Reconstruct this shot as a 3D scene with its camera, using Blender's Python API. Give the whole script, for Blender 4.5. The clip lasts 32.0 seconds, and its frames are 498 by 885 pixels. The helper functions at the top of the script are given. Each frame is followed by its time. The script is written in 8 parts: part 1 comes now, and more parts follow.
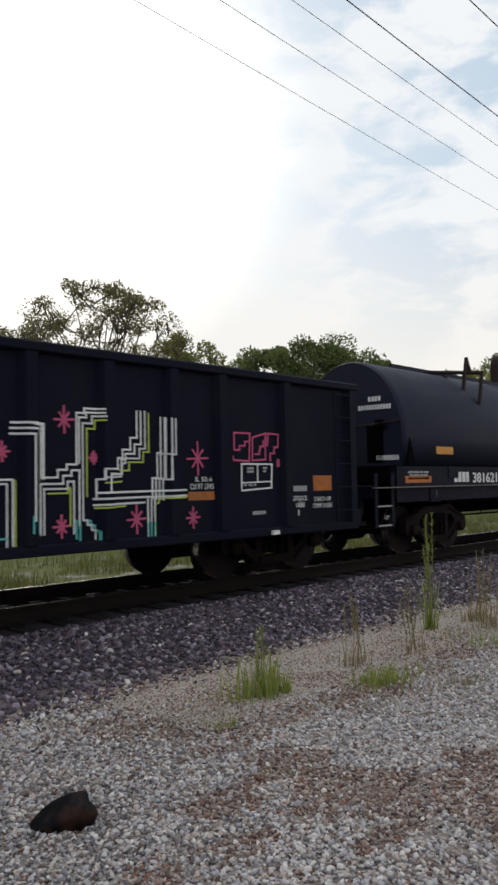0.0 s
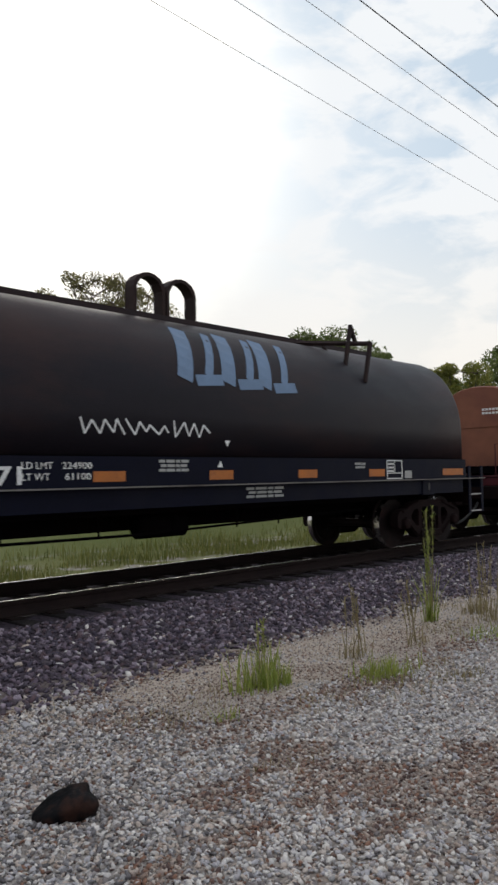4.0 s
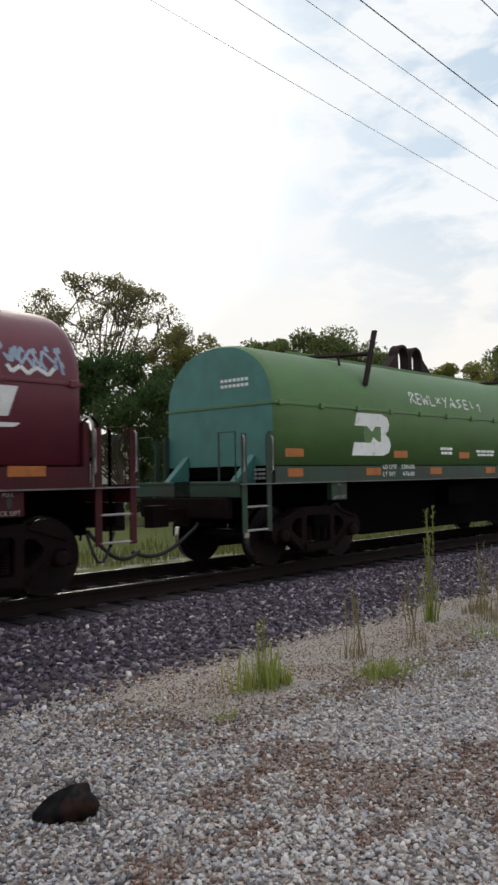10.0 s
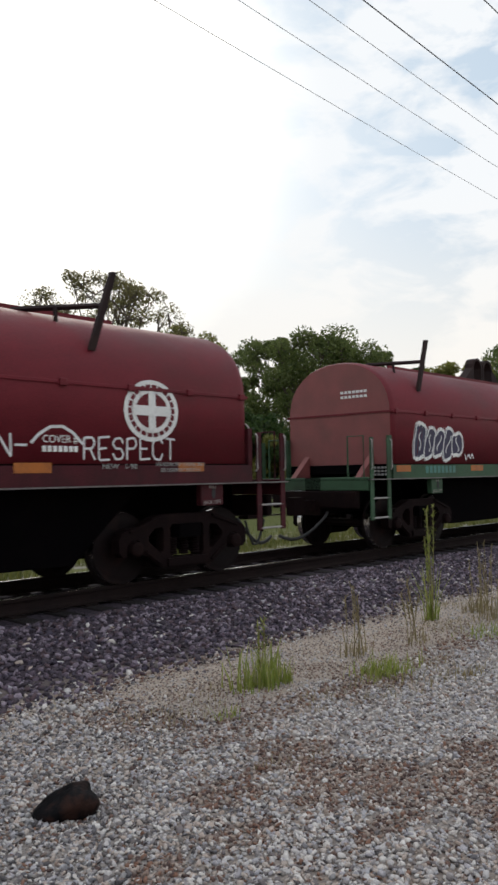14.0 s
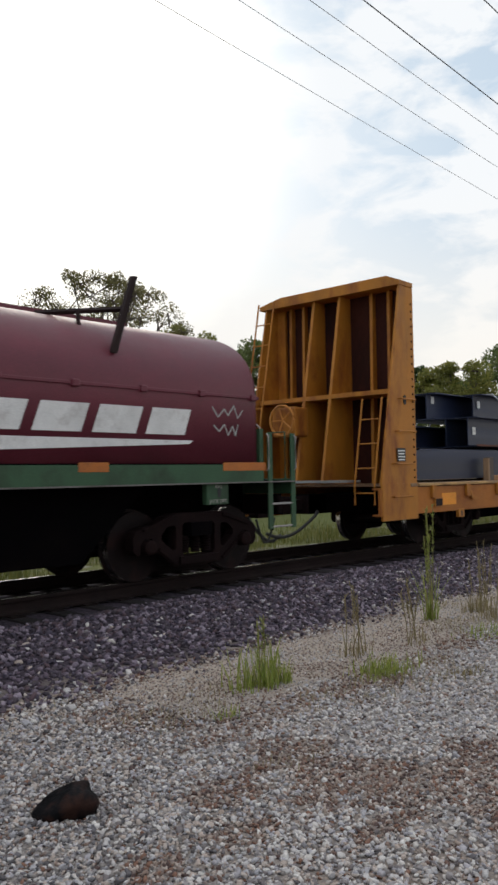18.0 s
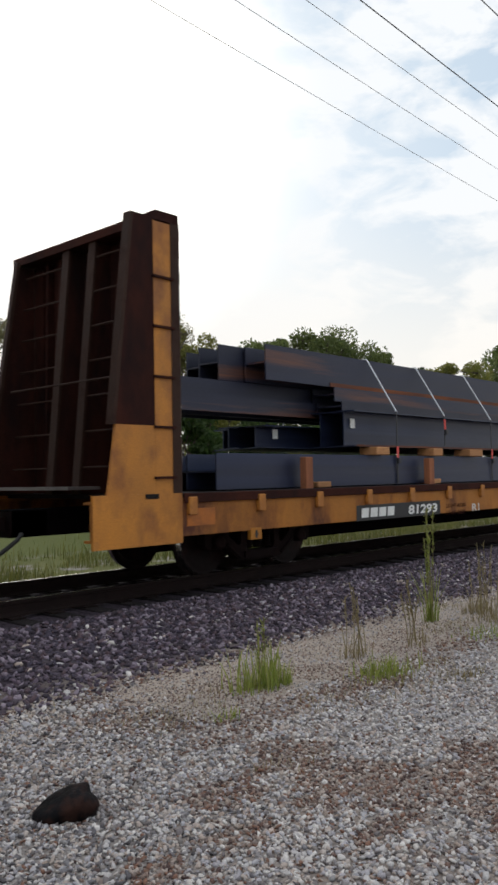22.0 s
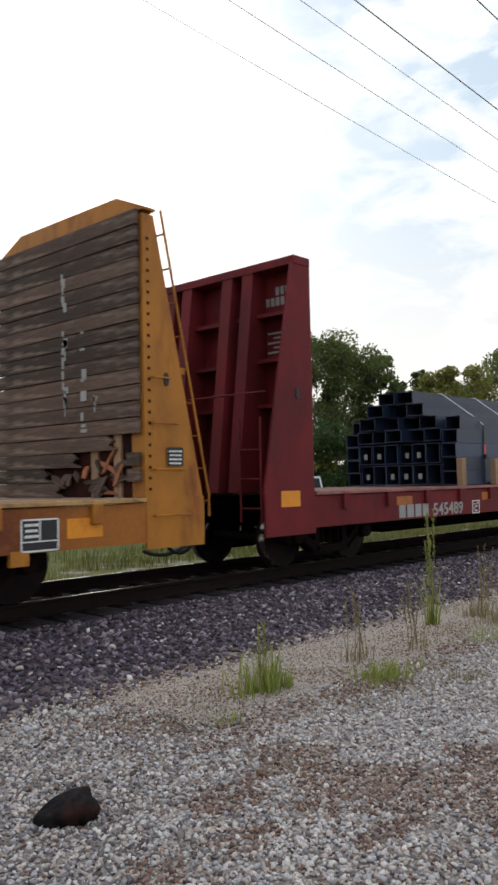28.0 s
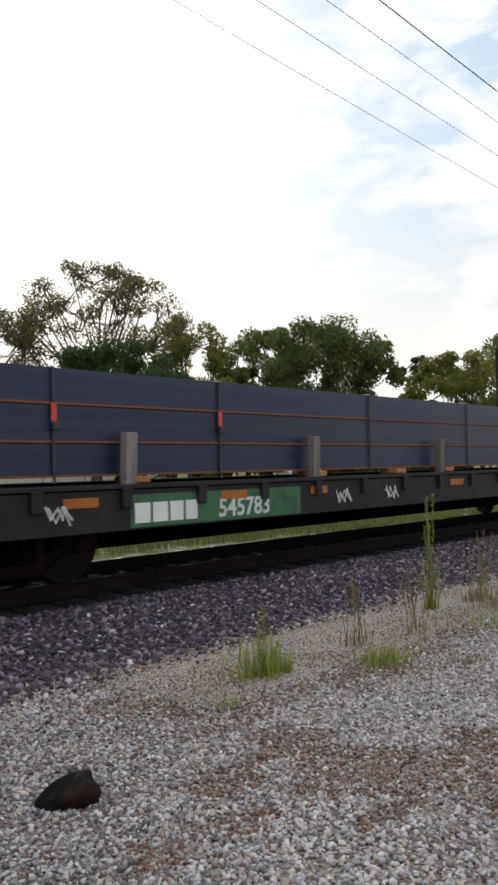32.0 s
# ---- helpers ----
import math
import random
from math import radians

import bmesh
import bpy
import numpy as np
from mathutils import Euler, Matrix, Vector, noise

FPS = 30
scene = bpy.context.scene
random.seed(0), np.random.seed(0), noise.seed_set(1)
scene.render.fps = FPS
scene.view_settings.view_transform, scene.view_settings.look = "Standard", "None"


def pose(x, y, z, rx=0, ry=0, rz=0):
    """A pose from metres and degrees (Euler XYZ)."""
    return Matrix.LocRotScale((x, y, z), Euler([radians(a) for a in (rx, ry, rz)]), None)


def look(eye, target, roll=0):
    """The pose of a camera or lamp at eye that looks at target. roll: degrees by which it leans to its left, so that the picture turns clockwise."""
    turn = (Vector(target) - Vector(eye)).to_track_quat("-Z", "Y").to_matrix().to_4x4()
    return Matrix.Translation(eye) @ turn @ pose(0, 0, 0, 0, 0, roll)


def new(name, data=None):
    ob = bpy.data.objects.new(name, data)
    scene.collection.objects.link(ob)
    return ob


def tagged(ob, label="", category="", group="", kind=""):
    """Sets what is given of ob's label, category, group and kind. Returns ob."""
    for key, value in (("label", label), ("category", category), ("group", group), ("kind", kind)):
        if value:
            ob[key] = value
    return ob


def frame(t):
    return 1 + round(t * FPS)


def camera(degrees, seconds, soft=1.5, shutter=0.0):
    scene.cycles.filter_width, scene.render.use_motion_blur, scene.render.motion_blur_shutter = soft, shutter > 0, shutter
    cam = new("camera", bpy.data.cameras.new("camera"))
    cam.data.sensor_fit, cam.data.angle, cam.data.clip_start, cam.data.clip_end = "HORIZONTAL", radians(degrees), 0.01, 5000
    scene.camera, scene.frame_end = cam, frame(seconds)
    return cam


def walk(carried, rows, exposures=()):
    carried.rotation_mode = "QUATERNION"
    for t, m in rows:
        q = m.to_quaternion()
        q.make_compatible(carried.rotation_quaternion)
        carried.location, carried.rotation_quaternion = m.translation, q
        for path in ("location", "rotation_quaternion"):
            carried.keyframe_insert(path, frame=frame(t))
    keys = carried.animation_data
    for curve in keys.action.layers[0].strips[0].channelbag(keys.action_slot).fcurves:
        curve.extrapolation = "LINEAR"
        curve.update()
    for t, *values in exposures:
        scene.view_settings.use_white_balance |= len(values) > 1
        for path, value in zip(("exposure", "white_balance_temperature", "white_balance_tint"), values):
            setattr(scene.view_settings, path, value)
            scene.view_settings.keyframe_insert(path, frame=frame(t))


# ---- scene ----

# Plan: x runs along the track (away to the right), y away from the camera, z = 0 on top of the rails.
EYE = Vector((0.0, 0.0, 1.345))
RAIL_NEAR, RAIL_FAR = 8.30, 9.81
MID = 9.055                    # centre line of the track
GROUND = -0.35
SECONDS = 32.0

# seconds, heading from the track's direction, tilt, lean (degrees)
AIM = [
    (0, 42.433, 2.996, -1.039), (0.5, 42.427, 2.813, -1.052), (1, 42.441, 2.860, -1.055), (1.5, 42.427, 2.839, -1.067), (2, 42.442, 2.739, -1.073), 
    (2.5, 42.482, 2.915, -1.067), (3, 42.506, 2.549, -1.055), (3.5, 42.478, 2.488, -1.054), (5.5, 42.506, 2.610, -1.043), (6, 42.505, 2.670, -1.044), 
    (6.5, 42.505, 2.670, -1.048), (7, 42.505, 2.670, -1.048), (7.5, 42.506, 2.549, -1.048), (8, 42.506, 2.549, -1.049), (8.5, 42.504, 2.488, -1.049), 
    (9, 42.504, 2.488, -1.050), (9.5, 42.504, 2.488, -1.058), (10, 42.504, 2.488, -1.061), (10.5, 42.495, 2.542, -1.041), (11, 42.500, 2.501, -1.040), 
    (11.5, 42.534, 2.598, -1.039), (12, 42.505, 2.427, -1.033), (12.5, 42.505, 2.427, -1.029), (13, 42.505, 2.305, -1.029), (13.5, 42.506, 2.366, -1.029), 
    (14, 42.533, 2.394, -1.021), (14.5, 42.506, 2.366, -1.019), (16.5, 42.509, 2.305, -1.011), (17, 42.508, 2.420, -1.029), (17.5, 42.519, 2.482, -1.030), 
    (18, 42.506, 2.366, -1.016), (18.5, 42.505, 2.427, -1.002), (19, 42.537, 2.408, -1.012), (19.5, 42.529, 2.441, -1.013), (20, 42.504, 2.488, -1.013), 
    (20.5, 42.505, 2.427, -1.015), (21, 42.504, 2.488, -1.039), (21.5, 42.533, 2.394, -1.043), (22, 42.500, 2.487, -1.053), (22.5, 42.532, 2.549, -1.053), 
    (23, 42.530, 2.609, -1.079), (23.5, 42.545, 2.677, -1.072), (24, 42.514, 2.487, -1.067), (24.5, 42.558, 2.549, -1.075), (25, 42.568, 2.610, -1.095), 
    (25.5, 42.538, 2.669, -1.106), (27.5, 42.537, 2.751, -1.135), (28, 42.539, 2.710, -1.163), (28.5, 42.522, 2.682, -1.143), (29, 42.511, 2.405, -1.160), 
    (29.5, 42.555, 1.701, -1.169), (30, 42.538, 1.969, -1.169), (30.5, 42.558, 1.495, -1.178), (31, 42.549, 1.752, -1.214), (31.5, 42.537, 1.772, -1.211), 
    (32, 42.529, 1.691, -1.217), 
]

cam = camera(34.13, SECONDS, soft=2.7, shutter=0.12)


def aimed(turn, tilt, lean):
    a, b = radians(turn), radians(tilt)
    way = Vector((math.cos(a) * math.cos(b), math.sin(a) * math.cos(b), math.sin(b)))
    return look(EYE, EYE + way * 10, lean)


walk(cam, [(t, aimed(a, b, c)) for t, a, b, c in AIM], exposures=[(0, 0.08), (3, 0.08), (8, 0.17), (12, 0.12), (17, 0.15), (20, 0.07), (21, 0.18), (24, 0.13), (25, 0.23), (28, 0.29), (29, 0.20), (30, 0.09), (31, 0.41), (32, 0.25)])

# ---- light ----
SUN_TURN, SUN_HIGH = 54.5, 24.0      # heading from +x towards +y, height


def make_world():
    w = bpy.data.worlds.new("sky")
    scene.world = w
    w.use_nodes = True
    nt = w.node_tree
    nt.nodes.clear()
    N = nt.nodes.new
    out, bg = N("ShaderNodeOutputWorld"), N("ShaderNodeBackground")
    sky = N("ShaderNodeTexSky")
    sky.sky_type, sky.sun_disc = 'NISHITA', False
    sky.sun_elevation, sky.sun_rotation = radians(SUN_HIGH), radians(90 - SUN_TURN)
    sky.altitude, sky.air_density, sky.dust_density, sky.ozone_density = 100, 1.0, 4.0, 1.0
    co = N("ShaderNodeTexCoord")
    mp = N("ShaderNodeMapping")
    mp.inputs["Scale"].default_value = (1.0, 1.0, 2.4)
    n1 = N("ShaderNodeTexNoise")
    n1.inputs["Scale"].default_value, n1.inputs["Detail"].default_value = 8.5, 10.0
    n1.inputs["Roughness"].default_value, n1.inputs["Distortion"].default_value = 0.55, 0.3
    ramp = N("ShaderNodeValToRGB")
    ramp.color_ramp.elements[0].position, ramp.color_ramp.elements[1].position = 0.45, 0.585
    # bright haze that thickens towards the sun
    a, b = radians(SUN_TURN), radians(SUN_HIGH)
    dot = N("ShaderNodeVectorMath")
    dot.operation = 'DOT_PRODUCT'
    dot.inputs[1].default_value = (math.cos(a) * math.cos(b), math.sin(a) * math.cos(b), math.sin(b))
    near = N("ShaderNodeMapRange")
    near.inputs["From Min"].default_value, near.inputs["From Max"].default_value = 0.955, 0.995
    L = nt.links.new

    def mix(fac, p, q, kind='MIX'):
        n = N("ShaderNodeMix")
        n.data_type, n.blend_type = 'RGBA', kind
        for i, v in ((0, fac), (6, p), (7, q)):
            if isinstance(v, (tuple, float)):
                n.inputs[i].default_value = v
            else:
                L(v, n.inputs[i])
        return n.outputs[2]

    L(co.outputs["Generated"], mp.inputs["Vector"])
    L(mp.outputs[0], n1.inputs["Vector"])
    L(n1.outputs["Fac"], ramp.inputs[0])
    L(co.outputs["Generated"], dot.inputs[0])
    L(dot.outputs["Value"], near.inputs["Value"])
    high = N("ShaderNodeSeparateXYZ")
    L(co.outputs["Generated"], high.inputs[0])

    def rise(lo, hi, a, b):
        n = N("ShaderNodeMapRange")
        n.interpolation_type = 'SMOOTHSTEP'
        for k, v in (("From Min", lo), ("From Max", hi), ("To Min", a), ("To Max", b)):
            n.inputs[k].default_value = v
        L(high.outputs["Z"], n.inputs["Value"])
        return n.outputs[0]

    veil = mix(0.88, sky.outputs[0], (4.9, 6.2, 7.5, 1))
    sheet = mix(ramp.outputs[0], veil, (8.5, 8.75, 9.0, 1))
    sheet = mix(rise(0.06, 0.36, 0.92, 0.0), sheet, (9.05, 8.65, 8.0, 1))
    # thin overcast, brightest overhead
    sheet = mix(rise(0.52, 0.95, 0.0, 1.0), sheet, (10.3, 10.5, 10.9, 1))
    # the bright patch is broken up by the clouds
    rag = N("ShaderNodeMath")
    rag.operation = 'MULTIPLY_ADD'
    L(n1.outputs["Fac"], rag.inputs[0])
    rag.inputs[1].default_value = 0.9
    rag.inputs[2].default_value = 0.53
    ragged = N("ShaderNodeMath")
    ragged.operation = 'MULTIPLY'
    L(near.outputs[0], ragged.inputs[0])
    L(rag.outputs[0], ragged.inputs[1])
    soft = N("ShaderNodeMath")
    soft.operation, soft.use_clamp = 'POWER', True
    L(ragged.outputs[0], soft.inputs[0])
    soft.inputs[1].default_value = 2.3
    glow = mix(soft.outputs[0], sheet, (16.0, 15.4, 14.2, 1))
    L(glow, bg.inputs[0])
    bg.inputs[1].default_value = 0.1
    L(bg.outputs[0], out.inputs[0])


make_world()
sun = new("sun", bpy.data.lights.new("sun", 'SUN'))
sun.data.energy, sun.data.angle, sun.data.color = 0.5, radians(20), (1.0, 0.93, 0.82)
_a, _b = radians(SUN_TURN), radians(SUN_HIGH)
sun.matrix_world = look((0, 0, 30), (-math.cos(_a) * math.cos(_b), -math.sin(_a) * math.cos(_b), 30 - math.sin(_b)))


# ---- materials ----
def surface(name, color, rough=0.6, metal=0.0, vary=0.25, scale=3.0, stretch=(1, 1, 1), dirt=None, dirt_amount=0.3,
            dirt_scale=1.2, bump=0.15, grain=60.0, island=0.0, each=0.0, spec=0.5, palette=None):
    """A painted, rusted or natural surface: base colour, broad stains of a second colour, fine grain and relief."""
    m = bpy.data.materials.new(name)
    m.use_nodes = True
    nt = m.node_tree
    N, L = nt.nodes.new, nt.links.new
    b = nt.nodes["Principled BSDF"]
    b.inputs["Metallic"].default_value = metal
    b.inputs["Specular IOR Level"].default_value = spec
    co, mp = N("ShaderNodeTexCoord"), N("ShaderNodeMapping")
    mp.inputs["Scale"].default_value = stretch
    L(co.outputs["Object"], mp.inputs["Vector"])
    n1, n2 = N("ShaderNodeTexNoise"), N("ShaderNodeTexNoise")
    n1.inputs["Scale"].default_value, n1.inputs["Detail"].default_value = scale, 6
    n2.inputs["Scale"].default_value, n2.inputs["Detail"].default_value = grain, 4
    L(mp.outputs[0], n1.inputs["Vector"])
    L(co.outputs["Object"], n2.inputs["Vector"])
    both = N("ShaderNodeMath")
    both.operation = 'ADD'
    L(n1.outputs["Fac"], both.inputs[0])
    L(n2.outputs["Fac"], both.inputs[1])
    value = N("ShaderNodeMapRange")
    value.inputs["From Min"].default_value, value.inputs["From Max"].default_value = 0.6, 1.4
    value.inputs["To Min"].default_value, value.inputs["To Max"].default_value = 1 - vary, 1 + vary
    L(both.outputs[0], value.inputs["Value"])
    last = value.outputs[0]
    if island or each:
        info = N("ShaderNodeNewGeometry" if island else "ShaderNodeObjectInfo")
        r = N("ShaderNodeMapRange")
        k = island or each
        r.inputs["To Min"].default_value, r.inputs["To Max"].default_value = 1 - k, 1 + k
        L(info.outputs["Random Per Island" if island else "Random"], r.inputs["Value"])
        mul = N("ShaderNodeMath")
        mul.operation = 'MULTIPLY'
        L(last, mul.inputs[0])
        L(r.outputs[0], mul.inputs[1])
        last = mul.outputs[0]
    hsv = N("ShaderNodeHueSaturation")
    hsv.inputs["Color"].default_value = (*color, 1)
    if palette:
        pick, ramp = N("ShaderNodeNewGeometry"), N("ShaderNodeValToRGB")
        ramp.color_ramp.interpolation = 'CONSTANT'
        el = ramp.color_ramp.elements
        while len(el) < len(palette):
            el.new(0.5)
        for i, c in enumerate(palette):
            el[i].position, el[i].color = i / len(palette), (*c, 1)
        L(pick.outputs["Random Per Island"], ramp.inputs[0])
        L(ramp.outputs[0], hsv.inputs["Color"])
    L(last, hsv.inputs["Value"])
    col = hsv.outputs[0]
    if dirt:
        n3 = N("ShaderNodeTexNoise")
        n3.inputs["Scale"].default_value, n3.inputs["Detail"].default_value = dirt_scale, 8
        n3.inputs["Roughness"].default_value = 0.65
        L(mp.outputs[0], n3.inputs["Vector"])
        ramp = N("ShaderNodeMapRange")
        ramp.inputs["From Min"].default_value, ramp.inputs["From Max"].default_value = 0.62 - dirt_amount * 0.4, 0.80 - dirt_amount * 0.3
        L(n3.outputs["Fac"], ramp.inputs["Value"])
        mix = N("ShaderNodeMix")
        mix.data_type = 'RGBA'
        mix.inputs[7].default_value = (*dirt, 1)
        L(ramp.outputs[0], mix.inputs[0])
        L(col, mix.inputs[6])
        col = mix.outputs[2]
    L(col, b.inputs["Base Color"])
    rr = N("ShaderNodeMapRange")
    rr.inputs["To Min"].default_value, rr.inputs["To Max"].default_value = max(rough - 0.12, 0.02), min(rough + 0.15, 1)
    L(n1.outputs["Fac"], rr.inputs["Value"])
    L(rr.outputs[0], b.inputs["Roughness"])
    if bump:
        bp = N("ShaderNodeBump")
        bp.inputs["Strength"].default_value, bp.inputs["Distance"].default_value = bump, 0.02
        L(both.outputs[0], bp.inputs["Height"])
        L(bp.outputs[0], b.inputs["Normal"])
    return m


M = dict(
    black=surface("black_car_paint", (0.0046, 0.0054, 0.0135), 0.5, dirt=(0.0085, 0.0088, 0.0150), dirt_scale=0.7, spec=0.06),
    coilblack=surface("weathered_black_paint", (0.0092, 0.0104, 0.0235), 0.48, spec=0.11, dirt=(0.0135, 0.0142, 0.0270), dirt_scale=0.5, stretch=(0.4, 1, 1)),
    coilbrownblack=surface("rusty_black_paint", (0.0115, 0.0095, 0.0135), 0.45, spec=0.12, dirt=(0.030, 0.015, 0.015), dirt_scale=0.6, dirt_amount=0.45, stretch=(0.4, 1, 1)),
    brown=surface("faded_brown_paint", (0.190, 0.075, 0.046), 0.65, spec=0.18, dirt=(0.14, 0.050, 0.037), dirt_scale=0.6, dirt_amount=0.4, stretch=(0.5, 1, 1.2)),
    maroon=surface("maroon_paint", (0.115, 0.019, 0.032), 0.42, vary=0.3, dirt=(0.085, 0.020, 0.030), dirt_scale=0.5, stretch=(0.5, 1, 1), spec=0.36),
    red=surface("mineral_red_paint", (0.138, 0.0165, 0.024), 0.5, spec=0.17, vary=0.3, dirt=(0.090, 0.019, 0.021), dirt_scale=0.6, stretch=(0.5, 1, 1)),
    maroonold=surface("faded_maroon_paint", (0.20, 0.055, 0.052), 0.55, dirt=(0.14, 0.05, 0.045), dirt_scale=0.6),
    green=surface("cascade_green_paint", (0.070, 0.150, 0.042), 0.5, vary=0.3, dirt=(0.105, 0.165, 0.075), dirt_scale=0.6, stretch=(0.5, 1, 1)),
    greenend=surface("faded_teal_green_paint", (0.055, 0.175, 0.15), 0.55, dirt=(0.045, 0.125, 0.10)),
    greensill=surface("dirty_green_sill_paint", (0.017, 0.045, 0.026), 0.6, dirt=(0.025, 0.026, 0.02), dirt_amount=0.4),
    sill=surface("dirty_maroon_sill_paint", (0.056, 0.0085, 0.0125), 0.6, spec=0.2, vary=0.4, dirt=(0.030, 0.0085, 0.0105), dirt_amount=0.4, dirt_scale=1.6),
    yellow=surface("weathered_yellow_paint", (0.385, 0.150, 0.018), 0.55, spec=0.3, vary=0.3, dirt=(0.185, 0.050, 0.012), dirt_scale=2.2, dirt_amount=0.32, stretch=(1, 1, 0.4)),
    yellowrust=surface("rust_eaten_yellow_paint", (0.37, 0.140, 0.022), 0.65, spec=0.3, vary=0.3, dirt=(0.085, 0.026, 0.013), dirt_scale=1.5, dirt_amount=0.46, stretch=(0.9, 1, 0.4)),
    sillyellow=surface("rust_washed_yellow_paint", (0.345, 0.122, 0.022), 0.6, spec=0.25, vary=0.35, dirt=(0.150, 0.042, 0.016), dirt_scale=1.5, dirt_amount=0.42, stretch=(0.5, 1, 0.8)),
    rust=surface("rusted_steel", (0.042, 0.013, 0.009), 0.85, spec=0.1, vary=0.45, dirt=(0.016, 0.008, 0.008), dirt_amount=0.4, dirt_scale=1.6, stretch=(1, 1, 0.4), bump=0.3),
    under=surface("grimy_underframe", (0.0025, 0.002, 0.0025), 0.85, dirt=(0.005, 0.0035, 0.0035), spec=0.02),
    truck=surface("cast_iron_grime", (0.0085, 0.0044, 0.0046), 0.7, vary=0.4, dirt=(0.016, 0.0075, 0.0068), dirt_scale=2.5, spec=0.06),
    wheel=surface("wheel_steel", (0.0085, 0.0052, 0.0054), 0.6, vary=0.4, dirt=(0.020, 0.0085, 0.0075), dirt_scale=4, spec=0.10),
    tread=surface("polished_rail_steel", (0.55, 0.52, 0.50), 0.22, metal=1.0, vary=0.1),
    railside=surface("rail_rust", (0.016, 0.0105, 0.0100), 0.85, dirt=(0.010, 0.0075, 0.0075), spec=0.08, bump=0.25),
    tie=surface("creosoted_wood", (0.014, 0.0115, 0.0120), 0.85, spec=0.2, stretch=(14, 1, 14), bump=0.4, each=0.3),
    oldwood=surface("weathered_grey_wood", (0.115, 0.09, 0.075), 0.85, stretch=(12, 1, 12), vary=0.5, dirt=(0.045, 0.033, 0.03), dirt_scale=3, dirt_amount=0.35, bump=0.5, each=0.35),
    palewood=surface("pale_grey_boards", (0.245, 0.205, 0.168), 0.85, stretch=(1, 0.8, 9), vary=0.5, dirt=(0.115, 0.088, 0.070), dirt_scale=2.2, dirt_amount=0.36, bump=0.4, each=0.35),
    newwood=surface("raw_timber", (0.37, 0.175, 0.068), 0.8, stretch=(1, 10, 10), vary=0.4, dirt=(0.20, 0.085, 0.035), dirt_scale=3, each=0.3),
    deckwood=surface("worn_deck_boards", (0.27, 0.165, 0.095), 0.85, stretch=(1, 10, 10), vary=0.5, dirt=(0.12, 0.065, 0.04), dirt_scale=2.5, dirt_amount=0.4, each=0.4),
    stakewood=surface("stake_timber", (0.30, 0.19, 0.11), 0.85, stretch=(8, 8, 1), dirt=(0.2, 0.1, 0.05), each=0.35),
    greystake=surface("weathered_grey_stake", (0.165, 0.145, 0.130), 0.85, stretch=(8, 8, 1), vary=0.4, dirt=(0.08, 0.065, 0.055), each=0.3),
    redstake=surface("reddish_stake_timber", (0.30, 0.105, 0.045), 0.85, stretch=(8, 8, 1), vary=0.4, dirt=(0.16, 0.055, 0.03), each=0.3),
    beam=surface("blue_grey_mill_scale", (0.0115, 0.0175, 0.046), 0.42, metal=0.25, vary=0.5, scale=2.0, dirt=(0.027, 0.038, 0.076), dirt_scale=0.9, dirt_amount=0.34, stretch=(0.06, 1, 3.5), each=0.3),
    beamrust=surface("mill_scale_with_rust", (0.018, 0.021, 0.042), 0.5, metal=0.25, vary=0.4, dirt=(0.20, 0.075, 0.030), dirt_scale=1.0, dirt_amount=0.16, stretch=(0.12, 1, 2.5), each=0.25),
    tube=surface("blue_grey_tube_steel", (0.0165, 0.030, 0.066), 0.40, metal=0.3, vary=0.45, dirt=(0.032, 0.047, 0.080), dirt_scale=1.1, dirt_amount=0.4, stretch=(0.15, 1, 2.0), each=0.3),
    strap=surface("skylit_galvanised_strap", (0.55, 0.56, 0.58), 0.4, metal=0.6, vary=0.1, bump=0.0),
    darkstrap=surface("shaded_strap_and_ratchet", (0.03, 0.03, 0.035), 0.6, bump=0.0),
    white=surface("white_lettering", (0.72, 0.72, 0.70), 0.7, vary=0.15, bump=0.0, dirt=(0.42, 0.40, 0.38), dirt_scale=6, dirt_amount=0.2),
    grey=surface("dull_lettering", (0.30, 0.30, 0.29), 0.7, vary=0.25, bump=0.0),
    orange=surface("orange_reflector_tape", (0.37, 0.105, 0.007), 0.5, vary=0.25, bump=0.0, dirt=(0.22, 0.065, 0.010), dirt_scale=5),
    amber=surface("amber_reflector_tape", (0.52, 0.215, 0.012), 0.5, vary=0.2, bump=0.0, dirt=(0.30, 0.12, 0.015), dirt_scale=6),
    pink=surface("pink_spray_paint", (0.48, 0.07, 0.16), 0.7, vary=0.2, bump=0.0),
    teal=surface("teal_spray_paint", (0.08, 0.40, 0.36), 0.7, vary=0.2, bump=0.0),
    lime=surface("lime_spray_paint", (0.42, 0.50, 0.08), 0.7, vary=0.2, bump=0.0),
    silver=surface("silver_spray_paint", (0.60, 0.60, 0.60), 0.55, vary=0.2, bump=0.0),
    blue=surface("blue_spray_paint", (0.11, 0.17, 0.27), 0.65, vary=0.25, bump=0.0),
    iceblue=surface("cyan_spray_paint", (0.22, 0.48, 0.54), 0.65, vary=0.25, bump=0.0),
    ink=surface("dark_marker_paint", (0.020, 0.026, 0.036), 0.7, vary=0.2, bump=0.0),
    skyfill=surface("pale_sky_blue_spray", (0.30, 0.40, 0.50), 0.65, vary=0.3, bump=0.0),
    haze=surface("greyish_pink_spray_haze", (0.30, 0.24, 0.27), 0.7, vary=0.35, bump=0.0),
    violet=surface("dark_violet_spray", (0.030, 0.024, 0.060), 0.65, vary=0.3, bump=0.0),
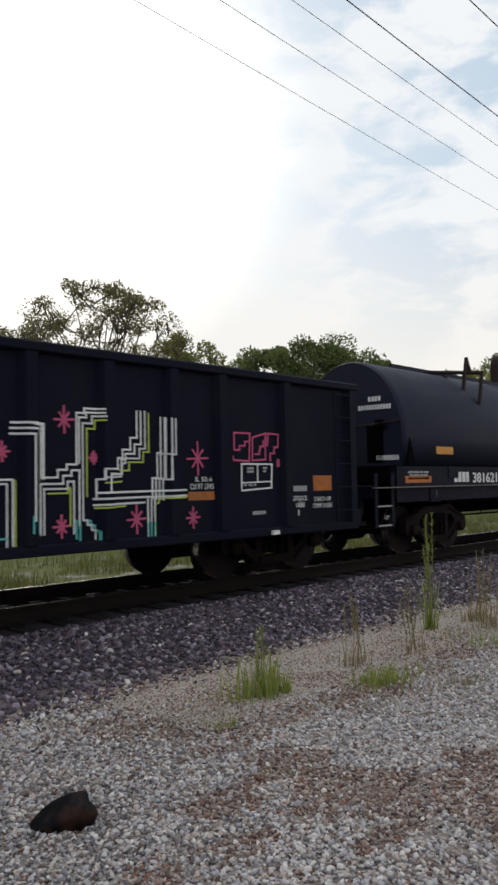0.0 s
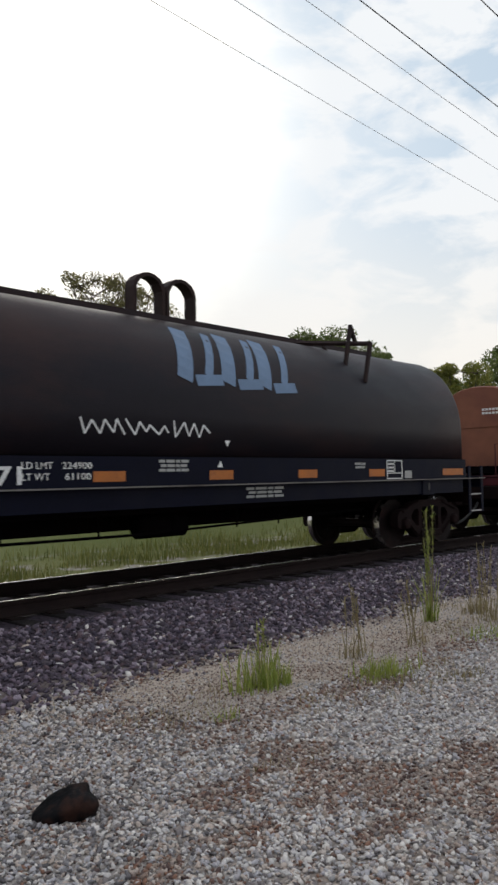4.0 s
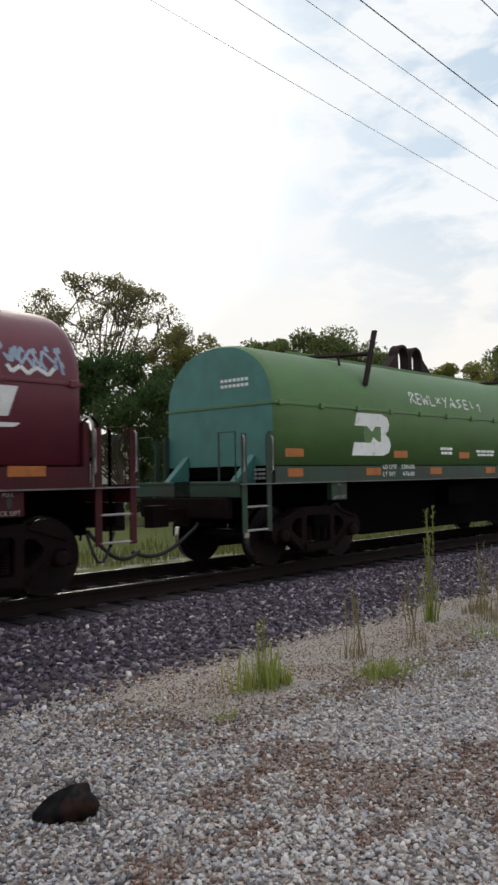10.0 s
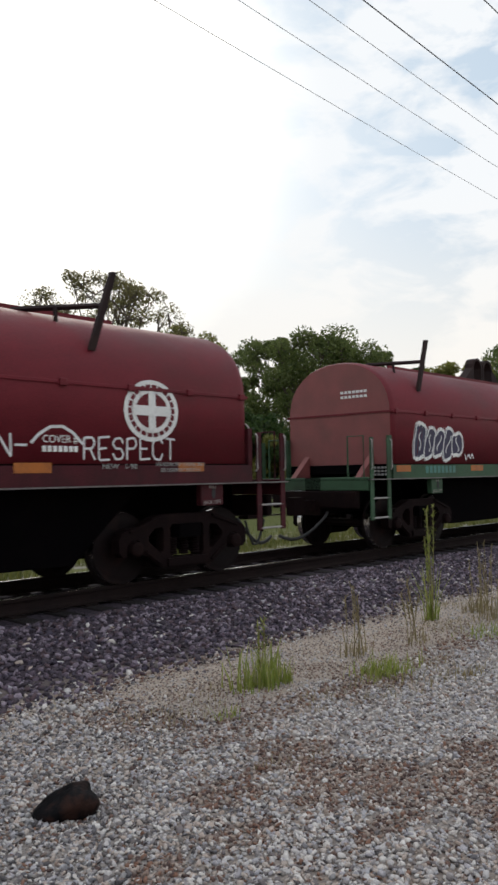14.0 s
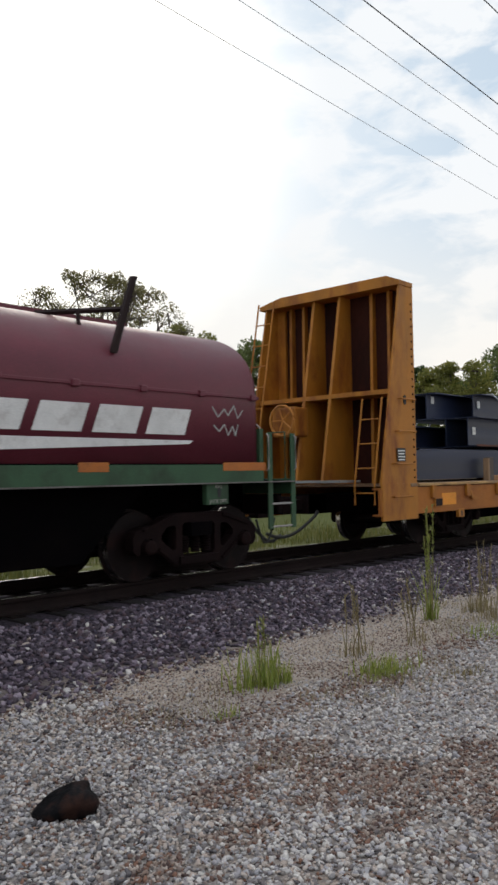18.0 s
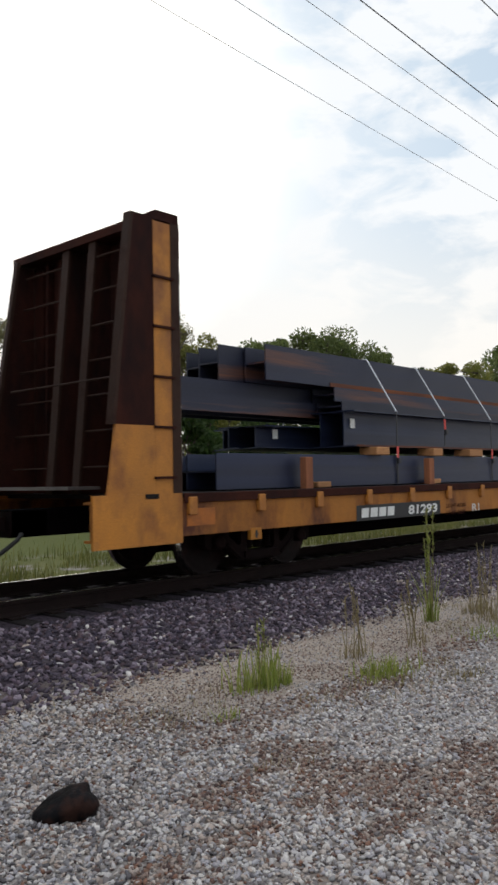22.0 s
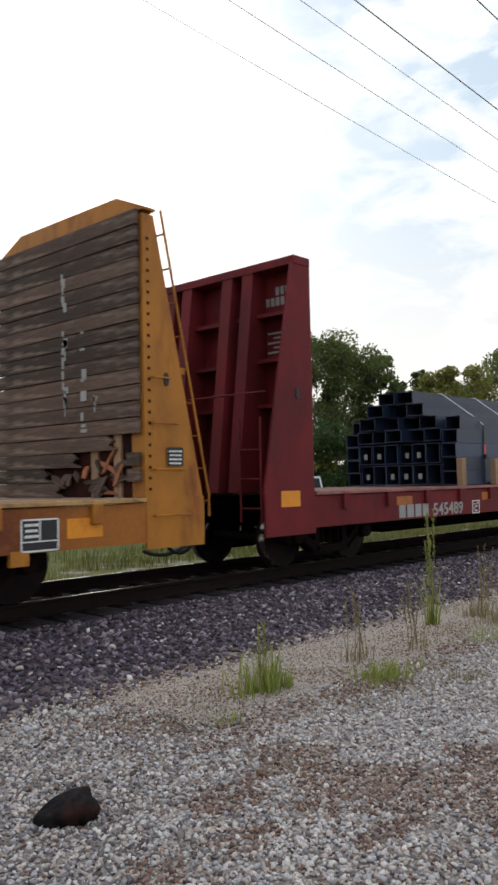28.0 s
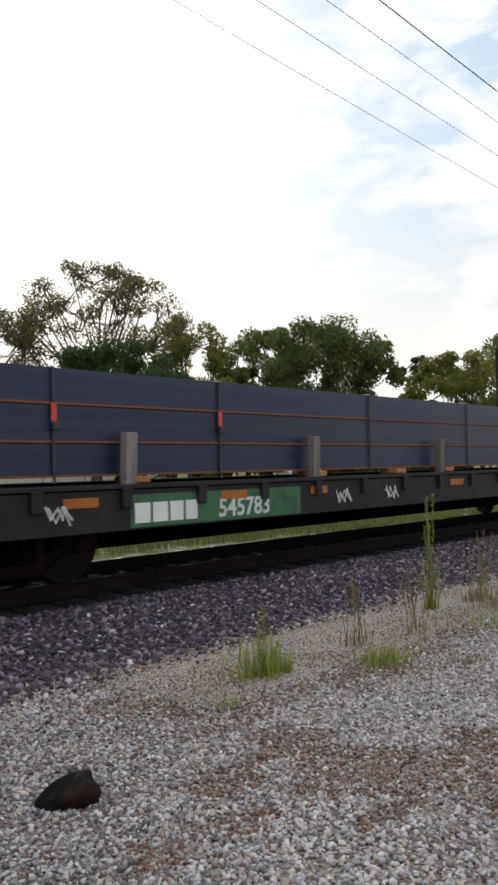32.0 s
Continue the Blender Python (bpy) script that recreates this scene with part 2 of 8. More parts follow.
    plate=surface("black_stencil_panel", (0.018, 0.018, 0.020), 0.6, vary=0.2, bump=0.0),
    redtag=surface("red_strap_tag", (0.55, 0.05, 0.04), 0.5, vary=0.1, bump=0.0),
    rock=surface("dark_wet_rock", (0.0045, 0.0045, 0.0055), 0.5, spec=0.07, dirt=(0.045, 0.020, 0.014), dirt_scale=5, dirt_amount=0.3, bump=0.35, grain=30, scale=8),
    wall=surface("cream_metal_siding", (0.74, 0.72, 0.63), 0.7, vary=0.08, scale=0.6, bump=0.05),
    darkroof=surface("dark_metal_roof", (0.05, 0.052, 0.055), 0.6, vary=0.2),
    glass=surface("dark_window_glass", (0.03, 0.035, 0.04), 0.12, vary=0.1, bump=0.0),
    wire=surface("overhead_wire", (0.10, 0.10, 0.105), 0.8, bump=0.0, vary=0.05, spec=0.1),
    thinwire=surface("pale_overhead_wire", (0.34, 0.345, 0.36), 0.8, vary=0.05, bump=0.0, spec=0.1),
    whitepaint=surface("white_car_paint", (0.75, 0.76, 0.78), 0.3, vary=0.05, bump=0.0),
    hose=surface("rubber_hose", (0.015, 0.015, 0.016), 0.6),
    bark=surface("bark", (0.085, 0.065, 0.05), 0.9, stretch=(6, 6, 1), bump=0.6, scale=4),
    paleblue=surface("pale_blue_spray_paint", (0.26, 0.33, 0.42), 0.65, vary=0.3, bump=0.0),
    greenframe=surface("faded_green_frame_paint", (0.036, 0.082, 0.042), 0.6, spec=0.3, dirt=(0.022, 0.034, 0.02), dirt_amount=0.35),
    ageyellow=surface("rust_streaked_yellow_paint", (0.46, 0.175, 0.020), 0.6, vary=0.35, dirt=(0.16, 0.050, 0.015), dirt_scale=1.9, dirt_amount=0.34, stretch=(0.8, 1, 0.5)),
    brownwood=surface("weathered_brown_planks", (0.078, 0.046, 0.033), 0.85, stretch=(1, 0.7, 7), vary=0.7, dirt=(0.225, 0.165, 0.125), dirt_scale=2.0, dirt_amount=0.30, bump=0.5, each=0.55),
    darkwood=surface("dark_weathered_planks", (0.036, 0.027, 0.025), 0.85, stretch=(1, 0.5, 6), vary=0.7, dirt=(0.145, 0.120, 0.100), dirt_scale=1.5, dirt_amount=0.24, bump=0.5, each=0.6),
    tagpaper=surface("grubby_paper_tag", (0.24, 0.24, 0.23), 0.8, vary=0.3, bump=0.0),
    # hoops, posts and braces: their backlit darkness is put into the colour
    fitting=surface("dark_fittings", (0.022, 0.013, 0.013), 0.7, spec=0.15, dirt=(0.035, 0.018, 0.014)),
    oxide=surface("oxide_red_paint", (0.32, 0.038, 0.042), 0.6, spec=0.2, vary=0.3, dirt=(0.255, 0.050, 0.038), dirt_scale=0.8, dirt_amount=0.3, stretch=(0.6, 1, 0.8)),
    oxidedark=surface("grimy_oxide_red_paint", (0.150, 0.0165, 0.0200), 0.6, spec=0.16, vary=0.4, dirt=(0.085, 0.014, 0.016), dirt_scale=1.3, dirt_amount=0.4, stretch=(0.8, 1, 0.5)),
    worn=surface("worn_black_paint", (0.020, 0.0165, 0.0185), 0.6, spec=0.2, vary=0.4, dirt=(0.033, 0.024, 0.024), dirt_scale=1.2),
    rustband=surface("streaked_rust_band", (0.17, 0.06, 0.028), 0.8, spec=0.2, vary=0.5, stretch=(0.3, 1, 3), dirt=(0.05, 0.04, 0.045), dirt_scale=1.0, dirt_amount=0.45),
    chalk=surface("pale_green_white_spray", (0.26, 0.40, 0.30), 0.7, vary=0.3, bump=0.0),
    buffed=surface("painted_over_brown", (0.155, 0.058, 0.050), 0.6, spec=0.2, vary=0.3, dirt=(0.20, 0.08, 0.05), dirt_scale=1.5, dirt_amount=0.35),
    dullwhite=surface("dull_white_owner_mark", (0.60, 0.59, 0.58), 0.7, vary=0.25, bump=0.0, dirt=(0.40, 0.37, 0.36), dirt_scale=4, dirt_amount=0.2),
    rustline=surface("orange_rust_edge", (0.19, 0.058, 0.024), 0.8, vary=0.3, bump=0.0),
    greenpanel=surface("green_number_panel", (0.035, 0.13, 0.055), 0.6, dirt=(0.03, 0.04, 0.03), dirt_scale=3, bump=0.0),
    reddeck=surface("rust_red_deck_boards", (0.125, 0.048, 0.038), 0.85, stretch=(1, 10, 10), vary=0.5, dirt=(0.22, 0.135, 0.105), dirt_scale=2.5, dirt_amount=0.3, each=0.35),
    yellowlip=surface("chipped_pale_yellow_edge", (0.40, 0.235, 0.085), 0.6, vary=0.4, dirt=(0.11, 0.040, 0.020), dirt_scale=5, dirt_amount=0.35, stretch=(0.5, 1, 1), bump=0.05),
    redlip=surface("scuffed_pale_red_edge", (0.26, 0.095, 0.085), 0.6, vary=0.4, dirt=(0.10, 0.018, 0.018), dirt_scale=5, dirt_amount=0.35, stretch=(0.5, 1, 1), bump=0.05),
    bright=surface("bright_amber_reflector", (0.72, 0.255, 0.006), 0.5, vary=0.15, bump=0.0, dirt=(0.50, 0.16, 0.010), dirt_scale=6, dirt_amount=0.2),
    ledge=surface("pale_steel_ledge", (0.17, 0.155, 0.15), 0.5, vary=0.4, metal=0.3, dirt=(0.05, 0.035, 0.03), dirt_scale=3, dirt_amount=0.35, stretch=(0.4, 1, 1), bump=0.05),
    rung=surface("worn_bare_rung", (0.34, 0.31, 0.30), 0.45, metal=0.4, vary=0.3, bump=0.0),
    oldrung=surface("dark_worn_flange", (0.040, 0.021, 0.015), 0.65, vary=0.4, spec=0.12, dirt=(0.022, 0.009, 0.007), dirt_scale=3),
    fence=surface("galvanised_fence", (0.35, 0.36, 0.36), 0.5, metal=0.5, bump=0.0),
)


def leaf_material(name, a, b):
    m = bpy.data.materials.new(name)
    m.use_nodes = True
    nt = m.node_tree
    N, L = nt.nodes.new, nt.links.new
    p = nt.nodes["Principled BSDF"]
    geo, mix = N("ShaderNodeNewGeometry"), N("ShaderNodeMix")
    mix.data_type = 'RGBA'
    mix.inputs[6].default_value, mix.inputs[7].default_value = (*a, 1), (*b, 1)
    L(geo.outputs["Random Per Island"], mix.inputs[0])
    L(mix.outputs[2], p.inputs["Base Color"])
    p.inputs["Roughness"].default_value = 0.6
    tr, ms = N("ShaderNodeBsdfTranslucent"), N("ShaderNodeMixShader")
    L(mix.outputs[2], tr.inputs[0])
    ms.inputs[0].default_value = 0.6
    L(p.outputs[0], ms.inputs[1])
    L(tr.outputs[0], ms.inputs[2])
    L(ms.outputs[0], nt.nodes["Material Output"].inputs[0])
    return m


# sun and backlight on the crowns are put into the leaf colours, tree by tree
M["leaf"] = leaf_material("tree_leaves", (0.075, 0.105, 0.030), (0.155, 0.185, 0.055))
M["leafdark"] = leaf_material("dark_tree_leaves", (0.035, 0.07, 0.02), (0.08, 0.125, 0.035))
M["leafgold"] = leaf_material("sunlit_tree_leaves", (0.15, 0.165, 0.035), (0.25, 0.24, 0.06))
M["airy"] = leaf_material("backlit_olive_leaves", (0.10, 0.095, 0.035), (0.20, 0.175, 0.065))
M["grass"] = leaf_material("grass_blades", (0.085, 0.105, 0.022), (0.20, 0.19, 0.055))
M["weed"] = leaf_material("weed_leaves", (0.19, 0.25, 0.045), (0.37, 0.38, 0.10))
M["dry"] = leaf_material("dry_stalks", (0.22, 0.17, 0.09), (0.32, 0.27, 0.14))
M["stone"] = surface("pale_gravel_stones", (0.44, 0.415, 0.38), 0.85, vary=0.25, grain=90, scale=20, bump=0.3, palette=[(0.440, 0.412, 0.402), (0.345, 0.335, 0.352), (0.505, 0.465, 0.435), (0.262, 0.240, 0.240), (0.405, 0.332, 0.288), (0.465, 0.440, 0.432), (0.58, 0.545, 0.52), (0.368, 0.348, 0.368), (0.155, 0.135, 0.135), (0.42, 0.362, 0.325)])
M["greystone"] = surface("blue_grey_gravel_stones", (0.17, 0.17, 0.185), 0.85, vary=0.3, grain=90, scale=20, bump=0.3, palette=[(0.180, 0.172, 0.182), (0.115, 0.106, 0.114), (0.255, 0.245, 0.245), (0.140, 0.122, 0.118), (0.075, 0.068, 0.072), (0.215, 0.192, 0.178)])
M["tanstone"] = surface("tan_gravel_stones", (0.31, 0.225, 0.165), 0.9, vary=0.25, grain=90, scale=20, bump=0.3, palette=[(0.205, 0.142, 0.115), (0.135, 0.078, 0.061), (0.300, 0.235, 0.195), (0.075, 0.045, 0.040), (0.195, 0.150, 0.132), (0.190, 0.098, 0.066), (0.37, 0.31, 0.27)])
M["ballast"] = surface("purple_grey_ballast_stones", (0.15, 0.125, 0.14), 0.85, vary=0.3, grain=90, scale=20, bump=0.3, palette=[(0.062, 0.047, 0.066), (0.105, 0.076, 0.104), (0.033, 0.024, 0.035), (0.150, 0.118, 0.152), (0.080, 0.050, 0.060), (0.046, 0.036, 0.056), (0.225, 0.185, 0.225), (0.055, 0.041, 0.052)])


# ---- mesh helpers ----
def mesh_of(bm, name, material, smooth=False):
    me = bpy.data.meshes.new(name)
    bm.to_mesh(me)
    bm.free()
    if material:
        me.materials.append(material)
    if smooth:
        for f in me.polygons:
            f.use_smooth = True
    return me


def part(name, bm, material, parent, label="", smooth=False, at=None):
    """One mesh object under a thing or a part. bm: a bmesh or a ready mesh."""
    me = bm if isinstance(bm, bpy.types.Mesh) else mesh_of(bm, name, material, smooth)
    ob = new(name, me)
    ob.parent = parent
    if at is not None:
        ob.matrix_basis = at
    if label:
        tagged(ob, label)
    return ob


def thing(name, label, category, group="", kind="", at=(0, 0, 0)):
    ob = new(name)
    ob.empty_display_size = 0.3
    ob.location = at
    return tagged(ob, label, category, group, kind)


def BM():
    return bmesh.new()


def box(bm, x0, x1, y0, y1, z0, z1):
    v = [bm.verts.new(c) for c in ((x0, y0, z0), (x1, y0, z0), (x1, y1, z0), (x0, y1, z0), (x0, y0, z1), (x1, y0, z1), (x1, y1, z1), (x0, y1, z1))]
    for q in ((3, 2, 1, 0), (4, 5, 6, 7), (0, 1, 5, 4), (1, 2, 6, 5), (2, 3, 7, 6), (3, 0, 4, 7)):
        bm.faces.new([v[i] for i in q])
    return bm


def bevelled(bm, width=0.01, segments=1):
    bmesh.ops.bevel(bm, geom=bm.edges[:], offset=width, segments=segments, affect='EDGES', profile=0.5)
    return bm


def prism(bm, pts, a0, a1, axis="y"):
    """A closed outline (counter-clockwise) pushed along an axis from a0 to a1."""
    def at(p, a):
        return {"y": (p[0], a, p[1]), "x": (a, p[0], p[1]), "z": (p[0], p[1], a)}[axis]
    lo, hi = [bm.verts.new(at(p, a0)) for p in pts], [bm.verts.new(at(p, a1)) for p in pts]
    n = len(pts)
    for i in range(n):
        bm.faces.new((lo[i], lo[(i + 1) % n], hi[(i + 1) % n], hi[i]))
    bm.faces.new(lo[::-1])
    bm.faces.new(hi)
    return bm


def bar(bm, p, q, w, a0, a1, axis="y"):
    """A straight bar of width w between two points of a plane, from a0 to a1 across it."""
    d = Vector((q[0] - p[0], q[1] - p[1]))
    n = Vector((-d.y, d.x)).normalized() * w / 2
    return prism(bm, [(p[0] - n.x, p[1] - n.y), (q[0] - n.x, q[1] - n.y), (q[0] + n.x, q[1] + n.y), (p[0] + n.x, p[1] + n.y)], a0, a1, axis)


def tube(bm, points, r, n=8):
    """A round rod along a row of points."""
    pts = [Vector(p) for p in points]
    rings = []
    up = Vector((0, 0, 1))
    for i, p in enumerate(pts):
        d = (pts[min(i + 1, len(pts) - 1)] - pts[max(i - 1, 0)]).normalized()
        s = d.cross(up)
        if s.length < 1e-3:
            s = d.cross(Vector((0, 1, 0)))
        s.normalize()
        u = s.cross(d)
        rings.append([bm.verts.new(p + (s * math.cos(k * 2 * math.pi / n) + u * math.sin(k * 2 * math.pi / n)) * r) for k in range(n)])
    for a, b in zip(rings, rings[1:]):
        for k in range(n):
            bm.faces.new((a[k], a[(k + 1) % n], b[(k + 1) % n], b[k]))
    bm.faces.new(rings[0][::-1])
    bm.faces.new(rings[-1])
    return bm


def lathe(bm, profile, n=28):
    """Turns (y, radius) pairs about the y axis."""
    rings = [[bm.verts.new((r * math.cos(k * 2 * math.pi / n), y, r * math.sin(k * 2 * math.pi / n))) for k in range(n)] for y, r in profile]
    for a, b in zip(rings, rings[1:]):
        for k in range(n):
            bm.faces.new((a[k], b[k], b[(k + 1) % n], a[(k + 1) % n]))
    bm.faces.new(rings[0])
    bm.faces.new(rings[-1][::-1])
    return bm


def clean(bm):
    bmesh.ops.recalc_face_normals(bm, faces=bm.faces[:])
    return bm


LETTERS = {}


def lettering(text, size, bold=0.0):
    """A mesh of the built-in font's letters, in the x-z plane facing -y, its foot at the origin."""
    key = (text, round(size, 3), bold)
    if key not in LETTERS:
        cu = bpy.data.curves.new("writing", 'FONT')
        cu.body, cu.size, cu.extrude, cu.offset = text, size * 1.4, 0.0015, bold
        cu.resolution_u = 3
        ob = bpy.data.objects.new("writing", cu)
        me = bpy.data.meshes.new_from_object(ob)
        me.transform(Matrix.Rotation(radians(90), 4, 'X'))
        bpy.data.objects.remove(ob)
        LETTERS[key] = me
    return LETTERS[key].copy()


def write(text, x, y, z, size, material, parent, width=None, lean=0.0, bold=0.0, tilt=None):
    me = lettering(text, size, bold)
    xs = [v.co.x for v in me.vertices]
    if width and xs:
        k = width / (max(xs) - min(xs))
        me.transform(Matrix.Diagonal((k, 1, 1, 1)))
    if lean:
        me.transform(Matrix(((1, 0, lean, 0), (0, 1, 0, 0), (0, 0, 1, 0), (0, 0, 0, 1))))
    me.materials.clear()
    me.materials.append(material)
    m = Matrix.Translation((x, y, z))
    if tilt:
        m = m @ Matrix.Rotation(tilt, 4, 'X')
    return part("lettering", me, material, parent, at=m)


def bars(name, x, y, z, widths, height, gap, material, parent, lean=0.0):
    """A row of plain blocks in place of a mark that is not lettered."""
    bm = BM()
    for w in widths:
        prism(bm, [(x, z), (x + w, z), (x + w + lean * height, z + height), (x + lean * height, z + height)], y, y + 0.004)
        x += w + gap
    return part(name, clean(bm), material, parent)


def patch(name, x0, x1, z0, z1, y, material, parent, thick=0.004):
    return part(name, box(BM(), x0, x1, y, y + thick, z0, z1), material, parent)


# ---- ground and track ----
def ground_height(x, y):
    if y < 5.2:
        z = GROUND
    elif y < 7.45:
        z = GROUND + (y - 5.2) / 2.25 * 0.13
    elif y < 10.7:
        z = -0.215
    elif y < 13.0:
        z = -0.215 - (y - 10.7) / 2.3 * 0.30
    else:
        z = -0.515 + min(max(y - 20, 0) * 0.014, 0.3)
    near = max(0.0, 1 - abs(y - 4) / 40)
    return z + 0.035 * near * noise.noise((x * 0.6, y * 0.6, 0)) * (1 if y < 7.2 or y > 10.8 else 0.15)


def ground_material():
    m = bpy.data.materials.new("gravel_ballast_and_grass")
    m.use_nodes = True
    nt = m.node_tree
    N, L = nt.nodes.new, nt.links.new
    b = nt.nodes["Principled BSDF"]
    b.inputs["Roughness"].default_value = 0.92
    b.inputs["Specular IOR Level"].default_value = 0.2
    co = N("ShaderNodeTexCoord")
    sep = N("ShaderNodeSeparateXYZ")
    L(co.outputs["Object"], sep.inputs[0])
    big = N("ShaderNodeTexNoise")
    big.inputs["Scale"].default_value, big.inputs["Detail"].default_value = 1.1, 7
    L(co.outputs["Object"], big.inputs["Vector"])
    vor = N("ShaderNodeTexVoronoi")
    vor.inputs["Scale"].default_value = 26
    L(co.outputs["Object"], vor.inputs["Vector"])
    fine = N("ShaderNodeTexNoise")
    fine.inputs["Scale"].default_value, fine.inputs["Detail"].default_value = 60, 5
    L(co.outputs["Object"], fine.inputs["Vector"])

    def mix(fac, a, c):
        n = N("ShaderNodeMix")
        n.data_type = 'RGBA'
        for i, v in ((0, fac), (6, a), (7, c)):
            if isinstance(v, tuple):
                n.inputs[i].default_value = v
            else:
                L(v, n.inputs[i])
        return n.outputs[2]

    def step(src, lo, hi):
        n = N("ShaderNodeMapRange")
        n.inputs["From Min"].default_value, n.inputs["From Max"].default_value = lo, hi
        L(src, n.inputs["Value"])
        return n.outputs[0]

    def wobble(k):
        n = N("ShaderNodeMath")
        n.operation = 'MULTIPLY_ADD'
        L(big.outputs["Fac"], n.inputs[0])
        n.inputs[1].default_value = k
        L(sep.outputs["Y"], n.inputs[2])
        return n.outputs[0]

    y = wobble(1.2)
    gravel = mix(step(big.outputs["Fac"], 0.45, 0.62), (0.31, 0.285, 0.268, 1), (0.27, 0.22, 0.185, 1))
    gravel = mix(step(fine.outputs["Fac"], 0.40, 0.65), gravel, (0.17, 0.15, 0.14, 1))
    ballast = mix(step(vor.outputs["Color"], 0.2, 0.8), (0.026, 0.020, 0.027, 1), (0.058, 0.045, 0.060, 1))
    grass = mix(step(fine.outputs["Fac"], 0.35, 0.65), (0.075, 0.090, 0.022, 1), (0.16, 0.155, 0.055, 1))
    grass = mix(step(big.outputs["Fac"], 0.50, 0.60), grass, (0.27, 0.245, 0.215, 1))
    lawn = mix(step(fine.outputs["Fac"], 0.35, 0.65), (0.070, 0.090, 0.020, 1), (0.125, 0.13, 0.04, 1))
    # sandy strip between the lot and the ballast
    sand = mix(step(fine.outputs["Fac"], 0.35, 0.65), (0.41, 0.35, 0.295, 1), (0.31, 0.255, 0.21, 1))
    gravel = mix(step(y, 4.2, 5.3), gravel, sand)
    c = mix(step(y, 5.9, 6.5), gravel, ballast)
    c = mix(step(y, 12.6, 13.3), c, grass)
    c = mix(step(y, 16.5, 19.0), c, lawn)
    L(c, b.inputs["Base Color"])
    bp = N("ShaderNodeBump")
    bp.inputs["Strength"].default_value, bp.inputs["Distance"].default_value = 0.7, 0.03
    L(vor.outputs["Distance"], bp.inputs["Height"])
    L(bp.outputs[0], b.inputs["Normal"])
    return m


def make_ground():
    xs = sorted(set([-2500, -900, -300, -120, -60, -30] + [round(-16 + 0.4 * i, 2) for i in range(140)] + [44, 50, 60, 80, 120, 300, 900, 2500]))
    ys = sorted(set([-2500, -900, -300, -100, -40, -15, -8, -4] + [round(-2 + 0.25 * i, 2) for i in range(70)] + [16, 18, 21, 25, 30, 40, 60, 100, 300, 900, 2500]))
    verts = [(x, y, ground_height(x, y)) for y in ys for x in xs]
    n = len(xs)
    faces = [(j * n + i, j * n + i + 1, (j + 1) * n + i + 1, (j + 1) * n + i) for j in range(len(ys) - 1) for i in range(n - 1)]
    me = bpy.data.meshes.new("ground")
    me.from_pydata(verts, [], faces)
    for f in me.polygons:
        f.use_smooth = True
    me.materials.append(ground_material())
    tagged(new("ground", me), "pale gravel lot, grey-purple ballast and rough grass beyond", "ground", kind="structure")


make_ground()


def stones(name, label, material, spots, sizes, seed):
    """Loose angular stones in one mesh: squashed, jittered octahedra with cut tops."""
    rng = np.random.default_rng(seed)
    base = np.array([(1, 0, 0), (0, 1, 0), (-1, 0, 0), (0, -1, 0), (0.55, 0.45, 0.8), (-0.5, 0.5, 0.75), (-0.45, -0.55, 0.8), (0.5, -0.5, 0.7), (0, 0, -0.7)], float)
    tri = np.array([(0, 1, 4), (1, 5, 4), (1, 2, 5), (2, 6, 5), (2, 3, 6), (3, 7, 6), (3, 0, 7), (0, 4, 7), (4, 5, 6), (4, 6, 7), (1, 0, 8), (2, 1, 8), (3, 2, 8), (0, 3, 8)])
    n = len(spots)
    v = base[None] * (1 + rng.uniform(-0.35, 0.35, (n, 9, 3)))
    v = v * rng.uniform(0.6, 1.25, (n, 1, 3))
    v[:, :, 2] *= 0.75
    ang = rng.uniform(0, 2 * math.pi, n)
    lean = rng.normal(0, 0.35, (n, 2))
    c, s = np.cos(ang)[:, None], np.sin(ang)[:, None]
    x, y, z = v[:, :, 0] * c - v[:, :, 1] * s, v[:, :, 0] * s + v[:, :, 1] * c, v[:, :, 2]
    z = z + x * lean[:, :1] + y * lean[:, 1:]
    v = np.stack([x, y, z], 2) * np.asarray(sizes)[:, None, None]
    v += np.asarray(spots)[:, None, :]
    me = bpy.data.meshes.new(name)
    idx = (tri[None] + 9 * np.arange(n)[:, None, None]).reshape(-1, 3)
    vv = v.reshape(-1, 3)
    me.vertices.add(len(vv))
    me.vertices.foreach_set("co", vv.ravel())
    me.loops.add(idx.size)
    me.loops.foreach_set("vertex_index", idx.ravel().astype(np.int32))
    me.polygons.add(len(idx))
    me.polygons.foreach_set("loop_start", np.arange(0, idx.size, 3, dtype=np.int32))
    me.update(calc_edges=True)
    me.validate()
    me.materials.append(material)
    return tagged(new(name, me), label, "gravel", kind="stuff")


def strew(n, x0, x1, y0, y1, lo, hi, seed, keep=None):
    rng = np.random.default_rng(seed)
    out, sizes = [], []
    while len(out) < n:
        x, y = rng.uniform(x0, x1), rng.uniform(y0, y1)
        if keep and not keep(x, y, rng):
            continue
        r = rng.uniform(lo, hi) * (0.6 if 4.1 < y < 5.3 and x > 4 else 1.0)
        out.append((x, y, ground_height(x, y) + r * 0.15))
        sizes.append(r)
    return out, sizes


def in_wedge(x, y, rng=None):
    """The stretch of ground that lies open before the standing place."""
    return x > 0.45 * y and y > 0.40 * x - 1.2


def border(x):
    return 5.45 + 0.35 * noise.noise((x * 0.5, 3.1, 0)) + 0.12 * noise.noise((x * 2.3, 1.0, 0))


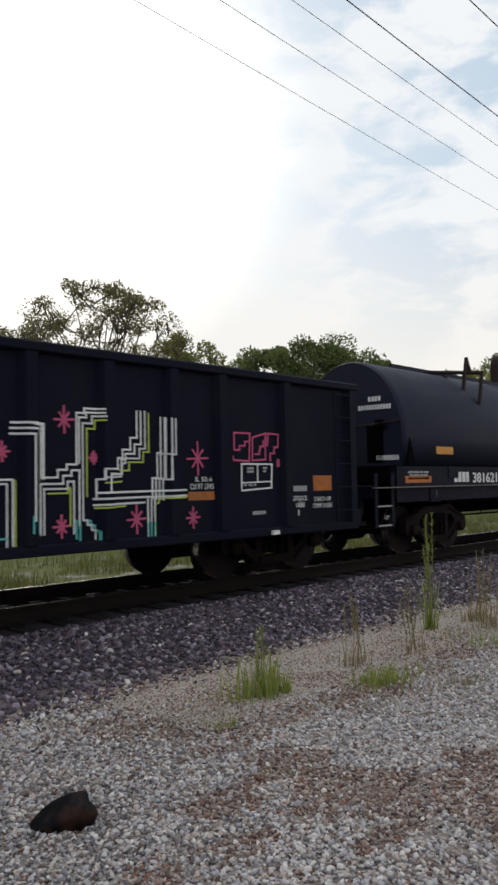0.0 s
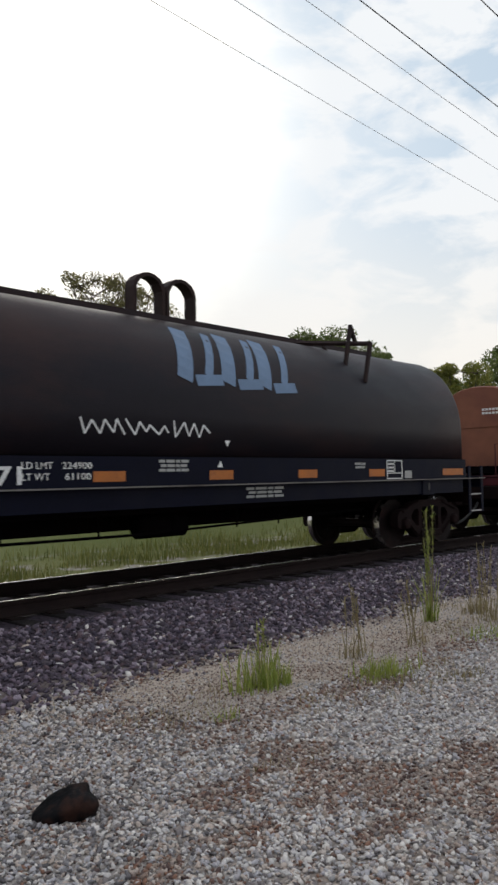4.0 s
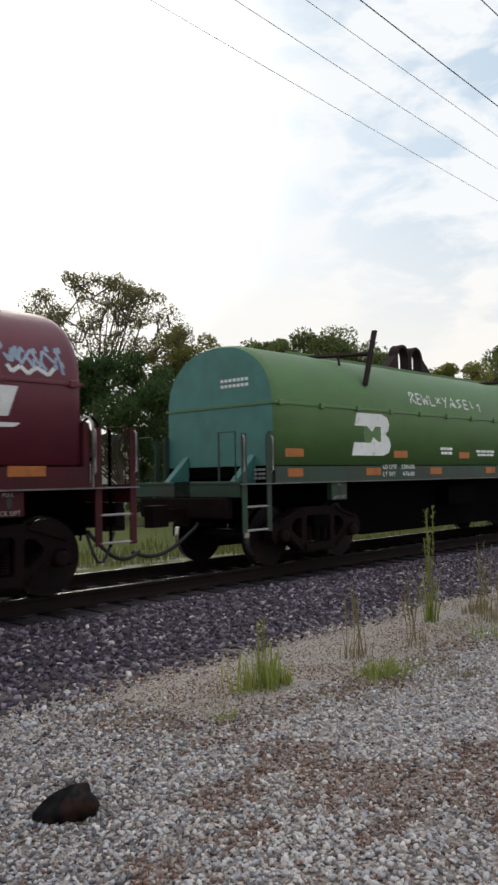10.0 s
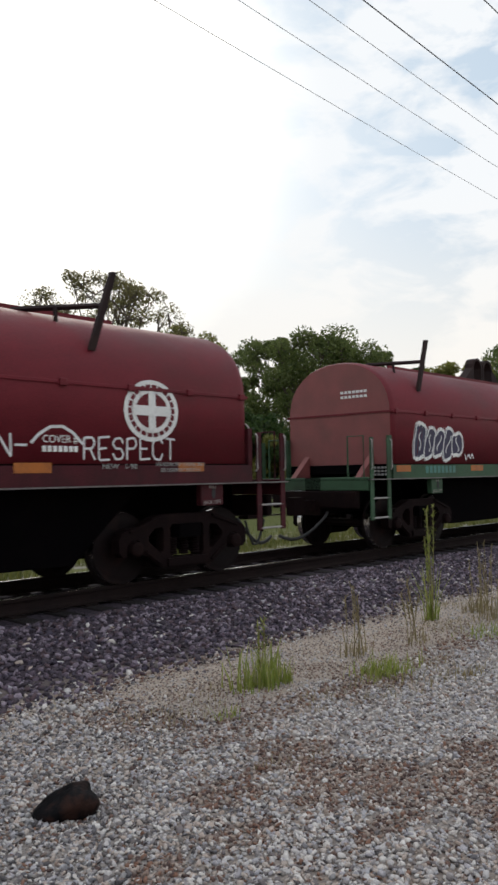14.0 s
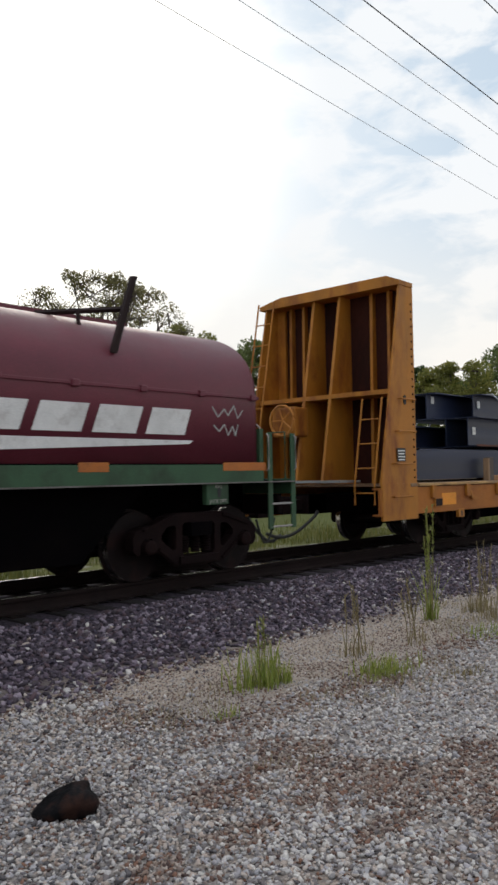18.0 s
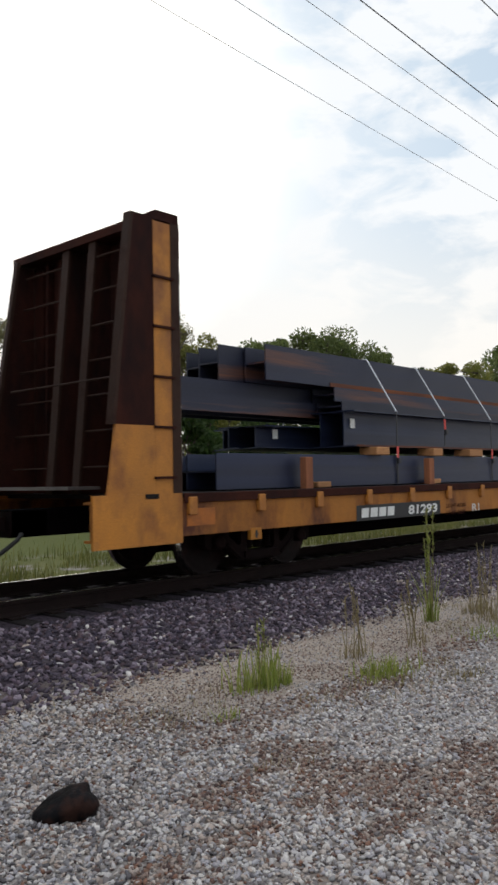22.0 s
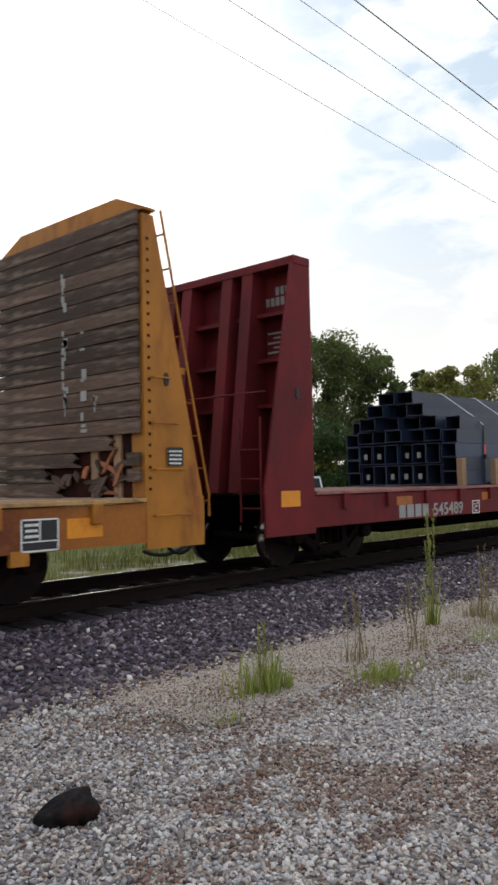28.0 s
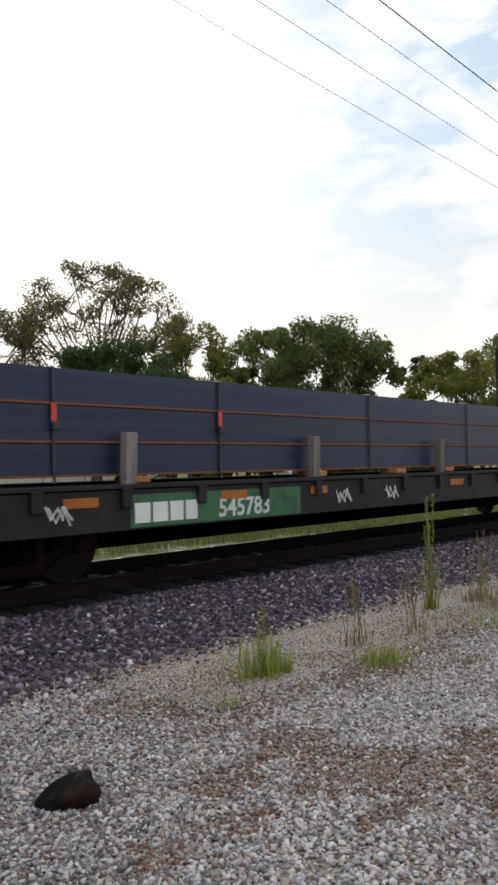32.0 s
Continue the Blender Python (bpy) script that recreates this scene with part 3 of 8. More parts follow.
TAN = ((4.25, 2.15, 0.95), (3.75, 2.75, 0.55), (3.95, 3.25, 0.40), (2.80, 2.70, 0.27), (2.35, 2.75, 0.22), (3.2, 3.1, 0.35), (5.6, 4.0, 0.8), (7.3, 4.3, 1.0), (4.7, 4.65, 0.6))


def tan_patch(x, y):
    k = 0.55 + 1.1 * noise.noise((x * 1.7, y * 2.3, 7.0)) + 0.8 * noise.noise((x * 5.5, y * 7.0, 3.0))
    return any(((x - a) / r) ** 2 + ((y - b) / (r * 0.7)) ** 2 < k for a, b, r in TAN)


def sandy(x, y):
    """Where the gravel thins out to bare sandy soil round the weeds."""
    return 3.75 + 0.45 * noise.noise((x * 0.9, y * 0.9, 9.0)) < y and 3.4 < x < 8.6 and noise.noise((x * 1.3, y * 2.1, 4.0)) > -0.28


def make_stones():
    near = lambda x, y, r: in_wedge(x, y) and y < border(x) + r.normal(0, 0.12) and (not tan_patch(x, y) or r.random() < 0.2) and (not sandy(x, y) or r.random() < 0.38) and r.random() < 1.25 / (1 + 0.05 * x * x)
    p, s = strew(48000, 0.8, 14, 1.0, 6.2, 0.0060, 0.0205, 11, near)
    rng = random.Random(8)
    dim = [rng.random() < 0.05 + 0.30 * min(1.0, max(0.0, (q[1] - 0.85 * q[0]) / 1.1)) for q in p]
    pick = lambda flag: ([q for q, d in zip(p, dim) if d is flag], [q for q, d in zip(s, dim) if d is flag])
    stones("gravel_stones", "loose pale grey limestone gravel on the lot", M["stone"], *pick(False), 1)
    stones("grey_gravel_stones", "darker blue-grey stones mixed into the pale gravel", M["greystone"], *pick(True), 7)
    tan = lambda x, y, r: in_wedge(x, y) and y < border(x) + 0.1 and (tan_patch(x, y) or (sandy(x, y) and r.random() < 0.5) or r.random() < 0.16) and r.random() < 1.2 / (1 + 0.05 * x * x)
    p, s = strew(24000, 0.8, 12, 1.0, 6.0, 0.006, 0.0185, 12, tan)
    stones("tan_gravel_stones", "loose tan and rust-brown gravel patches on the lot", M["tanstone"], p, s, 2)
    round_about = lambda x, y, r: not in_wedge(x, y) and y < 5.3 and r.random() < 1.3 / (1 + 0.02 * (x * x + y * y))
    p, s = strew(12000, -9, 14, -6, 5.3, 0.010, 0.026, 16, round_about)
    stones("gravel_stones", "loose pale grey limestone gravel round the standing place", M["stone"], p, s, 6)
    far = lambda x, y, r: x > 0.45 * y and y > border(x) + r.normal(0, 0.15) and r.random() < 1.3 / (1 + 0.004 * x * x)
    p, s = strew(16000, 2.2, 24, 5.0, 7.75, 0.016, 0.040, 13, far)
    stones("ballast_stones", "dark purple-grey ballast stones of the track bed", M["ballast"], p, s, 3)
    p, s = strew(900, 2.2, 20, 4.6, 7.3, 0.018, 0.040, 14, lambda x, y, r: x > 0.45 * y)
    stones("pale_ballast_stones", "scattered white stones on the ballast", M["stone"], p, s, 4)
    p, s = strew(3500, 4, 40, 10.4, 12.8, 0.02, 0.045, 15)
    stones("far_ballast_stones", "grey ballast stones beyond the track", M["tanstone"], p, s, 5)


make_stones()


def rail_profile():
    h = [(0.0685, -0.181), (0.070, -0.172), (0.022, -0.150), (0.0085, -0.135), (0.0085, -0.052), (0.036, -0.040), (0.037, -0.008), (0.030, 0.0)]
    return h + [(-y, z) for y, z in h[::-1]]


def make_track():
    track = thing("track", "railway track with rusty steel rails on dark wooden ties", "railway", kind="structure")
    for name, y in (("rail_near", RAIL_NEAR), ("rail_far", RAIL_FAR)):
        part(name, clean(prism(BM(), [(y + a, z) for a, z in rail_profile()], -150, 400, "x")), M["railside"], track, "rust-brown steel rail", smooth=False)
        part("rail_tread", clean(prism(BM(), [(y - 0.027, 0.0005), (y + 0.027, 0.0005), (y + 0.022, 0.003), (y - 0.022, 0.003)], -150, 400, "x")), M["tread"], track, "polished running surface")
    rng = random.Random(5)
    tie = bevelled(box(BM(), -0.115, 0.115, -1.30, 1.30, -0.17, 0.0), 0.012)
    me = mesh_of(tie, "tie", M["tie"])
    plate = mesh_of(box(BM(), -0.09, 0.09, -0.17, 0.17, 0.001, 0.018), "tie_plate", M["railside"])
    for i in range(110):
        x = 1.0 + 0.5 * i
        t = part("tie", me, None, track, at=pose(x + rng.uniform(-.03, .03), MID + rng.uniform(-.04, .04), -0.197, 0, 0, rng.uniform(-1.5, 1.5)))
        for y in (-0.755, 0.755):
            part("tie_plate", plate, None, t, at=pose(0, y, 0))
    return track


make_track()

# ---- the train: running gear ----
WHEELS = []                    # (wheelset, the x of its car)


def wheelset_mesh():
    bm = BM()
    for s in (-1, 1):
        prof = [(-0.07, 0.10), (-0.07, 0.36), (-0.065, 0.42), (-0.068, 0.455), (0.045, 0.460), (0.050, 0.485), (0.075, 0.487), (0.080, 0.42), (0.06, 0.38), (0.02, 0.34), (0.02, 0.16), (0.085, 0.14), (0.085, 0.10)]
        sub = [(s * -0.755 + (y if s > 0 else -y), r - 0.003) for y, r in prof]
        lathe(bm, sub, 30)
    lathe(bm, [(-1.0, 0.075), (1.0, 0.075)], 14)
    me = mesh_of(clean(bm), "wheelset", M["wheel"])
    me.materials.append(M["tread"])
    for f in me.polygons:
        # the rolling tread is bare bright steel
        if all(0.44 < math.hypot(me.vertices[i].co.x, me.vertices[i].co.z) < 0.462 for i in f.vertices):
            f.material_index = 1
    return me


def side_frame_mesh():
    """Cast side frame: arched top, sloping tension arms, spring window and two side windows."""
    half = [(0.0, 0.87), (0.44, 0.87), (0.60, 0.83), (0.78, 0.73), (0.99, 0.71), (1.10, 0.66), (1.14, 0.58), (1.14, 0.42), (1.07, 0.36), (1.02, 0.37),
            (1.01, 0.50), (0.95, 0.565), (0.83, 0.565), (0.77, 0.50), (0.76, 0.38), (0.69, 0.36), (0.58, 0.27), (0.46, 0.19), (0.36, 0.17), (0.0, 0.17)]
    outer = half + [(-x, z) for x, z in half[-2:0:-1]]
    middle = [(-0.27, 0.31), (0.27, 0.31), (0.30, 0.36), (0.30, 0.70), (0.26, 0.74), (-0.26, 0.74), (-0.30, 0.70), (-0.30, 0.36)]
    gap = [(0.42, 0.40), (0.47, 0.38), (0.66, 0.53), (0.67, 0.60), (0.56, 0.70), (0.44, 0.71), (0.41, 0.66)]
    bm = BM()
    edges = []
    for ring in (outer, middle, gap, [(-x, z) for x, z in gap]):
        vs = [bm.verts.new((x, -0.075, z)) for x, z in ring]
        edges += [bm.edges.new((vs[i], vs[(i + 1) % len(vs)])) for i in range(len(vs))]
    bmesh.ops.triangle_fill(bm, use_beauty=True, use_dissolve=False, edges=edges)
    got = bmesh.ops.extrude_face_region(bm, geom=bm.faces[:])
    for v in got["geom"]:
        if isinstance(v, bmesh.types.BMVert):
            v.co.y = 0.085
    # raised ribs along the arms and the spring seat
    for q in (-1, 1):
        bar(bm, (q * 0.46, 0.835), (q * 0.98, 0.675), 0.035, -0.105, -0.07)
        bar(bm, (q * 0.44, 0.225), (q * 0.72, 0.42), 0.035, -0.105, -0.07)
    box(bm, -0.36, 0.36, -0.11, -0.07, 0.20, 0.30)
    return mesh_of(clean(bm), "side_frame", M["truck"])


def bearing_mesh():
    return mesh_of(clean(lathe(BM(), [(-0.13, 0.03), (-0.13, 0.06), (-0.115, 0.095), (-0.02, 0.105), (0.08, 0.105)], 18)), "bearing", M["truck"])


def spring_mesh():
    """One coil spring of a truck, its turns as ridges."""
    bm = BM()
    rings = []
    for i in range(15):
        r = 0.075 if i % 2 else 0.058
        rings.append([bm.verts.new((r * math.cos(a * math.pi / 6), r * math.sin(a * math.pi / 6), 0.33 + i * 0.0165)) for a in range(12)])
    for p, q in zip(rings, rings[1:]):
        for k in range(12):
            bm.faces.new((p[k], p[(k + 1) % 12], q[(k + 1) % 12], q[k]))
    bm.faces.new(rings[0][::-1])
    bm.faces.new(rings[-1])
    return mesh_of(clean(bm), "spring", M["truck"])


def bolster_mesh():
    bm = BM()
    box(bm, -0.19, 0.19, -1.16, 1.16, 0.56, 0.74)
    box(bm, -0.30, 0.30, -0.35, 0.35, 0.62, 0.82)
    for s in (-1, 1):
        box(bm, s * 0.44 - 0.04, s * 0.44 + 0.04, -0.70, 0.70, 0.33, 0.45)
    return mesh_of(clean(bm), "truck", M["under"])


GEAR = dict(wheelset=wheelset_mesh(), side=side_frame_mesh(), bearing=bearing_mesh(), spring=spring_mesh(), bolster=bolster_mesh())


def add_truck(car, x, caps=None):
    t = part("truck", GEAR["bolster"], None, car, "grimy cast-steel two-axle truck", at=pose(x, 0, 0))
    for s in (-1, 1):
        f = part("side_frame", GEAR["side"], None, t, at=pose(0, s * 1.02, 0, 0, 0, 0 if s < 0 else 180))
        for q in (-0.2, 0.0, 0.2):
            part("spring", GEAR["spring"], None, t, at=pose(q, s * 1.02, 0))
    for dx in (-0.89, 0.89):
        w = part("wheelset", GEAR["wheelset"], None, t, at=pose(dx, 0, 0.457))
        WHEELS.append((w, dx, car))
        for s in (-1, 1):
            part("bearing", GEAR["bearing"], None, t, at=pose(dx, s * 1.04, 0.457, 0, 0, 0 if s < 0 else 180))
    return t


def add_coupler(car, x, s):
    """Knuckle coupler, draft box and air hose at the car's end; s: -1 or 1."""
    bm = BM()
    box(bm, min(x - s * 0.5, x + s * 0.02), max(x - s * 0.5, x + s * 0.02), -0.2, 0.2, 0.66, 0.98)
    box(bm, min(x, x + s * 0.42), max(x, x + s * 0.42), -0.08, 0.08, 0.74, 0.92)
    prism(bm, [(x + s * 0.36, -0.14), (x + s * 0.66, -0.16), (x + s * 0.70, 0.02), (x + s * 0.46, 0.15), (x + s * 0.36, 0.12)], 0.68, 0.98, "z")
    part("coupler", clean(bm), M["truck"], car, "grimy knuckle coupler")
    pts = [(x - s * 0.05, -0.35, 0.72)] + [(x + s * (0.02 + 0.95 * k / 8), -0.35 + 0.3 * k / 8, 0.64 - 0.34 * math.sin(math.pi * k / 8 * 0.72)) for k in range(9)]
    part("air_hose", tube(BM(), pts, 0.028, 8), M["hose"], car, "black rubber air hose", smooth=True)


def ladder(car, pts_x, y, z0, z1, step, material, name="ladder", along="x", r=0.014):
    bm = BM()
    a, b = pts_x
    for q in (a, b):
        p0, p1 = ((q, y, z0), (q, y, z1)) if along == "x" else ((y, q, z0), (y, q, z1))
        tube(bm, [p0, p1], r, 6)
    z = z0 + step * 0.5
    while z < z1:
        tube(bm, [(a, y, z), (b, y, z)] if along == "x" else [(y, a, z), (y, b, z)], r * 0.8, 6)
        z += step
    return part(name, bm, material, car)


SIDE = -1.555                  # the near side of the cars, from their centre line
CARS = []                      # (object, x at the start)


def new_car(name, label, category, x, group="freight train"):
    c = thing(name, label, category, group, at=(x, MID, 0))
    CARS.append((c, x))
    return c


# ---- gondola ----
GONDOLA_POSTS = [7.88, 6.26, 4.93, 4.05, 3.03, 2.0] + [0.9 - 1.1 * i for i in range(9)]


def make_gondola(x):
    half = 8.0
    car = new_car("gondola_car", "black steel gondola car covered in stepped pale graffiti", "gondola car", x)
    bm = BM()
    box(bm, -half, half, SIDE + 0.09, SIDE + 0.12, 0.72, 2.86)
    part("side_panel", clean(bm), M["black"], car)
    part("side_panel", box(BM(), -half, half, -SIDE - 0.12, -SIDE - 0.09, 0.72, 2.86), M["black"], car)
    for s in (-1, 1):
        part("end_panel", box(BM(), s * half - 0.03, s * half + 0.03, SIDE + 0.12, -SIDE - 0.12, 0.72, 2.86), M["black"], car)
    part("floor_plate", box(BM(), -half, half, SIDE + 0.12, -SIDE - 0.12, 0.95, 1.05), M["under"], car)
    for s in (-1, 1):
        y = s * (1.555 - 0.10)
        part("top_chord", bevelled(box(BM(), -half - 0.05, half + 0.05, y - 0.10, y + 0.10, 2.82, 2.94), 0.02), M["black"], car)
        part("side_sill", bevelled(box(BM(), -half, half, y - 0.09, y + 0.09, 0.62, 0.74), 0.015), M["black"], car)
    for px in GONDOLA_POSTS:
        for s in (-1, 1):
            y = s * 1.555
            bm = prism(BM(), [(px - 0.14, y - s * 0.10), (px - 0.07, y), (px + 0.07, y), (px + 0.14, y - s * 0.10)], 0.74, 2.82, "z")
            part("side_post", clean(bm), M["black"], car)
    part("center_sill", box(BM(), -half - 0.3, half + 0.3, -0.2, 0.2, 0.62, 0.95), M["under"], car)
    for s in (-1, 1):
        add_truck(car, s * 6.45)
        add_coupler(car, s * (half + 0.3), s)
        ladder(car, (s * 7.35, s * 7.75), SIDE - 0.03, 0.75, 2.75, 0.36, M["black"])
        part("end_sill", box(BM(), s * half - 0.05, s * half + 0.12, -1.5, 1.5, 0.66, 0.92), M["black"], car)
    y = SIDE + 0.083
    patch("reflector", 4.33, 4.83, 1.16, 1.27, y, M["orange"], car)
    patch("reflector", 6.92, 7.38, 1.24, 1.47, y, M["orange"], car)
    write("CU FT 2743", 4.36, y, 1.30, 0.075, M["white"], car, 0.42)
    write("IL 52-6", 4.45, y, 1.40, 0.065, M["white"], car, 0.3)
    write("LIFT/JACK", 6.42, y, 1.10, 0.075, M["white"], car, 0.34)
    write("HERE", 6.50, y, 1.0, 0.075, M["white"], car, 0.2)
    write("2 INCH HF", 6.93, y, 1.08, 0.07, M["white"], car, 0.42)
    write("COMP SHOES", 6.90, y, 0.98, 0.07, M["white"], car, 0.48)
    bars("faded_mark", 6.45, y, 1.24, [0.07] * 4, 0.08, 0.01, M["grey"], car)
    bars("faded_mark", 5.55, y, 0.93, [0.06] * 4, 0.05, 0.01, M["grey"], car)
    graffiti_gondola(car, y - 0.002)
    part("arrow_mark", box(BM(), 6.55, 6.57, y, y + 0.004, 0.88, 0.96), M["white"], car)
    part("brake_plate", box(BM(), 5.85, 6.0, SIDE - 0.02, SIDE + 0.02, 0.64, 0.70), M["white"], car)
    return car


def stroke(bm, pts, w, y):
    """A painted line through (x, z) points, a few millimetres proud."""
    for p, q in zip(pts, pts[1:]):
        d = Vector((q[0] - p[0], q[1] - p[1]))
        if d.length < 1e-4:
            continue
        e = d.normalized() * w * 0.5
        bar(bm, (p[0] - e.x, p[1] - e.y), (q[0] + e.x, q[1] + e.y), w, y - 0.003, y + 0.003)
    return bm


def steps(x, z, moves):
    """A stepped line: single moves along x (even places) and z (odd places) from a start."""
    pts = [(x, z)]
    for i, d in enumerate(moves):
        x, z = (x + d, z) if i % 2 == 0 else (x, z + d)
        pts.append((x, z))
    return pts


def graffiti_gondola(car, y):
    """Stepped multi-line letters in silver, lime and teal, pink stars and a pink stepped tag."""
    def wall(x):
        near = min(abs(x - q) for q in GONDOLA_POSTS)
        return y - 0.094 * min(1.0, max(0.0, (0.14 - near) / 0.07))

    def line(pts, mat, w=0.021):
        bm = BM()
        for (x0, z0), (x1, z1) in zip(pts, pts[1:]):
            dx, dz = x1 - x0, z1 - z0
            span = math.hypot(dx, dz)
            if span < 1e-4:
                continue
            ux, uz = dx / span * w / 2, dz / span * w / 2
            cuts = sorted({0.0, 1.0} | {f for f in ((q + k - x0) / dx if abs(dx) > 1e-3 else -1 for q in GONDOLA_POSTS for k in (-0.14, -0.07, 0.07, 0.14)) if 0 < f < 1})
            for a, b in zip(cuts, cuts[1:]):
                ax, az = x0 + dx * a - (ux if a == 0 else 0), z0 + dz * a - (uz if a == 0 else 0)
                bx, bz = x0 + dx * b + (ux if b == 1 else 0), z0 + dz * b + (uz if b == 1 else 0)
                ring = [(ax + uz, az - ux), (bx + uz, bz - ux), (bx - uz, bz + ux), (ax - uz, az + ux)]
                lo = [bm.verts.new((px, wall(px) - 0.003, pz)) for px, pz in ring]
                hi = [bm.verts.new((px, wall(px) + 0.003, pz)) for px, pz in ring]
                bm.faces.new(lo)
                for i in range(4):
                    bm.faces.new((lo[i], hi[i], hi[(i + 1) % 4], lo[(i + 1) % 4]))
        part("graffiti_line", clean(bm), M[mat], car)

    def family(x, z, moves, n, dx, dz, mats, w=0.021):
        for i in range(n):
            line(steps(x + dx * i, z + dz * i, moves), mats[i % len(mats)], w)

    # the letter cut off by the car's middle
    family(1.45, 1.445, (0.36, -0.69), 2, -0.07, -0.045, ("white", "silver"))
    line(steps(1.84, 1.43, (0.0, -0.68)), "lime", 0.017)
    line(steps(1.45, 0.83, (0.29,)), "teal")
    # first upright with its flag
    for i, (x, z, w, h) in enumerate(((1.79, 2.05, 0.395, -0.60), (1.78, 1.99, 0.32, -1.10), (1.78, 1.93, 0.25, -0.92))):
        line(steps(x, z, (w, h)), ("white", "silver", "silver")[i], 0.024)
    for i, (x, mat) in enumerate(((2.075, "teal"), (2.005, "teal"))):
        line(steps(x, 1.05, (0.0, -0.17)), mat)
    line(steps(2.125, 2.03, (0.0, -1.06)), "lime", 0.015)
    # bar that climbs in steps to the second upright
    line(steps(2.03, 2.035, (0.125, -0.57, 0.21, 0.085, 0.12, 0.06, 0.13, 0.585, 0.108, 0.055, 0.23)), "white")
    line(steps(2.145, 0.85, (0.0, 0.545, 0.29, 0.09, 0.112, 0.06, 0.105, -0.62)), "white")
    line(steps(2.19, 0.85, (0.0, 0.49, 0.305, 0.08, 0.083, -0.58)), "silver")
    line(steps(2.24, 1.29, (0.26, 0.06, 0.03, -0.42)), "lime", 0.017)
    line(steps(2.65, 1.63, (0.0, 0.515, 0.1, 0.06, 0.20)), "white")
    line(steps(2.70, 0.98, (0.0, 1.10, 0.13, 0.085, 0.14)), "silver")
    line(steps(2.755, 1.25, (0.0, 0.77, 0.11, 0.10, 0.10)), "lime", 0.018)
    for x, z0 in ((2.61, 0.78), (2.66, 0.76)):
        line(steps(x, z0, (0.0, 0.2)), "teal")
    family(2.70, 0.98, (0.06, -0.055, 0.06, -0.06, 0.05, -0.10), 2, 0.045, -0.01, ("silver", "teal"))
    # the stepped diagonal of the second letter
    line(steps(3.49, 2.256, (0.0, -0.32, -0.10, -0.145, -0.12, -0.10, -0.07, -0.13, -0.245, -0.12, -0.07, -0.22)), "white")
    line(steps(3.552, 2.258, (0.0, -0.40, -0.10, -0.115, -0.14, -0.07, -0.06, -0.17, -0.22, -0.20)), "white")
    line(steps(3.618, 2.262, (0.0, -0.455, -0.09, -0.12, -0.215, -0.06, -0.05, -0.13, -0.22)), "silver")
    line(steps(3.676, 2.238, (0.0, -0.47, -0.09, -0.125, -0.22, -0.10, -0.14)), "lime", 0.018)
    for i, (z, x0, x1, mat) in enumerate(((1.285, 2.90, 4.29, "white"), (1.215, 2.85, 4.29, "silver"), (1.145, 2.85, 3.6, "silver"), (1.20, 3.9, 4.3, "lime"), (1.11, 2.86, 3.3, "lime"), (1.46, 2.95, 3.25, "silver"), (1.40, 2.96, 3.25, "lime"))):
        line([(x0, z), (x1, z + 0.012)], mat, 0.024 if i < 3 else 0.018)
    # its upright, in four lines
    family(3.87, 2.20, (0.0, -0.44, -0.06, -0.31, -0.08, -0.25), 4, 0.057, -0.006, ("white", "white", "silver", "silver"))
    line(steps(3.55, 1.225, (0.105, -0.48)), "white")
    family(3.655, 1.19, (0.0, -0.28), 3, 0.055, 0.0, ("white", "silver", "silver"))
    family(3.655, 0.91, (0.0, -0.165), 3, 0.055, 0.0, ("teal",))
    line(steps(3.77, 0.74, (0.0, 0.40, 0.06, 0.06, 0.45)), "lime", 0.017)
    for x, z, r in ((2.45, 2.11, 0.145), (2.85, 1.69, 0.07), (4.5, 1.70, 0.21), (3.475, 0.96, 0.165), (4.405, 0.94, 0.13), (2.41, 0.925, 0.12), (1.68, 1.74, 0.10)):
        for k in range(4):
            a = math.pi * k / 4 + (0.0 if k % 2 else 0.03)
            m = 0.72 if k % 2 else 1.0
            part("graffiti_star", clean(stroke(BM(), [(x - r * m * math.cos(a) * 0.85, z - r * m * math.sin(a)), (x + r * m * math.cos(a) * 0.85, z + r * m * math.sin(a))], 0.026, y - 0.0015 * k)), M["pink"], car)
    for pts in ([(5.19, 1.83), (5.19, 2.06), (5.51, 2.06), (5.49, 1.675), (5.18, 1.687), (5.17, 1.73)],
                steps(5.20, 1.825, (0.095, 0.06, 0.11, 0.06, 0.08)),
                [(5.556, 1.685), (5.562, 2.0), (5.66, 2.03), (5.84, 2.07), (5.83, 1.70), (5.556, 1.685)],
                steps(5.615, 1.775, (0.085, 0.05, 0.02, 0.06, 0.07, 0.08)),
                [(5.87, 2.07), (6.12, 2.065), (6.105, 1.88)], steps(6.1, 1.88, (-0.075, -0.09, -0.09, -0.10)),
                [(5.89, 2.07), (5.88, 1.9)], [(6.09, 1.70), (6.13, 1.70), (6.13, 1.61), (6.09, 1.61), (6.09, 1.70)]):
        part("graffiti_tag", clean(stroke(BM(), pts, 0.024, y)), M["pink"], car)
    for pts, w in (([(5.33, 1.27), (5.95, 1.30), (5.97, 1.635), (5.335, 1.635), (5.33, 1.27)], 0.022), ([(5.66, 1.38), (5.66, 1.63)], 0.018), ([(5.34, 1.375), (5.95, 1.39)], 0.018)):
        part("data_box", clean(stroke(BM(), pts, w, y)), M["white"], car)
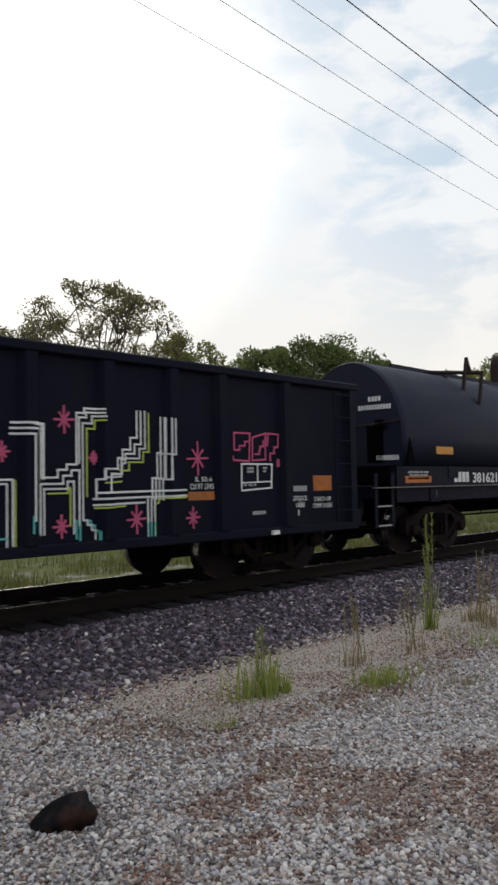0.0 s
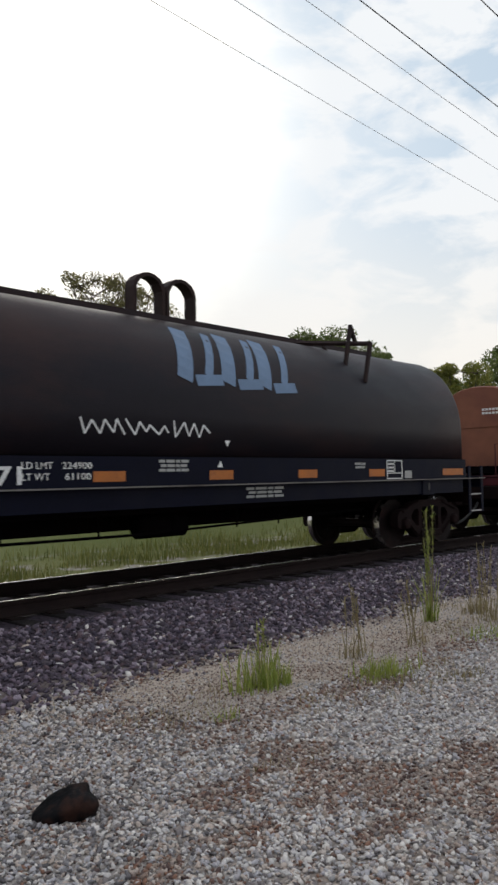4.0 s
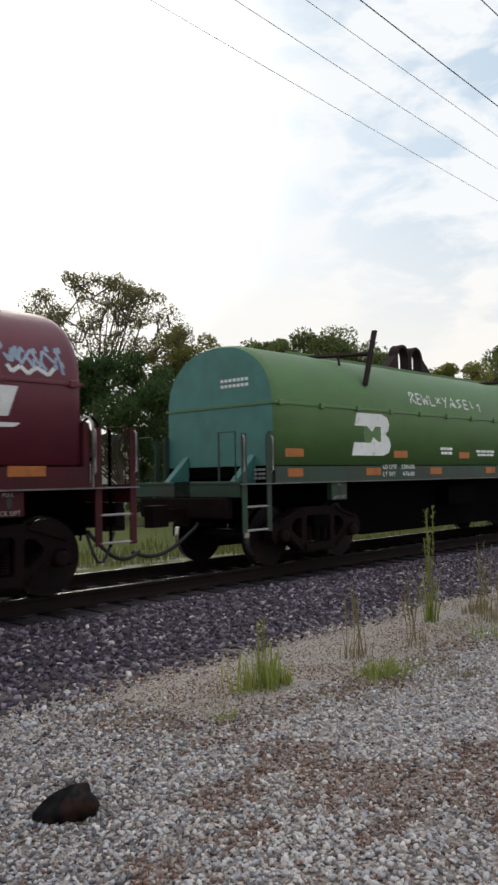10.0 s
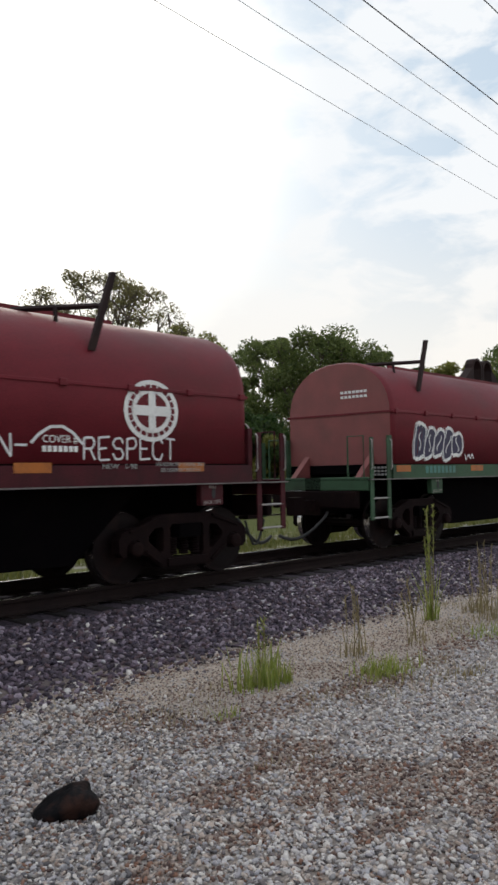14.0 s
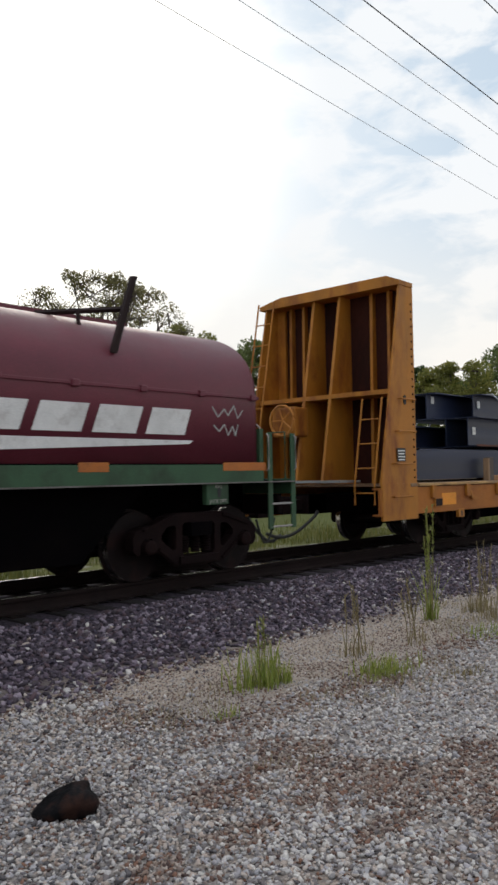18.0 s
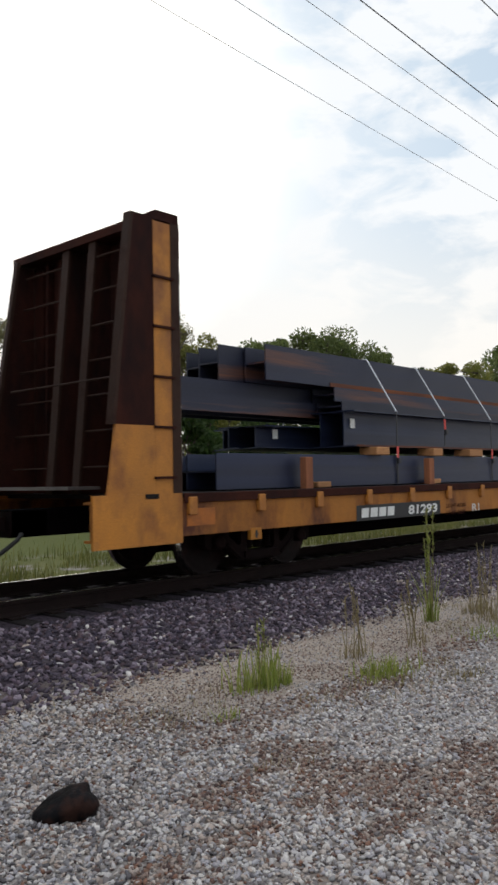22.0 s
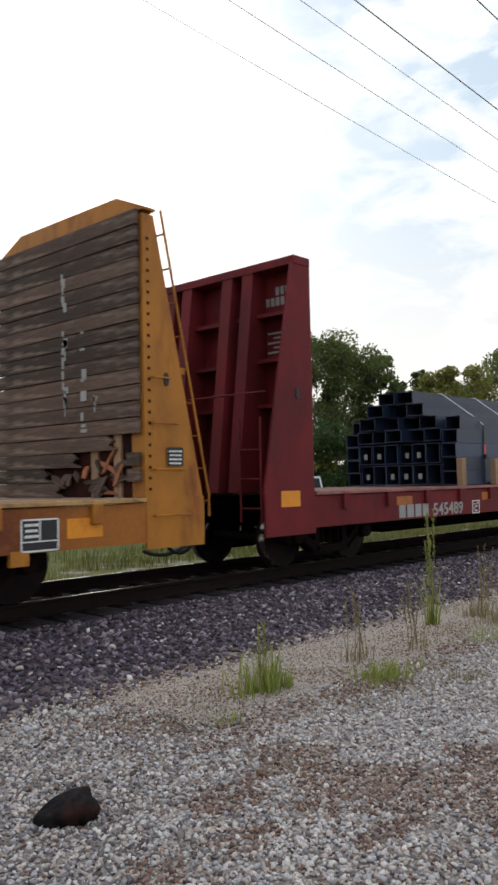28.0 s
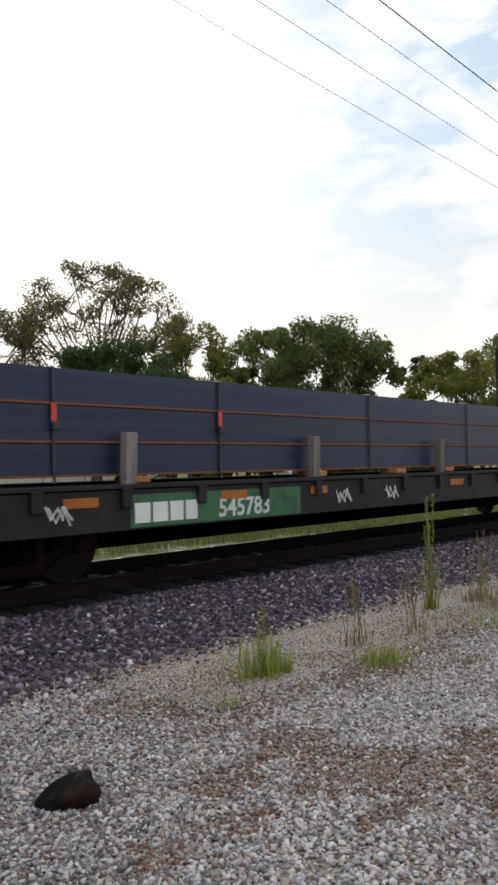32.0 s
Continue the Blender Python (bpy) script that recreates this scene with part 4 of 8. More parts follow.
    for x, z, w in ((5.45, 1.56, 0.13), (5.45, 1.515, 0.13), (5.78, 1.565, 0.08), (5.78, 1.52, 0.06), (5.38, 1.33, 0.05), (5.47, 1.33, 0.08), (5.58, 1.33, 0.05)):
        patch("small_print", x, x + w, z, z + 0.03, y, M["grey"], car)


# ---- coil cars ----
def hood_outline(half_w, z0, z1, top, n=22, square=0.0):
    """Right half to left half of a hood's cross-section: straight sides, then a flattened arch."""
    e = 2.0 + square
    arch = []
    for i in range(n + 1):
        a = math.pi * i / n
        c, s = math.cos(a), math.sin(a)
        arch.append((half_w * math.copysign(abs(c) ** (2 / e), c), z1 + (top - z1) * abs(s) ** (2 / e)))
    return [(-half_w, z0), (half_w, z0)] + arch


def hood_y(z, half_w, z1, top, square):
    if z <= z1:
        return -half_w
    e = 2.0 + square
    return -half_w * max(0.0, 1 - ((z - z1) / (top - z1)) ** e) ** (1 / e)


def rod(parent, name, p, q, r, material):
    return part(name, tube(BM(), [p, q], r, 4), material, parent)


def make_coil_car(x, half, trucks, hood, end, sill, dark, strut, label, plat=0.75, lifts=None):
    """Coil car with an arched hood. dark: the smooth black type; half: half the hood's length; lifts: the jacking brackets."""
    truck_at = sum(trucks) / 2
    lifts = lifts or (-truck_at, truck_at)
    car = new_car("coil_car", label, "coil car", x)
    w, z0, z1, top, sq = (1.50, 1.64, 2.15, 3.58, 0.0) if dark else (1.50, 1.52, 2.42, 3.36, 0.2)
    prof = hood_outline(w, z0, z1, top, square=sq)
    # hood: body with rounded end rims
    back, front = (-half + 0.27, half + 0.06) if dark else (-half, half)
    bm = BM()
    rings = []
    for dx, k in ((0, 0.965), (0.04, 0.985), (0.12, 1.0)):
        rings.append((back + dx, k))
    rings += [(front - dx, k) for dx, k in ((0.12, 1.0), (0.04, 0.985), (0, 0.965))]
    loops = []
    for rx, k in rings:
        loops.append([bm.verts.new((rx, py * k, z0 + (pz - z0) * (1 if pz <= z0 else (k * 0.5 + 0.5)))) for py, pz in prof])
    n = len(prof)
    for a, b in zip(loops, loops[1:]):
        for i in range(n):
            bm.faces.new((a[i], a[(i + 1) % n], b[(i + 1) % n], b[i]))
    body = part("hood", clean(bm), hood, car, smooth=True)
    for s, lp in ((-1, back), (1, front)):
        bm = BM()
        vs = [bm.verts.new((lp, py * 0.965, z0 + (pz - z0) * 0.9825)) for py, pz in prof]
        bm.faces.new(vs if s < 0 else vs[::-1])
        part("hood_end", clean(bm), end, car)
    if not dark:
        # clamped seam between the upright side and the arch
        for s in (-1, 1):
            part("seam", bevelled(box(BM(), -half - 0.01, half + 0.01, s * w - 0.022, s * w + 0.022, z1 - 0.022, z1 + 0.02), 0.006), hood, body)
        nb = int(half * 2 / 0.95)
        clamp = mesh_of(bevelled(box(BM(), -0.05, 0.05, -0.045, 0.0, -0.045, 0.04), 0.01), "clamp", hood)
        for i in range(nb + 1):
            part("clamp", clamp, None, body, at=pose(-half + 0.12 + i * (half * 2 - 0.24) / nb, -w - 0.002, z1))
        part("seam", box(BM(), -half - 0.016, -half + 0.004, -w, w, z1 - 0.02, z1 + 0.012), hood, body)
    # ridge walkway
    for s in (-1, 1):
        part("ridge_rail", box(BM(), -half + 1.5, half - 1.5, s * 0.16 - 0.02, s * 0.16 + 0.02, top - 0.03, top + 0.07), hood, car)
    # pair of lifting hoops, each a bent plate
    hx = 0.12 if dark else 0.0
    for s in (-1, 1):
        c0, r = hx + s * (0.30 if dark else 0.25), 0.285 if dark else 0.235
        lift = (0.54 if x < 30 else 0.42) if dark else 0.34
        arc = [(c0 - r, top + 0.0), (c0 - r, top + lift)] + [(c0 - r * math.cos(a), top + lift + 0.23 * math.sin(a)) for a in (0.4, 0.8, 1.2, 1.57, 1.94, 2.34, 2.74)] + [(c0 + r, top + lift), (c0 + r, top + 0.0)]
        bm = BM()
        tk = 0.05
        inner = [(c0 + (px - c0) * (1 - tk / r), pz - (tk if pz > top + lift + 0.01 else 0)) for px, pz in arc]
        for (p0, p1), (q0, q1) in zip(zip(arc, arc[1:]), zip(inner, inner[1:])):
            prism(bm, [p0, p1, q1, q0], -0.13, 0.13)
        bmesh.ops.remove_doubles(bm, verts=bm.verts[:], dist=0.0005)
        part("lifting_hoop", clean(bm), M["fitting"], car)
    if not dark:
        for s in (-1, 1):
            e = hx + s * 0.49
            bm = prism(BM(), [(e, top + 0.0), (e + s * 0.42, top + 0.0), (e, top + 0.34)], -0.13, 0.13)
            part("hoop_bracket", clean(bm), M["fitting"], car)
    # guide posts with a brace to the ridge
    steel = M["fitting"]
    for s in (-1, 1):
        bm = BM()
        sx = s * strut
        if dark:
            zf = 2.9
            yf = hood_y(zf, w, z1, top, sq)
            sx += 0.27
            for p, q, a, b in (((sx - 0.02, zf), (sx + 0.17, 3.60), -0.03, 0.04), ((sx - 0.30, 3.10), (sx - 0.11, 3.88), 0.24, 0.31), ((sx + 0.04, 3.56), (sx - 0.12, 3.88), 0.24, 0.31)):
                part("guide_post", clean(bar(BM(), p, q, 0.06, yf + a, yf + b)), steel, car)
            rod(car, "brace", (sx + 0.20, yf + 0.05, 3.58), (sx - 0.85, -0.25, 3.57), 0.04, steel)
            rod(car, "brace", (sx - 0.35, -0.75, 3.30), (sx - 0.35, -0.45, 3.56), 0.03, steel)
        else:
            zf, tip = (2.56, 0.23) if x == 70.55 else (2.82, 0.36)
            yf = hood_y(zf, w, z1, top, sq)
            prism(bm, [(sx - 0.04, zf), (sx + 0.04, zf), (sx + tip, 3.78), (sx + tip - 0.08, 3.78)], yf - 0.05, yf + 0.03)
            part("guide_post", clean(bm), steel, car)
            rod(car, "brace", (sx + tip * 0.7, yf, 3.38), (sx - 0.62, -0.5, 3.31), 0.034, steel)
            rod(car, "brace", (sx - 0.26, -1.0, 3.02), (sx - 0.24, -0.93, 3.35), 0.03, steel)
    # frame
    for s in (-1, 1):
        bm = BM()
        y = s * 1.53
        box(bm, -half - 0.05, half + 0.05, y - 0.02, y + 0.02, 1.27, z0 - 0.02)
        box(bm, -half - 0.05, half + 0.05, min(y, y - s * 0.12), max(y, y - s * 0.12), 1.25, 1.275)
        part("side_sill", clean(bm), sill, car)
    # pale colour stands for skylight caught on the flange's top
    for q in (-1, 1):
        part("sill_flange", box(BM(), -half - plat, half + plat, min(q * 1.50, q * 1.62), max(q * 1.50, q * 1.62), 1.252, 1.268), M["ledge"], car, "pale flange edge with skylight put into its colour")
    lowest = 0.36 if not dark else 0.92
    run = truck_at - 1.35
    if dark:
        part("trough", clean(prism(BM(), [(-1.45, 1.50), (-1.2, lowest), (1.2, lowest), (1.45, 1.50)], -run - 0.6, run + 0.6, "x")), M["under"], car)
        bm = BM()
        tube(bm, [(-run - 0.4, -1.0, 0.68), (-1.0, -1.0, 0.66)], 0.02, 6)
        tube(bm, [(-1.0, -1.0, 0.66), (run, -0.9, 0.78)], 0.018, 6)
        for q in (-2.9, -1.6, -0.4, 0.8, 1.7):
            tube(bm, [(q, -1.0, 0.66), (q, -1.0, 0.95)], 0.015, 6)
        part("brake_rod", bm, M["under"], car)
        part("air_tank", tube(BM(), [(-0.9, -0.8, 0.76), (-0.1, -0.8, 0.76)], 0.17, 14), M["under"], car, smooth=True)
    else:
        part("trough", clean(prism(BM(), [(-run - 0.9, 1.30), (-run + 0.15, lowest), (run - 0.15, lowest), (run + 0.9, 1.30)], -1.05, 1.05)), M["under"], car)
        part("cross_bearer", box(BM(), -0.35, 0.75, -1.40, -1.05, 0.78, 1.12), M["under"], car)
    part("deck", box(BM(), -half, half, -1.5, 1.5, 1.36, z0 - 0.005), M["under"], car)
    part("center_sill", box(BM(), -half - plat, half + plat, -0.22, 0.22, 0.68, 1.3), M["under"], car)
    if dark:
        part("side_skirt", box(BM(), -half, half, SIDE + 0.06, SIDE + 0.09, 1.0, 1.27), M["black"], car)
    for s in (-1, 1):
        xo = s * (half + plat)
        part("end_sill", bevelled(box(BM(), min(xo, xo - s * 0.08), max(xo, xo - s * 0.08), -1.5, 1.5, 1.08, 1.30), 0.01), sill, car)
        for q in (-1, 1):
            part("corner_post", box(BM(), min(s * (half + 0.02), s * (half + 0.10)), max(s * (half + 0.02), s * (half + 0.10)), q * 1.46 - 0.04, q * 1.46 + 0.04, 1.27, 1.62 if dark else 2.0), sill, car)
        part("end_platform", box(BM(), min(xo, s * half), max(xo, s * half), -1.5, 1.5, 1.24, 1.27), M["under"], car)
        for yy in (-1.5, 1.5):
            edge = math.copysign(1.545, yy)
            tall = 1.5 if dark else 1.95
            for px in (xo - s * 0.06, xo - s * 0.56):
                part("ladder_post", box(BM(), px - 0.045, px + 0.045, edge - 0.015, edge + 0.015, 0.60, tall), sill, car)
            for z in (0.63, 0.95):
                part("ladder_rung", tube(BM(), [(xo - s * 0.06, edge, z), (xo - s * 0.56, edge, z)], 0.016, 6), M["rung"], car, "worn bright rung")
            if not dark:
                for px in (xo - s * 0.03, xo - s * 0.62):
                    part("grab_iron", tube(BM(), [(px, edge, 1.42), (px, edge * 1.03, 1.45), (px, edge * 1.03, 1.9), (px, edge, 1.93)], 0.013, 6), M["rung"], car, "worn bright grab iron")
                part("handrail", tube(BM(), [(xo - s * 0.05, yy * 0.9, 1.25), (xo - s * 0.05, yy * 0.9, 1.98), (xo - s * 0.05, yy * 0.62, 1.98), (xo - s * 0.05, yy * 0.62, 1.25)], 0.018, 6), sill, car)
        for gy in (-1.0, 0.85) if not dark else ():
            part("gusset", clean(prism(BM(), [(s * half, 1.27), (s * (half + 0.45), 1.27), (s * half, 1.68)], gy, gy + 0.15)), end, car)
        part("end_beam", bevelled(box(BM(), min(xo - s * 0.1, xo + s * 0.02), max(xo - s * 0.1, xo + s * 0.02), -1.2, 1.2, 0.78, 1.075), 0.02), M["truck"], car)
        if s > 0 and not dark:
            bs = part("brake_stand", bevelled(box(BM(), half + 0.2, half + 0.5, -0.85, -0.5, 1.27, 2.05), 0.06, 2), M["under"], car, "dark hand-brake stand")
            part("brake_wheel", tube(BM(), [(half + 0.56, -0.68 + 0.26 * math.cos(k * math.pi / 10), 1.86 + 0.26 * math.sin(k * math.pi / 10)) for k in range(21)], 0.018, 6), M["under"], bs)
            for q in (-0.95, -0.35):
                part("rail_loop", tube(BM(), [(half + 0.35, q - 0.2, 1.27)] + [(half + 0.35, q - 0.2 * math.cos(k * math.pi / 6), 1.95 + 0.16 * math.sin(k * math.pi / 6)) for k in range(7)] + [(half + 0.35, q + 0.2, 1.27)], 0.014, 6), M["rung"], car, "bent steel rail loop")
            rod(car, "air_pipe", (half + 0.62, -1.1, 0.55), (half + 0.62, -1.1, 1.95), 0.025, M["under"])
            rod(car, "air_pipe", (half + 0.62, -0.3, 0.6), (half + 0.62, -0.3, 1.9), 0.022, M["under"])
            for k in range(1):
                part("brake_hose", tube(BM(), [(half + 0.30 + 0.4 * f, -1.05 + 0.2 * k, 0.72 - 0.36 * math.sin(math.pi * f)) for f in (0, .2, .4, .6, .8, 1)], 0.02, 6), M["hose"], car)
        add_truck(car, s * trucks[s > 0])
        add_coupler(car, xo, s)
        at = lifts[s > 0]
        part("jacking_bracket", bevelled(box(BM(), at - 0.2, at + 0.2, SIDE + 0.03, SIDE + 0.16, 0.98, 1.25), 0.012), sill, car)
        # black disc stands for the dark inside of the socket
        part("jacking_socket", lathe_at(at + 0.02, SIDE + 0.03, 1.135, 0.055, 0.006), M["plate"], car)
    return car, dict(w=w, z0=z0, z1=z1, top=top, sq=sq)


def lathe_x(x0, x1, y, z, r, n=16):
    return tube(BM(), [(x0, y, z), (x1, y, z)], r, n)


def ribbon(points, width, info, material, parent, name="graffiti_line", lift=0.006):
    """A painted line on a hood: (x, z) points laid on its cross-section."""
    bm = BM()
    w, z1, top, sq = info["w"], info["z1"], info["top"], info["sq"]

    def on(x, z):
        z = min(z, top - 0.02)
        return Vector((x, hood_y(z, w, z1, top, sq), z))
    for p, q in zip(points, points[1:]):
        n = max(1, int(math.hypot(q[0] - p[0], q[1] - p[1]) / 0.15))
        prev = None
        for i in range(n + 1):
            f = i / n
            x, z = p[0] + (q[0] - p[0]) * f, p[1] + (q[1] - p[1]) * f
            c = on(x, z)
            up = (on(x, z + 0.02) - on(x, z - 0.02)).normalized()
            nrm = Vector((1, 0, 0)).cross(up).normalized()
            if nrm.y > 0:
                nrm = -nrm
            d = Vector((q[0] - p[0], 0, 0)) + up * (q[1] - p[1])
            side = d.cross(nrm).normalized() * width / 2
            a, b = bm.verts.new(c + side + nrm * lift), bm.verts.new(c - side + nrm * lift)
            if prev:
                bm.faces.new((prev[0], prev[1], b, a))
            prev = (a, b)
    return part(name, bm, material, parent)


HOOD_Y, SILL_Y = -1.506, -1.556


def reflectors(car, spans, z0, z1, mat="orange", y=None):
    for a, b in spans:
        patch("reflector", a, b, z0, z1, SILL_Y if y is None else y, M[mat], car)


def small_lines(car, x, z, w, rows, mat="white", y=None, h=0.035, pitch=0.055):
    """Rows of unreadable small print."""
    for i in range(rows):
        k = w * (1 - 0.12 * (i % 2))
        bars("small_print", x + (w - k) / 2, SILL_Y if y is None else y, z - i * pitch, [k * f for f in (0.2, 0.28, 0.14, 0.24)], h, k * 0.04, M[mat], car)


def triangle(car, x, z, s, y, up=False):
    pts = [(x - s, z), (x + s, z), (x, z + 1.7 * s)] if up else [(x, z), (x + s, z + 1.7 * s), (x - s, z + 1.7 * s)]
    part("load_mark", clean(prism(BM(), pts, y, y + 0.004)), M["white"], car)


def name_blocks(car, x, z, widths, h, y, mat="white", lean=0.0, gap=0.03):
    """The owner's mark as plain blocks."""
    return bars("owner_mark", x, y, z, widths, h, gap, M[mat], car, lean)


def big_owner_mark(car, x, z, w, h):
    """Large slanted owner's mark over a long wedge, as plain shapes."""
    u = w / 4
    name_blocks(car, x + 0.2, z + h * 0.42, [u * 0.76] * 4, h * 0.58, HOOD_Y, "dullwhite", lean=0.38, gap=u * 0.18)
    part("wedge", clean(prism(BM(), [(x, z), (x + w * 0.98, z + h * 0.22), (x + w, z + h * 0.30), (x + 0.12, z + h * 0.30)], HOOD_Y, HOOD_Y + 0.004)), M["dullwhite"], car)


def data_box(car, x0, x1, z0, z1, y, panel=True):
    if panel:
        patch("data_panel", x0, x1, z0, z1, y, M["plate"], car)
    bm = BM()
    stroke(bm, [(x0, z0), (x1, z0), (x1, z1), (x0, z1), (x0, z0)], 0.018, y - 0.004)
    stroke(bm, [((x0 + x1) / 2, z0 + (z1 - z0) * 0.3), ((x0 + x1) / 2, z1)], 0.014, y - 0.004)
    stroke(bm, [(x0, z0 + (z1 - z0) * 0.3), (x1, z0 + (z1 - z0) * 0.3)], 0.014, y - 0.004)
    part("data_box", clean(bm), M["white"], car)
    small_lines(car, x0 + 0.04, z1 - 0.07, (x1 - x0) * 0.38, 3, "white", y - 0.002, 0.03, 0.06)


def load_limits(car, x, z, top, low, w=1.1, mat="white", h=0.075):
    write("LD LMT", x, SILL_Y, z + 0.12, h, M[mat], car, w * 0.42)
    write(top, x + w * 0.56, SILL_Y, z + 0.12, h, M[mat], car, w * 0.44)
    write("LT WT", x, SILL_Y, z, h, M[mat], car, w * 0.38)
    write(low, x + w * 0.60, SILL_Y, z, h, M[mat], car, w * 0.38)


def bubble_word(car, info, x0, x1, z0, z1, n, slope, fill, halo, ink, seed):
    """Fat overlapping spray-paint letters: soft halo, filled body, a dark outline and one curved inner stroke each."""
    r = random.Random(seed)
    w = (x1 - x0) / n
    shapes = []
    for i in range(n):
        c, dz = x0 + (i + 0.5) * w, slope * (i + 0.5)
        m, hh = (z0 + z1) / 2 + dz + r.uniform(-0.02, 0.02), (z1 - z0) / 2 * r.uniform(0.9, 1.12)
        lean, pinch, phase, fat = r.uniform(0.05, 0.3), r.uniform(0.06, 0.2), r.uniform(0, 6.28), r.uniform(0.50, 0.64)
        pts = []
        for k in range(25):
            a = k * math.pi / 12
            q = 1 + pinch * math.sin(2 * a + phase) + 0.06 * math.sin(5 * a + phase)
            cx, sz = math.copysign(abs(math.cos(a)) ** 0.65, math.cos(a)), math.copysign(abs(math.sin(a)) ** 0.65, math.sin(a))
            pts.append((c + w * fat * cx * q + lean * hh * sz, m + hh * sz * q))
        shapes.append((c, m, hh, lean, pts))
    for c, m, hh, lean, pts in shapes:
        ribbon(pts, 0.10, info, halo, car, "graffiti_halo", 0.004)
    for i, (c, m, hh, lean, pts) in enumerate(shapes):
        up = 0.006 + 0.0012 * i
        for k in range(1, 12):
            ribbon([pts[k], pts[24 - k]], hh * 0.34, info, fill, car, "graffiti_fill", up + 0.00005 * k)
        ribbon(pts, 0.030, info, ink, car, "graffiti_line", up + 0.0016)
        s_ = r.choice((-1, 1))
        curl = [(c + lean * hh * f + s_ * w * 0.18 * math.sin(2.6 * f), m + hh * 0.62 * f) for f in (-1, -0.6, -0.2, 0.2, 0.6, 1)]
        ribbon(curl, 0.024, info, ink, car, "graffiti_line", up + 0.0018)


def squiggle(x0, x1, z0, z1, n, seed):
    r = random.Random(seed)
    return [(x0 + (x1 - x0) * i / n + r.uniform(-0.04, 0.04), z0 + (z1 - z0) * (r.uniform(0, 0.35) if i % 2 else r.uniform(0.65, 1.0))) for i in range(n + 1)]


# ---- bulkhead flat cars ----
def make_flat_car(x, half, inner, truck_at, paint, planks, label, rusty=None, deep=0, gable=True, left="ladders", right="plain", inner_left=None):
    car = new_car("bulkhead_flat_car", label, "flat car", x)
    deck = 1.17
    top = 4.77 if gable else 4.68
    for s in (-1, 1):
        y = s * 1.53
        inn = y - s * 0.14
        c_section = [(y + s * 0.025, 0.63), (y + s * 0.025, 1.10), (inn, 1.10), (inn, 1.07), (y - s * 0.025, 1.07), (y - s * 0.025, 0.66), (inn, 0.66), (inn, 0.63)]
        part("side_sill", clean(prism(BM(), c_section, -half, half, "x")), M["sillyellow"] if paint is M["yellow"] else M["yellowrust"] if paint is M["ageyellow"] else paint, car)
        lip, low, note = ((M["yellowlip"], 1.115, "chipped pale deck edge"), (M["rust"] if rusty else M["worn"], 1.045 if rusty else 1.115, "dark rusted deck edge" if rusty else ""), (M["redlip"], 1.115, "scuffed pale red deck edge"))[deep]
        part("deck_edge", bevelled(box(BM(), 0.02 - (inner_left or inner), inner - 0.02, min(y + s * 0.034, y + s * 0.062), max(y + s * 0.034, y + s * 0.062), low, 1.165), 0.006), lip, car, note)
        pocket = mesh_of(bevelled(box(BM(), -0.07, 0.07, -0.06, 0.0, -0.13, 0.10), 0.008), "stake_pocket", paint)
        for i in range(16):
            px = -inner + 0.75 + i * (2 * inner - 1.5) / 15
            part("stake_pocket", pocket, None, car, at=pose(px, s * 1.556, 1.02, 0, 0, 0 if s < 0 else 180))
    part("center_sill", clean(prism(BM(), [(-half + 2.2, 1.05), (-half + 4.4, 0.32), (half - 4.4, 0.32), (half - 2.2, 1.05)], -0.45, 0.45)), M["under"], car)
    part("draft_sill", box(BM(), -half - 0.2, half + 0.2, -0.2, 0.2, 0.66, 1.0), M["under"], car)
    # deck boards across the car
    plank = mesh_of(bevelled(box(BM(), -0.105, 0.105, -1.56, 1.56, -0.06, 0.0), 0.006), "deck_board", M["deckwood"] if not deep else M["tie"] if deep == 1 else M["reddeck"])
    nb = int(2 * inner / 0.2185)
    for i in range(nb):
        part("deck_board", plank, None, car, at=pose(-inner + 0.11 + i * 0.2185, (i * 37 % 11 - 5) * 0.003, deck))
    for s in (-1, 1):
        add_truck(car, s * truck_at)
        add_coupler(car, s * (half + 0.2), s)
        make_bulkhead(car, s, half, (inner_left or inner) if s < 0 else inner, deck, top, paint, planks, rusty, gable, left if s < 0 else right)
    part("brake_reservoir", lathe_x(-1.2, 0.2, -0.9, 0.7, 0.2), M["under"], car, smooth=True)
    return car


def lathe_at(x, y, z, r, t, n=14):
    bm = BM()
    a = [bm.verts.new((x + r * 0.62 * math.cos(k * 2 * math.pi / n), y - t, z + r * 1.25 * math.sin(k * 2 * math.pi / n))) for k in range(n)]
    b = [bm.verts.new((v.co.x, y + t, v.co.z)) for v in a]
    for k in range(n):
        bm.faces.new((a[k], a[(k + 1) % n], b[(k + 1) % n], b[k]))
    bm.faces.new(a)
    bm.faces.new(b[::-1])
    return bm


RIVET = mesh_of(bevelled(box(BM(), -0.018, 0.018, -0.012, 0.012, -0.018, 0.018), 0.006), "rivet", M["rust"])


